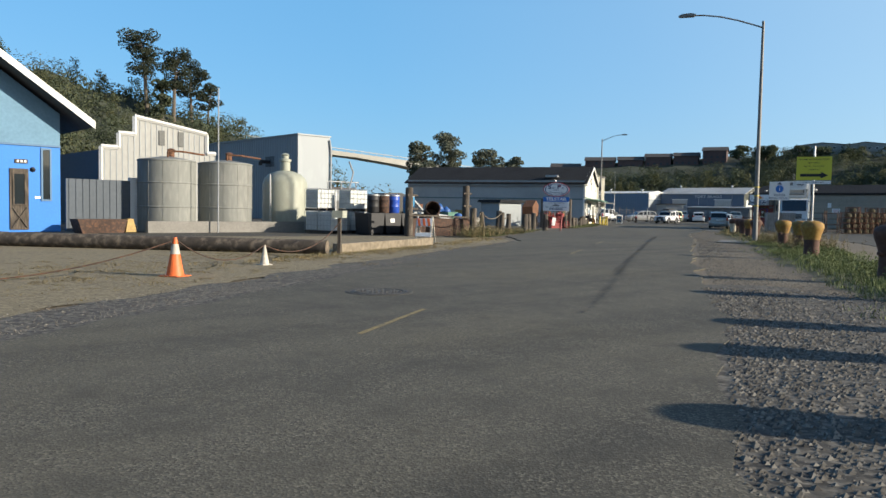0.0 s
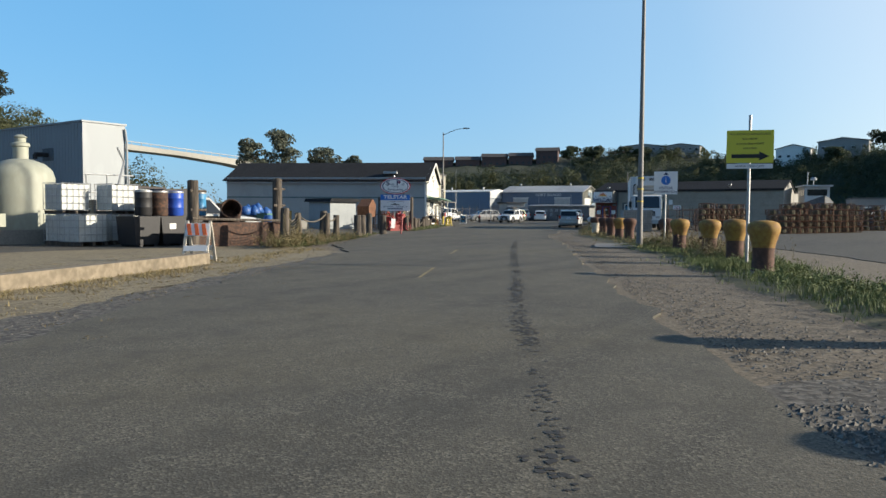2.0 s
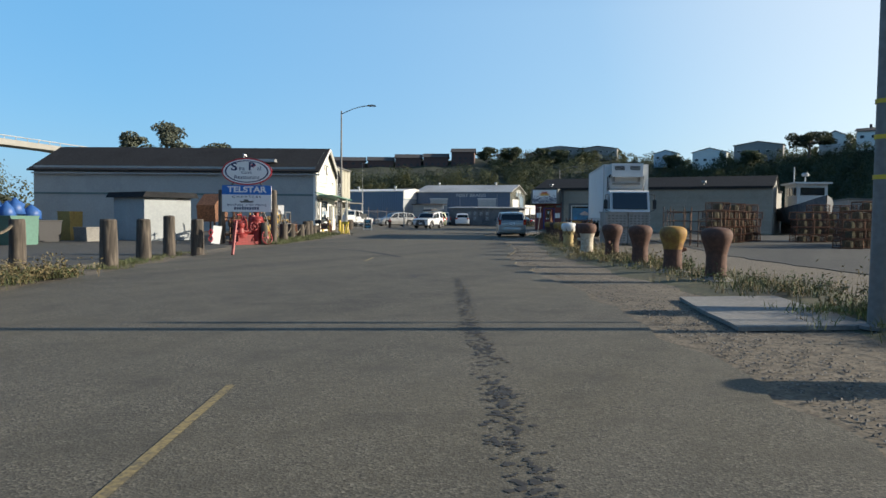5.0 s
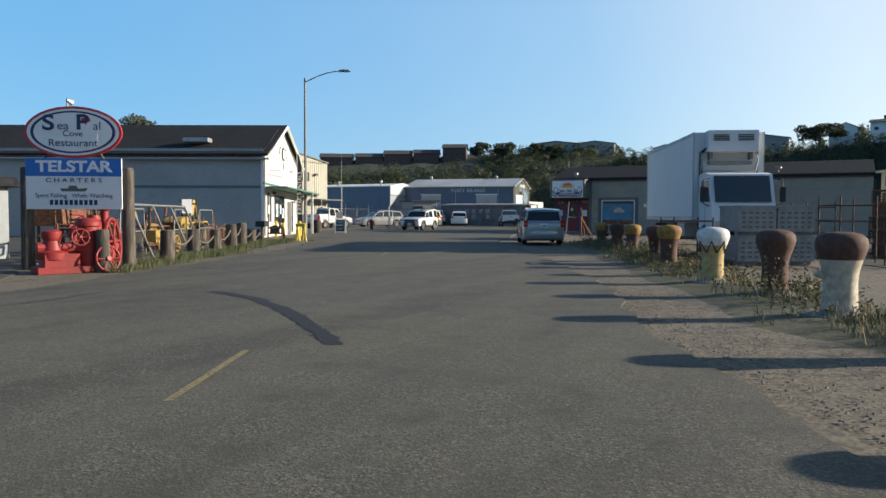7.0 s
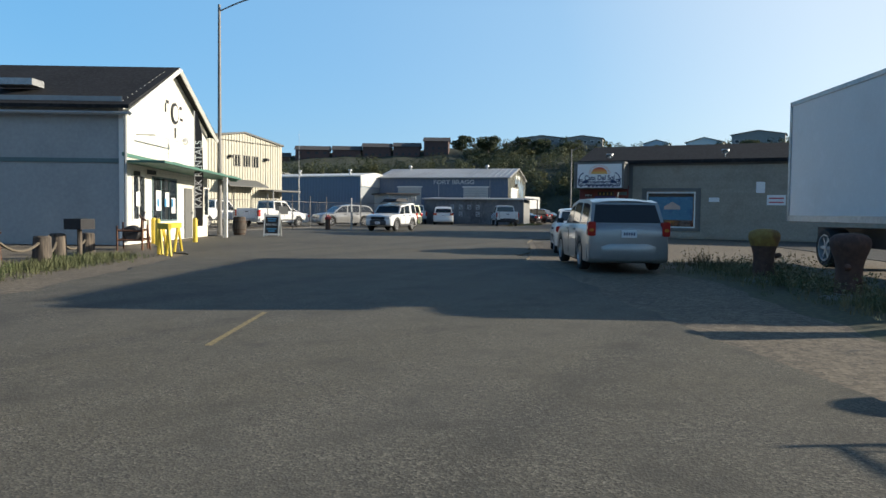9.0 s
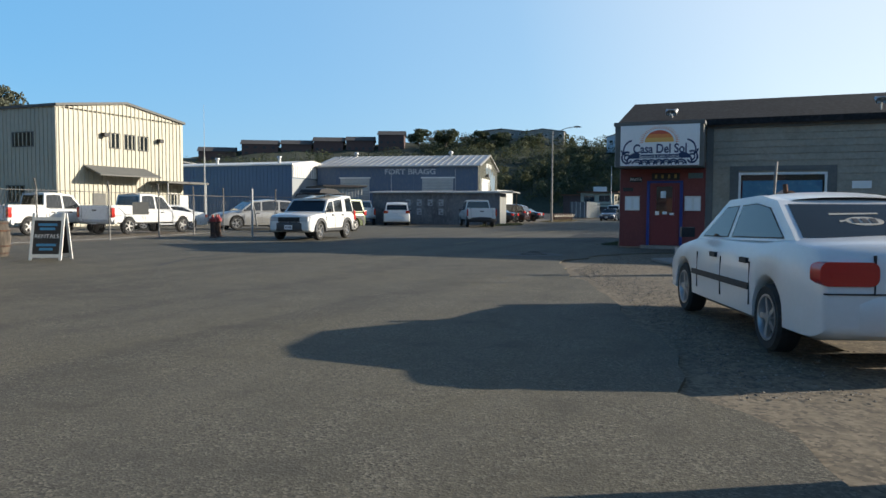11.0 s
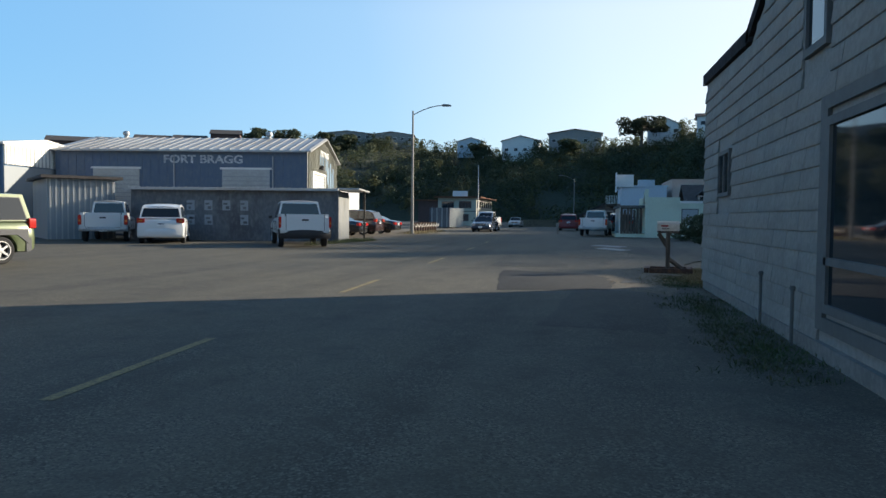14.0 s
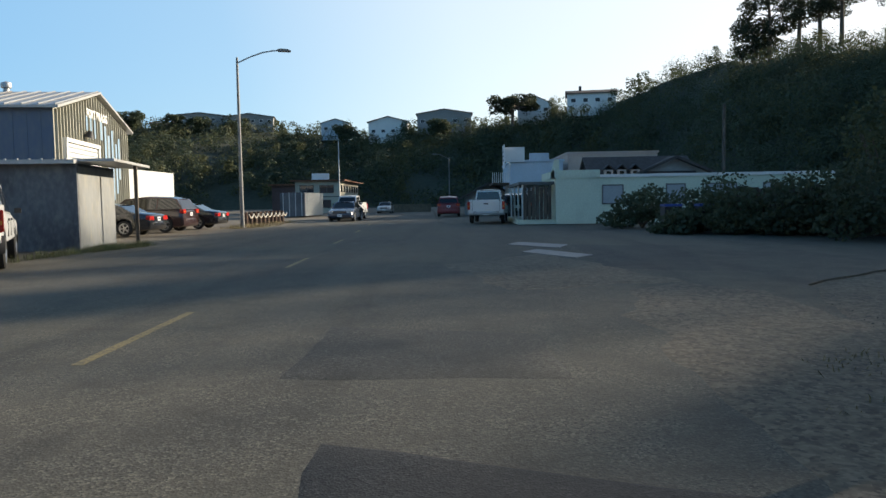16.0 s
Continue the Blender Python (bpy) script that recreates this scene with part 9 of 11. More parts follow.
# yellow compressor and old gear behind the posts
for x, y, rz, lab in ((55.8, 43.2, 25, "worn yellow engine on small wheels"),):
    t = thing("old_engine", x, y, -0.02, rz, lab, "machine", "old machines")
    bm = B()
    box(bm, -0.75, -0.36, 0.35, 0.6, 0.36, 0.75)
    part("hood", bm, MACHINEYELLOW, t, bevel=0.06)
    bm = B()
    box(bm, -1.1, -0.3, 0.25, 1.2, 0.3, 0.38)
    rod(bm, (0.9, 0, 0.4), (1.9, 0, 0.3), 0.05)
    part("frame", bm, RUST, t)
    bm = B()
    for k in range(7):
        box(bm, 0.9, -0.32, 0.4 + k * 0.06, 0.93, 0.32, 0.43 + k * 0.06)
    part("radiator", bm, RUST, t)
    for xx in (-0.6, 0.6):
        for s in (-0.5, 0.5):
            spoked(t, pose(xx, s, 0.28, 90, 0, 0), 0.27, 8, MACHINEYELLOW, "wheel")
    bm = B()
    tube(bm, [(-0.5, 0.1, 0.8), (-0.4, 0.1, 1.3), (0.1, 0.1, 1.5), (0.45, 0.1, 1.2)], 0.045, 6)
    part("arm", bm, RUST, t)
    bm = B()
    tube(bm, [(-0.85, -0.2, 0.8), (-0.85, -0.2, 1.55), (-0.6, -0.2, 1.6)], 0.035, 6)
    part("exhaust", bm, BLACK, t)
for x, y, rz in ((53.9, 42.0, 33), (57.3, 43.5, 33), (59.9, 45.0, 33)):
    t = thing("fence_panel", x, y, -0.02, rz, "loose chain-link panel on a steel pipe frame", "fence", "loose fence panels")
    bm = B()
    tube(bm, [(-1.3, 0, 0), (-1.1, 0, 1.45), (1.1, 0, 1.45), (1.3, 0, 0)], 0.028, 6)
    rod(bm, (-1.2, 0, 0.75), (1.2, 0, 0.75), 0.022)
    part("pipe_frame", bm, LAMPGREY, t)
    bm = B()
    for k in range(26):
        u = -1.2 + k * 0.1
        rod(bm, (max(-1.15, min(1.15, u - 0.36)), 0.0, 0.0), (max(-1.15, min(1.15, u + 0.36)), 0.0, 0.74), 0.004, 0.004, 3)
        rod(bm, (max(-1.15, min(1.15, u + 0.36)), 0.0, 0.0), (max(-1.15, min(1.15, u - 0.36)), 0.0, 0.74), 0.004, 0.004, 3)
    ob = part("wire_mesh", bm, LAMPGREY, t)
    ob["kind"] = "stuff"

# small backhoe tractor parked behind the posts, nose along its own -x
bh = thing("backhoe", 59.2, 45.5, -0.02, 32, "small worn yellow backhoe tractor with a folded boom", "tractor", "old machines")
bm = B()
prism(bm, [(-1.5, 0.62), (-0.35, 0.62), (-0.35, 1.12), (-0.6, 1.2), (-1.35, 1.14), (-1.5, 1.0)], 0.62, Matrix.Translation((0, -0.31, 0)))
part("hood", bm, MACHINEYELLOW, bh, "faded yellow engine hood", bevel=0.04)
bm = B()
box(bm, -1.35, -0.26, 0.42, 1.0, 0.26, 0.62)
part("chassis", bm, RUSTDARK, bh, bevel=0.02)
bm = B()
for k in range(6):
    box(bm, -1.53, -0.24, 0.66 + k * 0.06, -1.5, 0.24, 0.69 + k * 0.06)
part("radiator", bm, BLACK, bh)
bm = B()
prism(bm, [(0.1, 0.72), (0.55, 0.72), (0.62, 1.18), (0.54, 1.2), (0.46, 0.84), (0.1, 0.82)], 0.46, Matrix.Translation((0, -0.23, 0)))
part("seat", bm, BLACK, bh, bevel=0.03)
bm = B()
rod(bm, (-0.3, 0, 1.05), (-0.05, 0, 1.3), 0.02)
lathe(bm, [(0.19, -0.012), (0.205, 0), (0.19, 0.012), (0.175, 0)], 18, pose(-0.03, 0, 1.32, 0, 38, 0), cap=False)
part("steering_wheel", bm, BLACK, bh)
for xx, r_, w_, sp in ((0.55, 0.46, 0.3, 0.58), (-1.1, 0.3, 0.2, 0.48)):
    for q_ in (-1, 1):
        bm = B()
        lathe(bm, [(r_ * 0.55, -w_ / 2), (r_ * 0.92, -w_ / 2), (r_, -w_ * 0.3), (r_, w_ * 0.3), (r_ * 0.92, w_ / 2), (r_ * 0.55, w_ / 2)], 20, pose(xx, q_ * sp, r_, 90, 0, 0), cap=False)
        ty = part("tyre", bm, RUBBER, bh)
        bm = B()
        lathe(bm, [(r_ * 0.58, -w_ * 0.4), (r_ * 0.3, -w_ * 0.12), (r_ * 0.14, -w_ * 0.2), (r_ * 0.14, w_ * 0.2), (r_ * 0.3, w_ * 0.12), (r_ * 0.58, w_ * 0.4)], 16, pose(xx, q_ * sp, r_, 90, 0, 0))
        part("rim", bm, MACHINEYELLOW, ty)
for q_ in (-1, 1):
    bm = B()
    prism(bm, [(0.0, 0.95), (0.25, 1.02), (0.85, 1.02), (1.05, 0.85), (1.0, 0.82), (0.82, 0.96), (0.28, 0.96), (0.03, 0.9)], 0.3, Matrix.Translation((0, q_ * 0.58 - 0.15, 0)))
    part("mudguard", bm, MACHINEYELLOW, bh)
    bm = B()
    tube(bm, [(-0.1, q_ * 0.42, 0.95), (-1.3, q_ * 0.42, 0.9), (-1.95, q_ * 0.42, 0.35)], 0.055, 4)
    part("loader_arm", bm, MACHINEYELLOW, bh)
bm = B()
prism(bm, [(-1.9, 0.12), (-2.35, 0.1), (-2.2, 0.18), (-2.0, 0.22), (-1.95, 0.6), (-1.88, 0.6)], 1.2, Matrix.Translation((0, -0.6, 0)))
part("loader_bucket", bm, RUST, bh)
bm = B()
tube(bm, [(0.95, 0, 0.6), (1.25, 0, 1.3), (1.55, 0, 1.85)], 0.085, 4)
tube(bm, [(1.55, 0, 1.85), (1.95, 0, 1.6), (2.2, 0, 0.95)], 0.07, 4)
part("boom", bm, MACHINEYELLOW, bh, "folded yellow boom")
bm = B()
rod(bm, (1.1, 0.1, 0.9), (1.5, 0.1, 1.6), 0.035)
rod(bm, (1.35, 0.1, 1.75), (1.95, 0.1, 1.65), 0.03)
part("hydraulic_ram", bm, GALV, bh)
bm = B()
prism(bm, [(2.2, 0.95), (2.42, 0.75), (2.3, 0.5), (2.05, 0.48), (2.2, 0.62), (2.12, 0.85)], 0.3, Matrix.Translation((0, -0.15, 0)))
part("bucket", bm, RUST, bh)
bm = B()
for q_ in (-0.3, 0.3):
    tube(bm, [(0.95, q_, 0.9), (0.98, q_, 1.75), (0.7, q_, 1.85)], 0.03, 6)
rod(bm, (0.98, -0.3, 1.7), (0.98, 0.3, 1.7), 0.03)
part("roll_bar", bm, BLACK, bh)


def junk(x, y, rz, w, h, tint, lab):
    """Rusty machinery: a frame, a drum, boxes, pipes and spoked wheels."""
    t = thing("scrap_machine", x, y, -0.02, rz, lab, "machine", "old machines")
    bm = B()
    for a in (-w / 2, w / 2):
        for b in (-0.35, 0.35):
            rod(bm, (a, b, 0), (a + rnd(-0.15, 0.15), b, h * rnd(0.7, 1.0)), 0.03, 0.03, 5)
    for z in (0.3, h * 0.65):
        tube(bm, [(-w / 2, -0.35, z), (w / 2, -0.35, z), (w / 2, 0.35, z), (-w / 2, 0.35, z), (-w / 2, -0.35, z)], 0.03, 4)
    part("frame", bm, RUST, t)
    bm = B()
    lathe(bm, [(0.2, 0), (0.24, 0.05), (0.24, w * 0.5), (0.2, w * 0.55)], 12, pose(-w * 0.3, 0, h * 0.55, 0, 90, 0))
    part("drum", bm, tint, t)
    bm = B()
    cbox(bm, w * 0.2, 0, 0.3, w * 0.35, 0.5, h * 0.4)
    part("gearbox", bm, RUSTDARK, t, bevel=0.04)
    for _ in range(3):
        bm = B()
        a = Vector((rnd(-w / 2, w / 2), rnd(-0.3, 0.3), rnd(0.3, 0.8) * h))
        tube(bm, [a, a + Vector((rnd(-0.3, 0.3), 0, rnd(0.2, 0.5))), a + Vector((rnd(-0.8, 0.8), rnd(-0.2, 0.2), rnd(0.2, 0.6)))], rnd(0.02, 0.05), 6)
        part("pipe", bm, random.choice((RUST, BLACK, tint)), t)
    spoked(t, pose(rnd(-w / 3, w / 3), -0.45, 0.32, 84, 0, 8), 0.32, 8, random.choice((RUST, MACHINEYELLOW, PUMPRED)), "wheel")


for x, y, rz, w, h, tint, lab in ((51.6, 41.3, 30, 1.4, 1.5, RUST, "rusty winch frame with a cable drum"), (53.2, 42.6, 10, 1.6, 1.7, PUMPRED, "rust-red deck winch in a steel frame"), (54.6, 43.9, 40, 1.3, 1.2, RUSTDARK, "dark rusty engine block on a frame"), (56.9, 44.7, 25, 1.7, 1.3, MACHINEYELLOW, "yellow and rust hauling gear"), (58.2, 45.2, 35, 1.4, 1.5, RUST, "rusty line hauler with bent pipes"), (61.0, 46.4, 28, 1.4, 1.3, MACHINEYELLOW, "worn yellow winch with loose pipes"), (62.6, 47.2, 20, 1.2, 1.0, RUSTDARK, "small dark rusty winch"), (68.6, 48.9, 40, 1.1, 0.9, BLACK, "heap of black rope blocks and gear"), (50.9, 40.3, 35, 1.2, 1.4, PUMPRED, "red ship's winch with gear wheels")):
    junk(x, y, rz, w, h, tint, lab)
t = thing("hopper", 53.4, 44.6, -0.02, 20, "tall rusty hopper with a peaked tan top", "machine")
bm = B()
prism(bm, [(-0.7, 0.9), (0.7, 0.9), (0.8, 1.9), (0.1, 2.35), (-0.8, 1.75)], 1.0, Matrix.Translation((0, -0.5, 0)))
part("bin", bm, RUST, t, bevel=0.03)
for a in (-0.6, 0.6):
    for b in (-0.4, 0.4):
        bm = B()
        rod(bm, (a, b, 0), (a, b, 0.95), 0.05, 0.05, 5)
        part("leg", bm, RUSTDARK, t)
t = thing("pipe_rail", 52.2, 40.1, -0.02, 33, "long pale steel pipe rail on splayed legs", "rail")
bm = B()
rod(bm, (0, 0, 1.55), (6.2, 0, 1.55), 0.035)
part("top_rail", bm, LAMPGREY, t)
for x in (0.1, 2.2, 4.2, 6.1):
    bm = B()
    rod(bm, (x, 0, 1.55), (x + 0.5, -0.5, 0), 0.03)
    part("leg", bm, LAMPGREY, t)
t = thing("placard", 57.4, 43.4, 0, 0, "small white placard wired to a rail", "sign")
board(t, facing(0, 0, 0, -0.6, -0.8), -0.17, 1.3, 0.34, 0.5, SIGNWHITE, "board", 0.01)
bm = B()
rod(bm, (0, 0.04, 0), (0, 0.04, 1.5), 0.02)
part("stake", bm, OLDWOOD, t)
t = thing("grill", 64.9, 46.5, -0.02, 20, "black charcoal grill box on a post", "grill")
bm = B()
box(bm, -0.3, -0.22, 0.72, 0.3, 0.22, 0.98)
part("box", bm, BLACK, t, bevel=0.02)
bm = B()
rod(bm, (0, 0, 0), (0, 0, 0.72), 0.06)
part("post", bm, OLDWOOD, t)
for x, y, rz in ((67.1, 46.0, 60), (67.9, 46.6, 20)):
    t = thing("sawhorse", x, y, -0.02, rz, "yellow steel sawhorse barrier", "barrier", "yellow barriers")
    for s in (-0.45, 0.45):
        for e in (-0.25, 0.25):
            bm = B()
            rod(bm, (s + e, 0, 0), (s, 0, 0.8), 0.04, 0.04, 5)
            part("leg", bm, SAFETYYELLOW, t)
    bm = B()
    box(bm, -0.6, -0.04, 0.7, 0.6, 0.04, 0.85)
    part("rail", bm, SAFETYYELLOW, t, bevel=0.01)
for x, y in ((71.9, 51.6), (73.2, 50.9), (70.6, 50.0)):
    bm = B()
    lathe(bm, [(0.09, 0), (0.09, 0.85), (0.06, 0.92), (0.01, 0.93)], 12)
    solo("safety_post", bm, SAFETYYELLOW, "yellow steel guard post", "bollard", "yellow guard posts", at=pose(x, y, -0.03))
fl = thing("feather_flag", 74.2, 51.9, -0.03, 0, "tall black and white feather banner on a pole", "flag")
bm = B()
rod(bm, (0, 0, 0), (0, 0, 5.05), 0.02)
part("pole", bm, GALV, fl)
m = facing(0, 0, 0, -0.75, -0.66)
bm = B()
prism(bm, [(0.02, 0.6), (0.3, 0.6), (0.32, 2.6), (0.28, 4.2), (0.12, 4.9), (0.02, 5.0)], 0.006, m)
part("banner", bm, SIGNBLACK, fl)
letters("KAYAK RENTALS", 0.36, SIGNWHITE, fl, m @ pose(0.16, 0.012, 2.6, 0, -90, 0), "lettering", 0.95, 0.002)
ab = thing("sandwich_board", 80.05, 52.85, -0.0, 28, "white-framed black sandwich board for rentals", "sign")
for s in (-1, 1):
    m = pose(0, 0, 0) @ facing(s * 0.33, 0, 0, s, 0) @ pose(0, 0, 0, 14, 0, 0)
    bm = B()
    for a in ((-0.36, 0, -0.3, 1.12), (0.3, 0, 0.36, 1.12), (-0.3, 0.06, 0.3, 0.14), (-0.3, 0.94, 0.3, 1.02)):
        box(bm, a[0], -0.02, a[1], a[2], 0.02, a[3], m)
    f = part("frame", bm, WHITEPAINT, ab)
    bm = B()
    box(bm, -0.3, -0.01, 0.14, 0.3, 0.012, 0.94, m)
    bd = part("board", bm, SIGNBLACK, f)
    if s < 0:
        letters("RENTALS", 0.135, SIGNWHITE, bd, m @ Matrix.Translation((0, 0.016, 0.56)), "lettering", 1.0, 0.002)
        for z, w in ((0.84, 0.42), (0.74, 0.34), (0.36, 0.44), (0.26, 0.3)):
            board(bd, m, -w / 2, z - 0.03, w, 0.06, CYANPLASTIC, "text_bar", 0.004, y0=0.013)
ba = thing("barrel", 80.25, 55.0, 0, 0, "old oak barrel standing by the lamp post", "barrel")
bm = B()
lathe(bm, [(0.26, 0), (0.31, 0.25), (0.33, 0.44), (0.31, 0.64), (0.26, 0.88), (0.24, 0.88), (0.24, 0.84)], 20)
part("barrel_body", bm, OLDWOOD, ba)
for z in (0.06, 0.24, 0.62, 0.8):
    bm = B()
    rr = 0.335 if 0.2 < z < 0.7 else 0.292
    lathe(bm, [(rr - 0.005, z), (rr, z + 0.04)], 20, cap=False)
    part("hoop", bm, RUSTDARK, ba)

# chain-link fence
fen = thing("chain_link_fence", 88, 60, 0, 0, "chain-link fence with barbed arms round the lot", "fence")
FP = [(79.0, 59.6), (82.2, 59.8), (85.4, 60.0), (88.55, 60.1), (91.6, 60.6), (94.6, 61.4), (97.4, 62.0), (99.5, 60.4), (100.6, 58.0)]
for x, y in FP:
    bm = B()
    tube(bm, [(x - 88, y - 60, -0.03), (x - 88, y - 60, 1.85), (x - 88 - 0.2, y - 60 - 0.15, 2.2)], 0.03, 6)
    part("post", bm, LAMPGREY, fen)
bm = B()
for (ax, ay), (bx, by) in zip(FP, FP[1:]):
    a, b = Vector((ax - 88, ay - 60, 0)), Vector((bx - 88, by - 60, 0))
    for z in (0.05, 1.8):
        rod(bm, a + Vector((0, 0, z)), b + Vector((0, 0, z)), 0.014, 0.014, 4)
    n = int((b - a).length / 0.16)
    for k in range(n):
        p = a.lerp(b, k / n)
        q = a.lerp(b, min(1, (k + 6) / n))
        q2 = a.lerp(b, max(0, (k - 6) / n))
        rod(bm, p + Vector((0, 0, 0.05)), q + Vector((0, 0, 1.8)), 0.0022, 0.0022, 3)
        rod(bm, p + Vector((0, 0, 0.05)), q2 + Vector((0, 0, 1.8)), 0.0022, 0.0022, 3)
ob = part("wire_mesh", bm, LAMPGREY, fen)
ob["kind"] = "stuff"
board(fen, facing(90.3 - 88, 60.3 - 60, 0, -0.6, -0.8), -0.3, 0.95, 0.6, 0.5, TRIMGREY, "fence_sign", 0.02)
gp = thing("gate_post", 93.5, 57.3, 0, 0, "galvanised gate post with a brace", "post")
bm = B()
rod(bm, (0, 0, 0), (0, 0, 2.05), 0.045)
rod(bm, (0, 0, 1.7), (1.0, 0.5, 0.4), 0.03)
part("post", bm, GALV, gp)
for x, y in ((92.2, 58.3), (92.8, 58.6), (93.4, 59.0)):
    t = thing("standpipe", x, y, 0, rnd(0, 90), "short red standpipe with a black cap", "hydrant", "standpipes")
    bm = B()
    lathe(bm, [(0.16, 0), (0.16, 0.04), (0.1, 0.06), (0.1, 0.6), (0.15, 0.62), (0.15, 0.66)], 12)
    part("pipe", bm, RUSTDARK, t)
    bm = B()
    lathe(bm, [(0.14, 0.66), (0.14, 0.78), (0.06, 0.84), (0.03, 0.95)], 12)
    part("cap", bm, PUMPRED, t)
bm = B()
rod(bm, (0, 0, 0), (0, 0, 5.0), 0.06, 0.045)
rod(bm, (0, 0, 5.0), (0, 0, 8.7), 0.02, 0.01)
solo("mast", bm, GALV, "slim steel radio mast by the blue shed", "mast", at=pose(110.8, 74.6, 0))

# concrete slab sunk in the verge
bm = B()
slab(bm, ragged([(102.9, 43.2), (103.0, 42.94), (102.5, 42.84), (102.35, 43.26)], 0.12, 0.02, 41), -0.02, 0.014)
solo("concrete_slab", bm, CONCRETEDARK, "pale concrete cover slab sunk in the dirt verge", "slab")

# mailbox on its post
mbx = thing("mailbox", 105.7, 42.05, 0, -6, "white metal mailbox on a braced wooden post", "mailbox")
bm = B()
seg = 10
prof = [(-0.1, 0.98), (0.1, 0.98)] + [(0.1 * math.cos(math.pi * k / seg), 1.1 + 0.1 * math.sin(math.pi * k / seg)) for k in range(seg + 1)]
prism(bm, prof, 0.5, Matrix.Translation((0, -0.25, 0)))
part("box", bm, CONEWHITE, mbx, bevel=0.006)
bm = B()
box(bm, -0.106, 0.0, 1.075, -0.1, 0.16, 1.115)
part("flag", bm, PUMPRED, mbx, "faded red flag plate")
for k in range(5):
    bm = B()
    box(bm, -0.104, -0.02 + k * 0.034, 1.015, -0.1, 0.002 + k * 0.034, 1.05)
    part("number_bar", bm, BLACK, mbx)
bm = B()
cbox(bm, 0, 0, 0, 0.1, 0.1, 0.96)
cbox(bm, 0, 0, 0.93, 0.2, 0.5, 0.05)
part("post", bm, OLDWOOD, mbx, bevel=0.006)
for a, b in (((0, -0.02, 0.32), (0, -0.42, 0.02)), ((0, 0.02, 0.62), (0, 0.22, 0.92))):
    bm = B()
    rod(bm, a, b, 0.05, 0.05, 4)
    part("brace", bm, OLDWOOD, mbx)
bm = B()
for s in (-0.35, 0.35):
    box(bm, s - 0.05, -0.55, 0, s + 0.05, 0.4, 0.12)
    box(bm, -0.35, s * 1.35 - 0.05, 0.0, 0.35, s * 1.35 + 0.05, 0.12)
part("ground_frame", bm, RUSTDARK, mbx)

# ==== yards, trees, far things ====
# tanks and plant behind the log
tw = thing("containment_wall", 14.0, 33.6, -0.03, 0, "low dark concrete wall in front of the tanks", "wall")
bm = B()
box(bm, 0, 0, 0, 10.5, 0.25, 0.55)
part("wall", bm, CONCRETE, tw)
for x, lab in ((15.7, "round weathered grey storage tank"), (18.75, "round storage tank clad in weathered boards")):
    t = thing("storage_tank", x, 35.6, 0, 0, lab, "tank", "storage tanks")
    bm = B()
    lathe(bm, [(1.34, 0), (1.34, 3.4), (1.3, 3.46), (0.3, 3.62), (0.01, 3.64)], 36)
    part("shell", bm, TANKSTEEL, t, sharp=25)
    for z in (1.15, 2.3, 3.36):
        bm = B()
        lathe(bm, [(1.345, z), (1.365, z + 0.02), (1.365, z + 0.06), (1.345, z + 0.08)], 36, cap=False)
        part("hoop", bm, TANKSTEEL, t)
    for k in range(12):
        a = 2 * math.pi * k / 12
        bm = B()
        box(bm, -0.012, 1.335, 0, 0.012, 1.35, 3.4, pose(0, 0, 0, 0, 0, math.degrees(a)))
        part("sheet_seam", bm, TANKSTEEL, t)
    bm = B()
    tube(bm, [(-0.2, -0.6, 3.5), (-0.2, -0.6, 3.85), (0.4, -0.9, 3.85), (1.5, -0.9, 3.75)], 0.05, 6)
    lathe(bm, [(0.16, 3.55), (0.16, 3.95), (0.22, 3.98), (0.1, 4.05)], 10, Matrix.Translation((0.3, 0.2, 0)))
    part("pipe", bm, RUST, t)
t = thing("dome_tank", 22.5, 36.0, 0, 0, "pale green domed tank with a vent stack", "tank", "storage tanks")
bm = B()
lathe(bm, [(1.22, 0.1), (1.22, 2.55), (1.12, 2.85), (0.85, 3.1), (0.45, 3.25), (0.28, 3.28)], 32)
part("shell", bm, TANKBEIGE, t)
bm = B()
lathe(bm, [(0.28, 3.22), (0.28, 3.75), (0.34, 3.78), (0.34, 3.9), (0.2, 3.95), (0.2, 4.1), (0.26, 4.15), (0.1, 4.25)], 14)
part("vent_stack", bm, TANKBEIGE, t)
bm = B()
tube(bm, [(-1.4, -0.9, 0), (-1.5, -1.0, 3.0)], 0.05)
tube(bm, [(1.4, -1.2, 0.4), (3.2, -1.9, 1.3)], 0.06)
part("pipe", bm, GALV, t)
t = thing("pipe_rack", 24.4, 34.6, 0, 0, "tangle of steel pipes and railings beside the tanks", "pipework")
bm = B()
for x in (0, 0.9, 1.9):
    rod(bm, (x, 0, 0), (x, 0, 2.75), 0.035)
for z in (1.3, 2.0, 2.75):
    rod(bm, (-0.1, 0, z), (2.1, 0, z), 0.03)
part("railing", bm, GALV, t)
bm = B()
tube(bm, [(0.3, -0.3, 0), (0.3, -0.3, 2.2), (1.2, -0.3, 2.3), (1.5, -0.3, 3.3), (1.2, -0.3, 3.9)], 0.045, 6)
part("hose", bm, GALV, t)
bm = B()
box(bm, 0.2, -0.2, 1.0, 0.9, 0.4, 1.7)
part("motor", bm, TRIMGREY, t, bevel=0.05)
bm = B()
rod(bm, (0, 0, 0), (0, 0, 6.9), 0.035, 0.03)
solo("mast", bm, GALV, "thin steel pole standing before the tanks", "pole", at=pose(17.2, 33.2, -0.03))
t = thing("scrap_bin", 12.2, 34.0, -0.03, 5, "rusty steel trough of scrap", "bin")
bm = B()
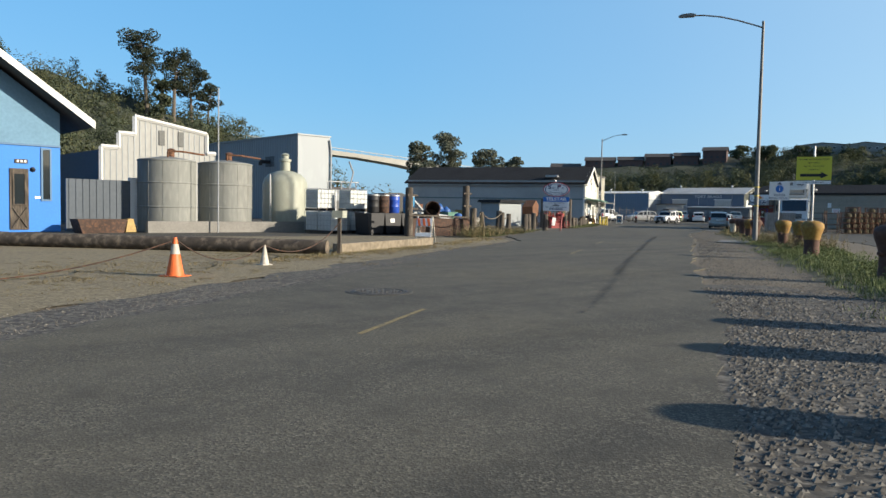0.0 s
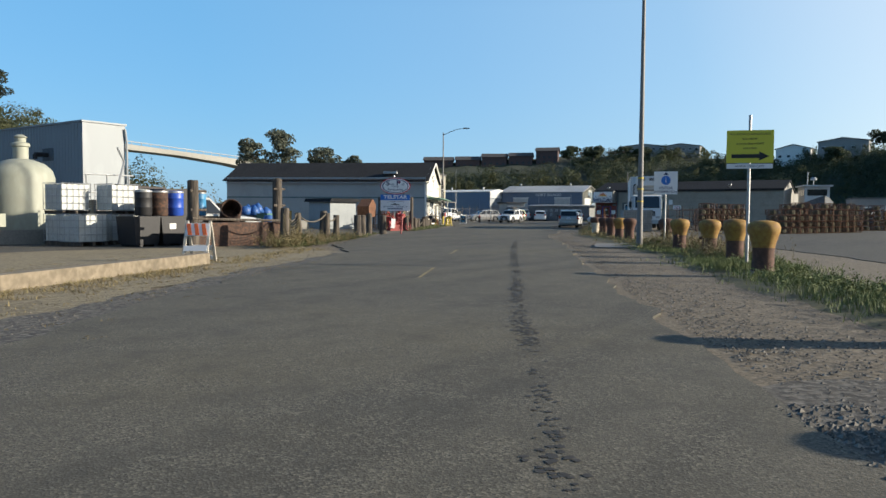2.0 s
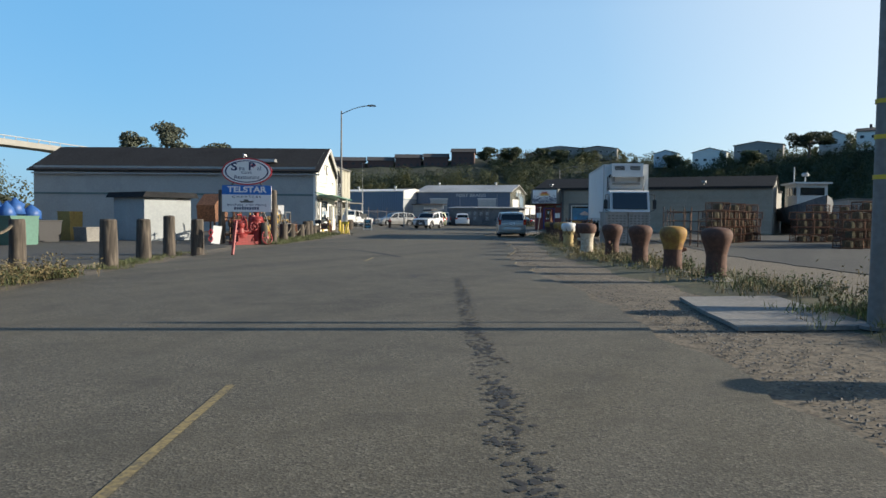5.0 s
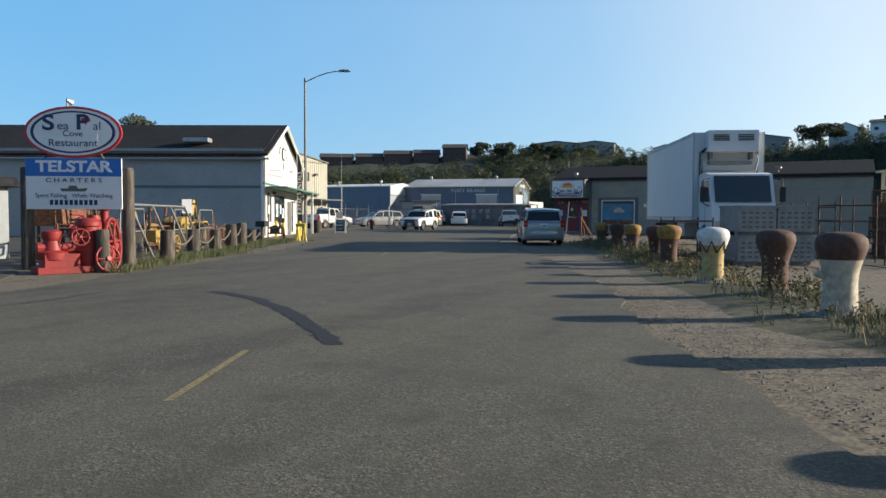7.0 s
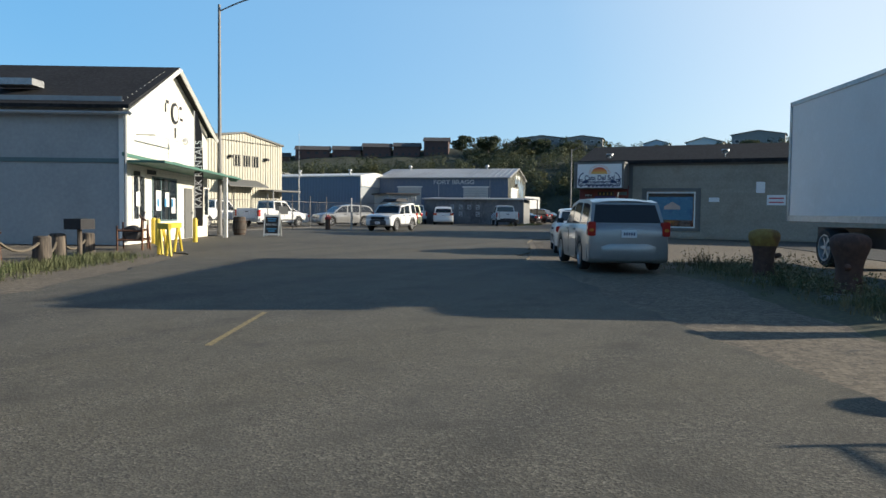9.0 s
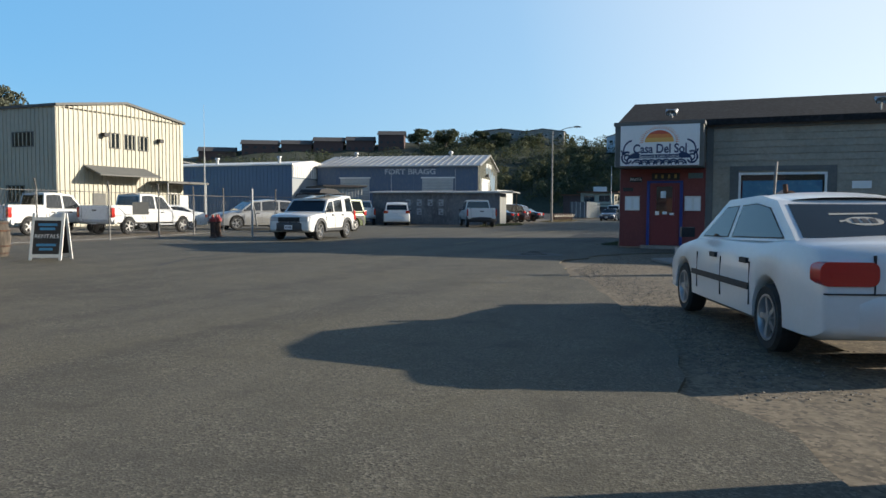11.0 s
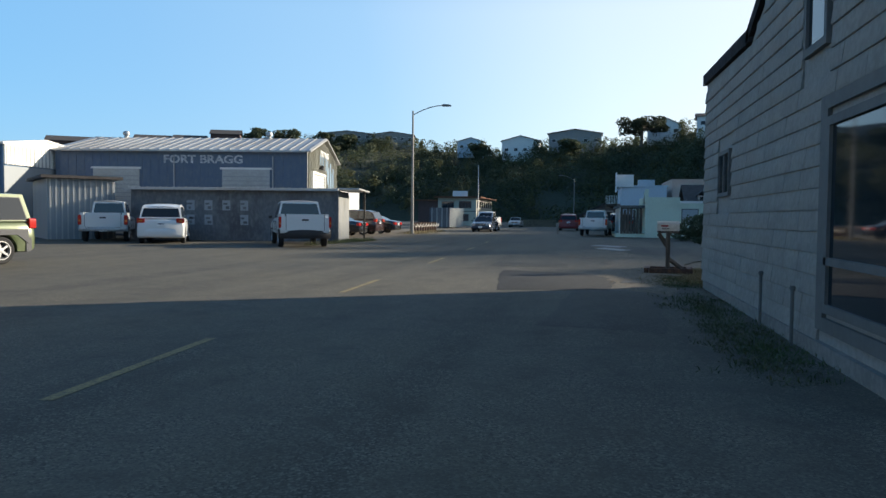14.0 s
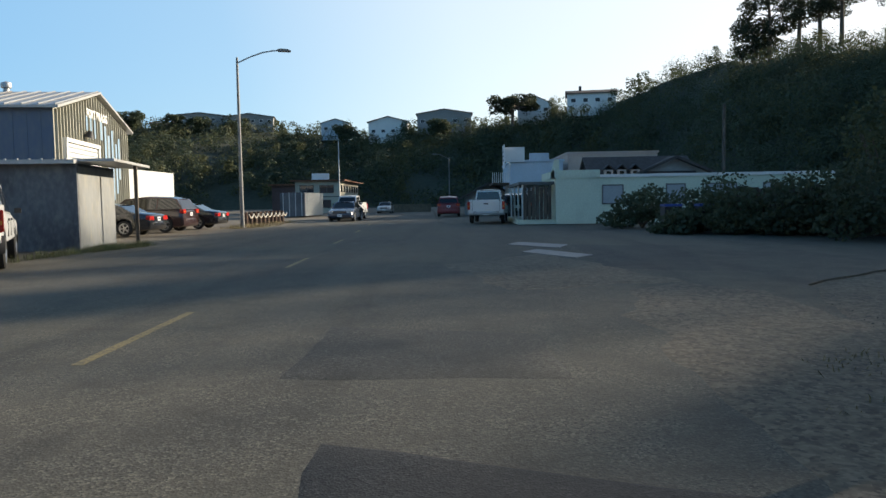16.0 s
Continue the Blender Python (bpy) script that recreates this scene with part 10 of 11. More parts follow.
prism(bm, [(-0.9, 0), (0.9, 0), (1.1, 0.62), (-1.1, 0.62)], 0.9)
part("trough", bm, RUSTDARK, t)
bm = B()
prism(bm, [(1.0, 0.05), (1.5, 0.05), (1.35, 0.65), (1.1, 0.65)], 0.5)
part("yellow_drum", bm, MACHINEYELLOW, t)


def tote(x, y, z, rz, label):
    t = thing("bulk_container", x, y, z, rz, label, "container", "bulk liquid containers")
    bm = B()
    box(bm, -0.55, -0.46, 0.15, 0.55, 0.46, 1.08)
    part("bladder", bm, TOTEWHITE, t, bevel=0.08)
    bm = B()
    for u in np.linspace(-0.6, 0.6, 6):
        for s in (-0.5, 0.5):
            rod(bm, (u, s, 0.14), (u, s, 1.12), 0.011, 0.011, 4)
    for u in np.linspace(-0.5, 0.5, 5):
        for s in (-0.6, 0.6):
            rod(bm, (s, u, 0.14), (s, u, 1.12), 0.011, 0.011, 4)
    for z2 in (0.16, 0.4, 0.65, 0.9, 1.12):
        for s in (-1, 1):
            rod(bm, (-0.6, s * 0.5, z2), (0.6, s * 0.5, z2), 0.011, 0.011, 4)
            rod(bm, (s * 0.6, -0.5, z2), (s * 0.6, 0.5, z2), 0.011, 0.011, 4)
    part("cage", bm, GALV, t)
    bm = B()
    for u in (-0.5, 0, 0.5):
        box(bm, u - 0.06, -0.5, 0, u + 0.06, 0.5, 0.13)
    part("pallet", bm, OLDWOOD, t)
    bm = B()
    lathe(bm, [(0.1, 1.08), (0.1, 1.13)], 12)
    part("cap", bm, BLACK, t)


tote(22.2, 30.9, 0.0, 8, "milky bulk liquid container in a wire cage")
tote(23.8, 31.4, 1.12, 4, "milky bulk liquid container stacked on another")
tote(23.8, 31.4, 0.0, 4, "grey bulk liquid container at the foot of a stack")
tote(22.3, 32.2, 1.12, 8, "milky bulk liquid container on a stack")
tote(22.3, 32.2, 0.0, 8, "milky bulk liquid container below another")


def drum(x, y, z, material, label):
    t = thing("drum", x, y, z, rnd(0, 90), label, "drum", "plastic drums")
    bm = B()
    lathe(bm, [(0.27, 0), (0.3, 0.05), (0.3, 0.28), (0.31, 0.3), (0.3, 0.33), (0.3, 0.62), (0.31, 0.64), (0.3, 0.67), (0.3, 0.86), (0.26, 0.92), (0.25, 0.9)], 20)
    part("shell", bm, material, t)
    bm = B()
    lathe(bm, [(0.312, 0.84), (0.318, 0.87), (0.312, 0.9)], 20, cap=False)
    part("ring", bm, GALV, t)


for k in range(4):
    t = thing("fish_bin", 23.3 + k * 1.12, 29.3 + k * 0.05, -0.02, 3, "dark heavy plastic fish bin", "bin", "dark bins")
    bm = B()
    prism(bm, [(-0.46, 0.08), (0.46, 0.08), (0.54, 1.0), (0.56, 1.08), (-0.56, 1.08), (-0.54, 1.0)], 1.0, Matrix.Translation((0, -0.5, 0)))
    part("shell", bm, BLACK, t, bevel=0.03)
    bm = B()
    for u in (-0.35, 0.25):
        box(bm, u, -0.5, 0, u + 0.15, 0.5, 0.1)
    part("feet", bm, BLACK, t)
    if k in (1, 2):
        bm = B()
        box(bm, -0.2, -0.512, 0.62, 0.08, -0.5, 0.82)
        part("label_plate", bm, SIGNWHITE, t)
drum(23.5, 29.3, 1.08, BLACK, "dark drum standing on a fish bin")
drum(24.15, 29.3, 1.08, RUSTDARK, "rusty dark drum standing on a fish bin")
drum(24.85, 29.35, 1.08, BLUEPLASTIC, "blue plastic drum standing on a fish bin")
drum(25.9, 29.4, 1.08, CYANPLASTIC, "light blue plastic drum standing on a fish bin")
t = thing("tarp_cover", 25.9, 30.4, 0, 0, "black sheet-covered stack behind the drums", "cover")
bm = B()
prism(bm, [(-1.1, 0), (1.1, 0), (1.1, 1.9), (0.3, 2.15), (-0.8, 2.1), (-1.1, 1.8)], 0.9)
part("cover", bm, BLACK, t, bevel=0.08)
t = thing("steel_pipe", 27.4, 28.4, 0, 0, "short wide dark pipe leaning on a crate", "pipe")
bm = B()
lathe(bm, [(0.36, 0), (0.4, 0.0), (0.4, 1.0), (0.36, 1.0), (0.36, 0.1), (0.01, 0.1)], 22, pose(-0.4, 0.5, 0.95, 65, 0, -35), cap=False)
part("pipe", bm, RUSTDARK, t)
bm = B()
box(bm, -0.8, -0.1, 0, 0.3, 0.8, 0.62)
part("crate", bm, OLDWOOD, t, bevel=0.02)
t = thing("work_table", 29.3, 29.0, -0.02, 20, "rough grey bench with a blue bundle", "bench")
bm = B()
box(bm, -0.9, -0.35, 0.75, 0.9, 0.35, 0.83)
part("top", bm, OLDWOOD, t)
for sx in (-0.8, 0.8):
    for sy in (-0.28, 0.28):
        bm = B()
        cbox(bm, sx, sy, 0, 0.08, 0.08, 0.75)
        part("leg", bm, OLDWOOD, t)
bm = B()
lathe(bm, [(0.2, 0.83), (0.26, 0.95), (0.18, 1.1), (0.03, 1.15)], 10, Matrix.Translation((-0.3, 0, 0)))
solo("rolled_tarp", bm, TARPBLUE, "blue tarp bundle lying on the bench", "bundle", at=pose(29.3, 29.0, -0.02, 0, 0, 20))
# small shed and clutter in front of the restaurant's long wall
t = thing("small_shed", 49.6, 43.9, -0.02, -8, "small grey garden shed with a low roof", "shed")
walls(t, -1.0, 0, 1.5, 2.6, 2.05, RESTWALL, 0.1)
bm = B()
prism(bm, [(-1.25, 2.05), (1.75, 2.05), (1.6, 2.3), (-1.1, 2.3)], 3.2, Matrix.Translation((0, -0.3, 0)))
part("roof", bm, SHINGLEROOF, t)
bm = B()
box(bm, 1.5, 0.2, 0.1, 1.54, 1.1, 1.9)
part("door", bm, WHITEPAINT, t)
for x, y, rz, mt, sz, lab in ((42.5, 44.0, 10, GREENTRIM, (1.3, 0.9, 1.1), "green metal bin in the yard"), (40.0, 45.5, 15, RUST, (1.2, 1.0, 1.7), "rusty steel crate in the yard"), (44.5, 46.5, 8, BLACK, (2.6, 1.2, 0.9), "dark skiff hull under cover"), (46.8, 45.5, 5, CONCRETE, (1.0, 0.8, 0.6), "grey tub in the yard"), (47.2, 47.4, 12, MACHINEYELLOW, (0.8, 0.7, 1.3), "yellow machine in the yard"), (37.6, 44.0, 0, RUSTDARK, (1.5, 1.0, 1.2), "dark stacked gear in the yard")):
    t = thing("yard_bin", x, y, -0.02, rz, lab, "bin", "yard clutter")
    bm = B()
    a, b, c = sz
    prism(bm, [(-a * 0.46, 0), (a * 0.46, 0), (a / 2, c * 0.9), (a / 2, c), (-a / 2, c), (-a / 2, c * 0.9)], b, Matrix.Translation((0, -b / 2, 0)))
    part("shell", bm, mt, t, bevel=0.04)
    bm = B()
    box(bm, -a * 0.52, -b * 0.52, c, a * 0.52, b * 0.52, c + 0.05)
    part("lid", bm, mt, t, bevel=0.015)
bm = B()
for k in range(9):
    lathe(bm, [(rnd(0.3, 0.5), 0), (rnd(0.25, 0.4), rnd(0.3, 0.5)), (0.03, rnd(0.6, 0.75))], 9, Matrix.Translation((rnd(-0.9, 0.9), rnd(-0.5, 0.5), rnd(0, 0.4))))
solo("tarp_heap", bm, TARPBLUE, "crumpled blue tarp heap in the yard", "tarp", at=pose(44.3, 47.6, 0.8), sharp=180)

# --- right-hand yard: crab pots, bins, boat


def pot_master():
    t = thing("crab_pot", 0, 0, -50, 0, "rusty square crab pot frame with dark wire", "crab pot", "stacked crab pots")
    bm = B()
    h, r = 0.42, 0.46
    for z in (0.02, h - 0.02):
        tube(bm, [(-r, -r, z), (r, -r, z), (r, r, z), (-r, r, z), (-r, -r, z)], 0.022, 4)
    for a in (-r, r):
        for b in (-r, r):
            rod(bm, (a, b, 0.02), (a, b, h - 0.02), 0.022, 0.022, 4)
    part("frame", bm, RUST, t)
    bm = B()
    for u in np.linspace(-0.4, 0.4, 8):
        for s in (-r, r):
            rod(bm, (u, s, 0.02), (u, s, h - 0.02), 0.007, 0.007, 3)
            rod(bm, (s, u, 0.02), (s, u, h - 0.02), 0.007, 0.007, 3)
    for z in (0.12, 0.21, 0.3):
        tube(bm, [(-r, -r, z), (r, -r, z), (r, r, z), (-r, r, z), (-r, -r, z)], 0.007, 3)
    part("wire", bm, RUSTDARK, t)
    bm = B()
    lathe(bm, [(0.24, 0.05), (0.26, 0.2), (0.2, 0.34)], 8)
    part("bait_line", bm, NET, t)
    return t


pot = pot_master()
placed = False
rows = []
for i in range(9):
    rows.append((64.6 + i * 1.0, 21.3 - i * 0.12, 4 + (i % 3 == 1)))
for i in range(13):
    rows.append((71.0 + i * 1.02, 17.5 - i * 0.7, 4 + (i % 2)))
for i in range(10):
    rows.append((62.3 + i * 1.0, 15.2 - i * 0.35, 3 + (i % 3)))
for x, y, n in rows:
    for k in range(n):
        m = pose(x + rnd(-0.05, 0.05), y + rnd(-0.06, 0.06), -0.01 + k * 0.425, 0, 0, 24 + rnd(-6, 6))
        if not placed:
            pot.matrix_basis = m
            placed = True
        else:
            copy_thing(pot, m)


def fishbin(x, y, z, rz):
    t = thing("fish_tote", x, y, z, rz, "grey-white perforated plastic fish tote", "tote", "fish totes")
    bm = B()
    for s in (-0.58, 0.55):
        box(bm, s, -0.5, 0.1, s + 0.03, 0.5, 0.78)
    for s in (-0.5, 0.47):
        box(bm, -0.55, s, 0.1, 0.55, s + 0.03, 0.78)
    box(bm, -0.55, -0.47, 0.1, 0.55, 0.47, 0.14)
    part("shell", bm, FISHTOTE, t, bevel=0.01)
    bm = B()
    for s in (-1, 1):
        box(bm, -0.6, s * 0.5 - 0.03, 0.72, 0.6, s * 0.5 + 0.03, 0.78)
        box(bm, s * 0.58 - 0.03, -0.5, 0.72, s * 0.58 + 0.03, 0.5, 0.78)
    part("rim", bm, FISHTOTE, t)
    bm = B()
    for i in range(5):
        for j in range(4):
            box(bm, -0.612 + 0.02, -0.4 + i * 0.18, 0.2 + j * 0.12, -0.575, -0.3 + i * 0.18, 0.25 + j * 0.12)
            box(bm, -0.5 + i * 0.22, -0.51, 0.2 + j * 0.12, -0.38 + i * 0.22, -0.49, 0.25 + j * 0.12)
    part("side_grille", bm, TRIMGREY, t)["kind"] = "stuff"
    bm = B()
    for u in (-0.45, 0.3):
        box(bm, u, -0.48, 0, u + 0.15, 0.48, 0.1)
    part("feet", bm, FISHTOTE, t)


for x, y in ((59.47, 24.98), (60.0, 24.09)):
    for k in range(2):
        fishbin(x, y, k * 0.78 - 0.02, 31)
for x, y, h in ((58.6, 26.4, 1.25), (62.2, 22.6, 1.85), (60.4, 21.0, 1.6), (68.0, 23.6, 1.8)):
    t = thing("steel_rack", x, y, -0.02, 27, "rusty open steel rack", "rack", "steel racks")
    bm = B()
    for a in (-0.6, 0.6):
        for b in (-0.5, 0.5):
            rod(bm, (a, b, 0), (a, b, h), 0.025, 0.025, 4)
    for z in np.arange(0.25, h + 0.01, 0.45):
        tube(bm, [(-0.6, -0.5, z), (0.6, -0.5, z), (0.6, 0.5, z), (-0.6, 0.5, z), (-0.6, -0.5, z)], 0.02, 4)
        for u in np.linspace(-0.5, 0.5, 6):
            rod(bm, (u, -0.5, z), (u, 0.5, z), 0.012, 0.012, 3)
    part("frame", bm, RUSTDARK, t)

bt = thing("fishing_boat", 96.0, 18.5, 0, 200, "grey fishing boat with a pilothouse laid up ashore", "boat")
bm = B()
prv = None
for x, w, k, z in ((-5.0, 1.5, 0.9, 2.3), (-2.5, 1.75, 0.7, 2.2), (0.5, 1.75, 0.6, 2.3), (3.0, 1.3, 0.7, 2.6), (4.6, 0.6, 1.0, 3.0), (5.2, 0.05, 1.6, 3.2)):
    row = [bm.verts.new(p) for p in ((x, w, z), (x, w * 0.8, k + 0.5), (x, 0.05, k), (x, -0.05, k), (x, -w * 0.8, k + 0.5), (x, -w, z))]
    if prv:
        for j in range(5):
            bm.faces.new((prv[j], row[j], row[j + 1], prv[j + 1]))
        bm.faces.new((prv[0], prv[5], row[5], row[0]))
    else:
        bm.faces.new(row)
    prv = row
part("hull", bm, SHEDGREY, bt)
bm = B()
box(bm, -1.4, -1.2, 2.2, 1.9, 1.2, 4.25)
wh_ = part("pilothouse", bm, BOATWHITE, bt, bevel=0.08)
bm = B()
box(bm, -1.8, -1.45, 4.25, 2.3, 1.45, 4.4)
part("cabin_roof", bm, BOATWHITE, bt, bevel=0.04)
for u in (-0.8, 0.1, 1.0):
    bm = B()
    box(bm, u, -1.22, 3.3, u + 0.65, 1.22, 3.95)
    part("pane", bm, WINDOW, wh_)
bm = B()
box(bm, 1.88, -0.95, 3.3, 1.93, 0.95, 3.95)
part("pane", bm, WINDOW, wh_)
bm = B()
rod(bm, (0, 0, 4.4), (0, 0, 5.2), 0.06)
lathe(bm, [(0.3, 5.0), (0.32, 5.15), (0.2, 5.3)], 12)
rod(bm, (-3, 0, 2.2), (-3, 0, 6.0), 0.06)
part("mast", bm, GALV, bt)
bm = B()
for u in (-3.5, 0, 3):
    box(bm, u, -0.9, -0.02, u + 0.3, 0.9, 0.9)
part("cradle", bm, OLDWOOD, bt)
house(110, 27.5, 0, 14, 8, 5, 3.6, 1.6, PEACH, DARKROOF, "narrow peach gabled house beyond the yard", 1, "x")
house(104, 8, 0, 10, 8, 16, 3.0, 0, HOUSEGREY, TRIMGREY, "low grey flat-roofed yard building", 4)
house(96, -6, 0, 20, 8, 14, 3.4, 1.0, HOUSEGREY, DARKROOF, "low grey gabled yard building", 4, "x")
house(84, -16, 0, 30, 8, 12, 3.0, 0, PALEBLUE, TRIMGREY, "pale flat-roofed yard building", 3)
for x, y, rz, lab in ((88, 6, 30, "white skiff on a trailer"), (92, 11, 40, "small white skiff on a trailer"), (80, -2, 20, "white skiff laid up in the yard")):
    t = thing("skiff", x, y, 0, rz, lab, "boat", "laid-up skiffs")
    bm = B()
    prv = None
    for xx, w, k, z in ((-2.6, 0.9, 0.55, 1.3), (0.5, 0.95, 0.5, 1.3), (2.0, 0.6, 0.6, 1.45), (2.8, 0.04, 1.0, 1.6)):
        row = [bm.verts.new(p) for p in ((xx, w, z), (xx, w * 0.7, k + 0.2), (xx, 0, k), (xx, -w * 0.7, k + 0.2), (xx, -w, z))]
        if prv:
            for j in range(4):
                bm.faces.new((prv[j], row[j], row[j + 1], prv[j + 1]))
            bm.faces.new((prv[0], prv[4], row[4], row[0]))
        else:
            bm.faces.new(row)
        prv = row
    part("hull", bm, BOATWHITE, t)
    bm = B()
    box(bm, -0.6, -0.6, 1.25, 0.9, 0.6, 2.2)
    part("cabin", bm, BOATWHITE, t, bevel=0.06)
    bm = B()
    box(bm, -2.5, -0.5, 0.35, 2.4, -0.4, 0.5)
    box(bm, -2.5, 0.4, 0.35, 2.4, 0.5, 0.5)
    part("trailer_frame", bm, RUST, t)
    for s in (-1, 1):
        wheel(t, -0.8, s * 0.85, 0.3, 0.18, s, GALV)
# reed and yard rubbish beside the wagon: leaning props
t = thing("leaning_pipes", 83.4, 36.9, 0, 0, "rusty pipes and a pale pole leaning together", "pipes")
bm = B()
rod(bm, (0, 0, 0), (0.45, 0.2, 1.75), 0.05)
rod(bm, (0.9, 0.1, 0), (0.2, 0.1, 1.6), 0.07)
rod(bm, (0.7, -0.4, 0), (0.3, 0.2, 1.2), 0.09)
part("pipe", bm, RUST, t)
bm = B()
rod(bm, (-1.6, 0.5, 0), (-1.3, 0.4, 2.1), 0.025)
part("pole", bm, LAMPGREY, t)

# far roadside: rope fence, bins, bushes
for k in range(10):
    post(146.0 + k * 1.1, 57.9 + 0.02 * k, 0.85, 0.16, "short dark timber post with a pale rope", 0.0, RUSTDARK, "rope_post", "rope fence posts")
bm = B()
for k in range(9):
    sag(bm, (146.0 + k * 1.1, 57.7, 0.7), (147.1 + k * 1.1, 57.7, 0.7), 0.25, 0.04, 6)
solo("rope", bm, CONEWHITE, "pale rope swags between short posts", "rope", "slung ropes")
for x, y, lab in ((129.0, 37.4, "dark wheeled bin with a blue lid beside bushes"), (128.2, 36.4, "dark wheeled rubbish bin among dark bushes")):
    t = thing("wheeled_bin", x, y, 0, 0, lab, "bin", "wheeled bins")
    bm = B()
    prism(bm, [(-0.26, 0.05), (0.26, 0.05), (0.32, 0.92), (-0.32, 0.92)], 0.6, Matrix.Translation((0, -0.3, 0)))
    part("body", bm, BLACK, t, bevel=0.02)
    bm = B()
    prism(bm, [(-0.35, 0.93), (0.35, 0.93), (0.2, 1.02), (-0.3, 1.02)], 0.64, Matrix.Translation((0, -0.32, 0)))
    part("lid", bm, BINBLUE, t, bevel=0.015)
bm = B()
rod(bm, (0, 0, 0), (0, 0, 7.0), 0.12, 0.09, 10)
solo("utility_pole", bm, OLDWOOD, "tall bare utility pole behind bushes", "pole", at=pose(148.6, 28.6, 0))
bm = B()
rod(bm, (0, 0, 0), (0, 0, 7.5), 0.07, 0.05, 8)
solo("utility_pole", bm, GALV, "slender pole by the far street", "pole", at=pose(176, 57, 0))
t = thing("timber_fence", 122.5, 31.9, 0, 35, "tall dark board fence beside bushes", "fence")
for k in range(16):
    bm = B()
    box(bm, k * 0.42, 0, 0, k * 0.42 + 0.4, 0.04, 1.5 + 0.05 * (k % 3))
    part("plank", bm, OLDWOOD, t)


def bush(x, y, r, h, n, material, label):
    t = thing("bush", x, y, 0, 0, label, "bush", "roadside bushes")
    bm = B()
    for k in range(5):
        a = rnd(0, 6.28)
        rod(bm, (0, 0, 0), (r * 0.5 * math.cos(a), r * 0.5 * math.sin(a), h * 0.7), 0.05, 0.02, 5)
    part("stem", bm, BARK, t)
    bm = B()
    for k in range(6):
        clumps(bm, Vector((rnd(-0.5, 0.5) * r, rnd(-0.5, 0.5) * r, h * rnd(0.35, 0.7))), r * rnd(0.45, 0.7), h * rnd(0.25, 0.4), n // 6, 0.085)
    for k in range(4):
        clumps(bm, Vector((rnd(-0.75, 0.75) * r, rnd(-0.75, 0.75) * r, h * 0.2)), r * rnd(0.4, 0.55), h * 0.2, n // 8, 0.085)
    part("foliage", bm, material, t)


bush(133.2, 37.4, 1.5, 1.9, 2200, LEAF, "dark ragged bush at the building's corner")
bush(127.3, 37.6, 0.9, 0.85, 1400, LEAF, "low ragged shrub in front of wheeled bins")
bush(130.4, 35.6, 1.7, 1.8, 2200, LEAF, "dark bush behind wheeled bins")
bush(127.0, 35.2, 1.7, 2.1, 2600, LEAF, "large dark bush hiding a fence")
bush(124.6, 33.9, 2.1, 2.1, 2800, LEAF, "large dark bush by the lane")
bush(121.6, 33.2, 2.2, 2.15, 2800, LEAF, "large dark bush by the lane")
bush(118.6, 32.0, 2.4, 2.3, 2800, LEAF, "large dark bush by the lane")
bush(125.2, 31.4, 2.3, 4.6, 4200, LEAF2, "tall leafy shrub rising behind the hedge")
bush(104.5, 39.6, 0.8, 0.9, 900, LEAF2, "small bush behind the shingled building")


def tree(x, y, z, h, crown, spread, trunk_r, lobes, n, leaf, material, label, lean=0.0, bare=0.45):
    """A tapered trunk with limbs and a crown of many small clumps."""
    t = thing("tree", x, y, z, rnd(0, 360), label, "tree", "trees on the bluff")
    bm = B()
    top = Vector((lean * h, 0, h))
    mid = Vector((lean * h * 0.3 + rnd(-0.3, 0.3), rnd(-0.3, 0.3), h * 0.5))
    rod(bm, (0, 0, -1.5), mid, trunk_r, trunk_r * 0.7, 8)
    rod(bm, mid, top * 0.97, trunk_r * 0.7, trunk_r * 0.2, 8)
    cents = []
    for k in range(lobes):
        u = bare + (1 - bare) * (k + 0.5) / lobes
        base = mid.lerp(top, max(0, (u - 0.5) * 2)) if u > 0.5 else Vector((0, 0, 0)).lerp(mid, u * 2)
        a = rnd(0, 6.28)
        rr = spread * rnd(0.35, 1.0) * (1.15 - 0.5 * abs(u - 0.75))
        c = base + Vector((rr * math.cos(a), rr * math.sin(a), rnd(0.02, 0.1) * h))
        rod(bm, base, c, trunk_r * 0.28, trunk_r * 0.1, 5)
        cents.append(c)
    part("trunk", bm, BARK, t)
    bm = B()
    for c in cents + [top]:
        clumps(bm, c, crown * rnd(0.6, 1.1), crown * rnd(0.35, 0.6), n, leaf)
    part("crown", bm, material, t)


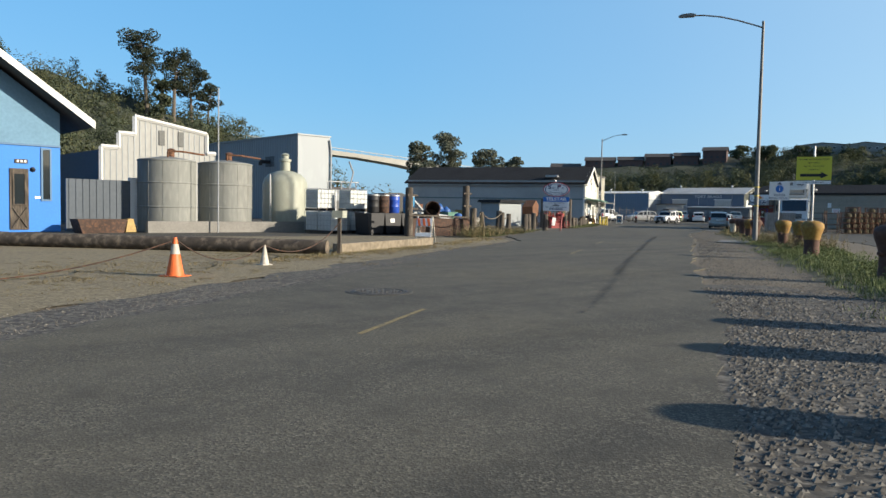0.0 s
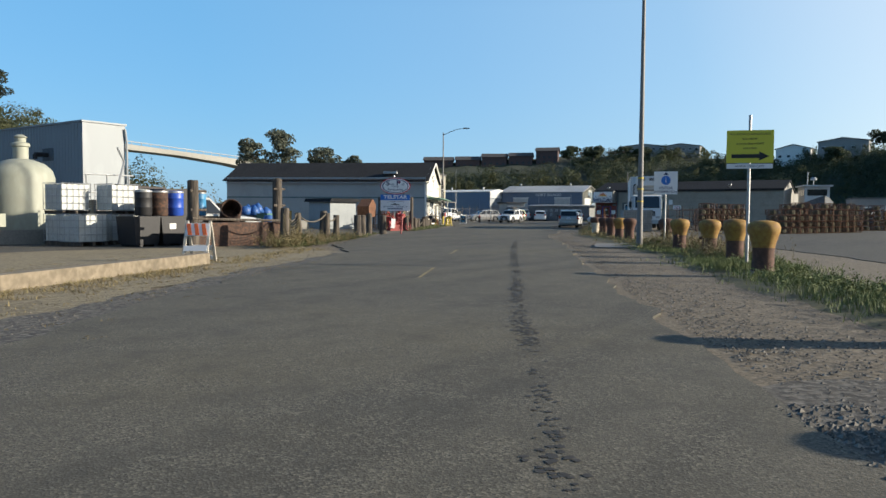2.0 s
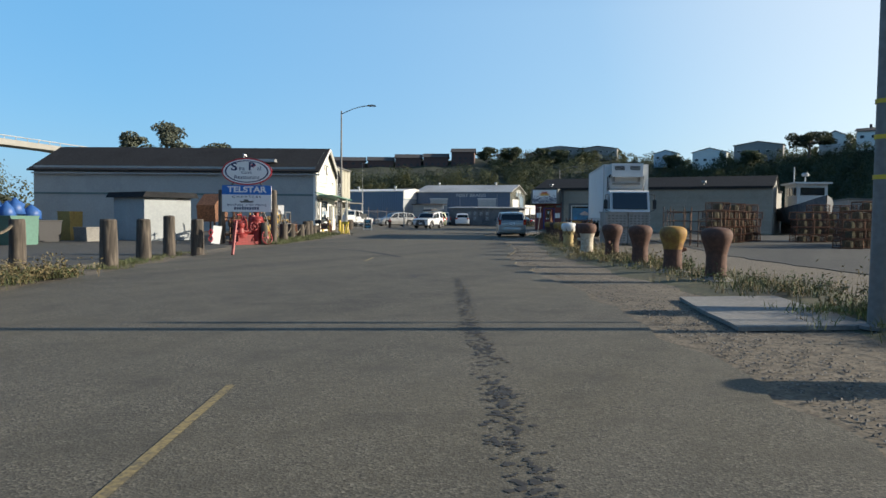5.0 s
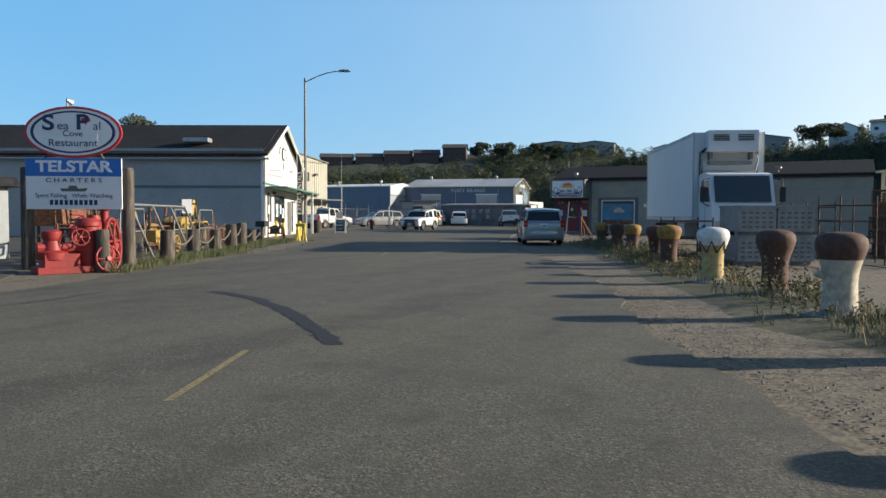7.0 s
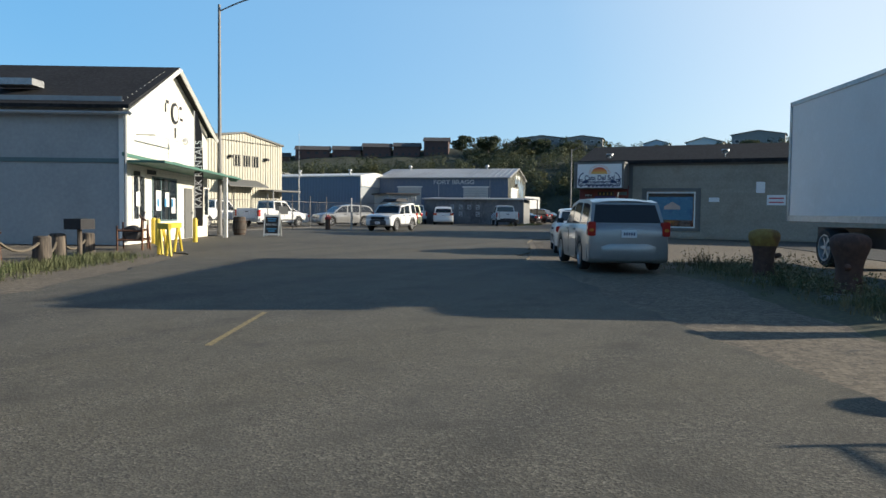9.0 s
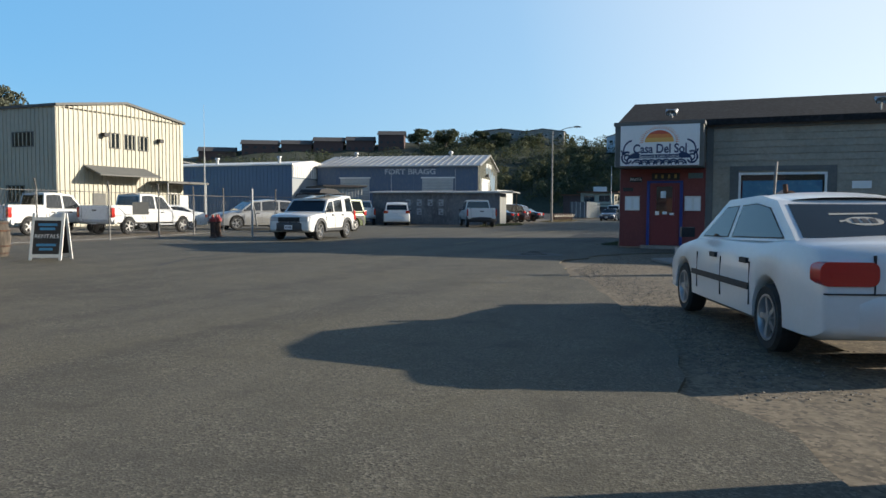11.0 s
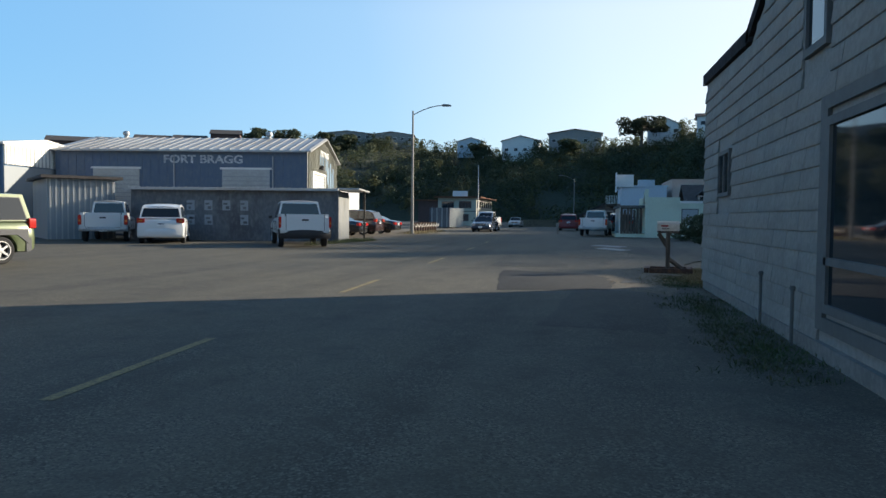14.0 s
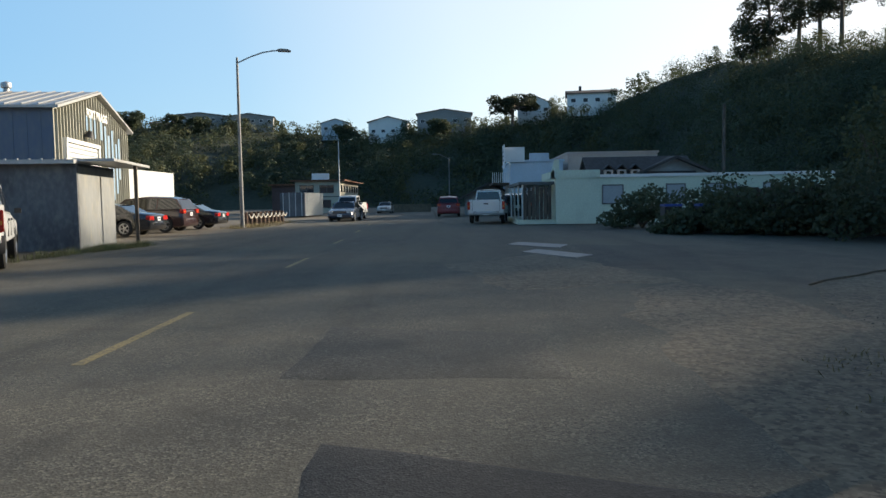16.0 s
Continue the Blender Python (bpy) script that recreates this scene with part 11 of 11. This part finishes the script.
PT = "tall wind-shaped pine with tufted crown on the bluff"
tree(70.0, 178, 24, 16.5, 2.6, 3.0, 0.5, 22, 330, 0.22, PINE, PT, -0.1, 0.4)
tree(75.5, 176, 22, 15, 2.2, 2.6, 0.5, 20, 330, 0.22, PINE, PT, 0.06, 0.42)
tree(81.0, 178, 20, 15, 2.0, 2.8, 0.42, 15, 330, 0.21, PINE, PT, 0.03, 0.45)
tree(86.5, 181, 18, 13, 1.9, 3.2, 0.36, 11, 330, 0.21, PINE, PT, 0.1, 0.55)
tree(72.5, 176, 20, 10, 2.0, 1.2, 0.6, 8, 150, 0.4, LEAF, "ivy-clad trunk on the bluff", 0.0, 0.2)
# far trees take the paled leaf colour in place of real haze
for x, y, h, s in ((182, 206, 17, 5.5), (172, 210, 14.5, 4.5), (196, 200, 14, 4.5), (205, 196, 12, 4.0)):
    tree(x + 9, y - 4, 0, h * 1.62, s * 0.6, s * 0.85, 0.5, 26, 230, 0.4, FARLEAF, "broad tree beyond the bridge, leaves paled for haze", 0.0, 0.45)
for x, y, z, h in ((241, -12.2, 27, 14), (238, -16, 28, 16), (235, -18.4, 28, 16.5), (231.5, -20.4, 28, 17), (224, -24, 28, 15.5), (243, -10, 25, 8)):
    tree(x, y, z, h, 2.0, 4.2, 0.4, 34, 330, 0.17, PINE, "tall dark pine on the near bluff", rnd(-0.08, 0.08), 0.2)
tree(336, 28, 26, 6.6, 2.6, 7.5, 0.6, 30, 130, 0.4, PINE, "spreading flat-topped cypress on the bluff", 0.0, 0.5)
for x, y, z, h, s in ((421, 125, 31, 12, 4.0), (403, 150, 32, 10, 3.0), (398, 158, 32, 11, 3.0), (380, 168, 33, 8, 3.5), (372, 178, 33, 8, 3.5), (408, 138, 32, 8, 3.0), (390, 88, 28, 7, 3.0), (392, 65, 28, 7, 3.2), (370, 52, 28, 6, 3.0)):
    tree(x, y, z - 2.0, h * 0.62, s * 0.75, s * 1.15, 0.35, 16, 230, 0.38, LEAF, "dark round-headed tree on the bluff's edge", 0.0, 0.02)

# unseen trees added along the near crest to throw shade across the road
for k in range(5):
    az = -47 - k * 4.4 + rnd(-0.8, 0.8)
    p = hill_point(az, 0.97)
    tree(p.x, p.y, p.z - 0.5, rnd(3.5, 5), 1.1, rnd(1.6, 2.3), 0.3, 10, 110, 0.42, PINE, "unseen dark pine added on the crest of the bluff for its shade", rnd(-0.06, 0.06), 0.2)
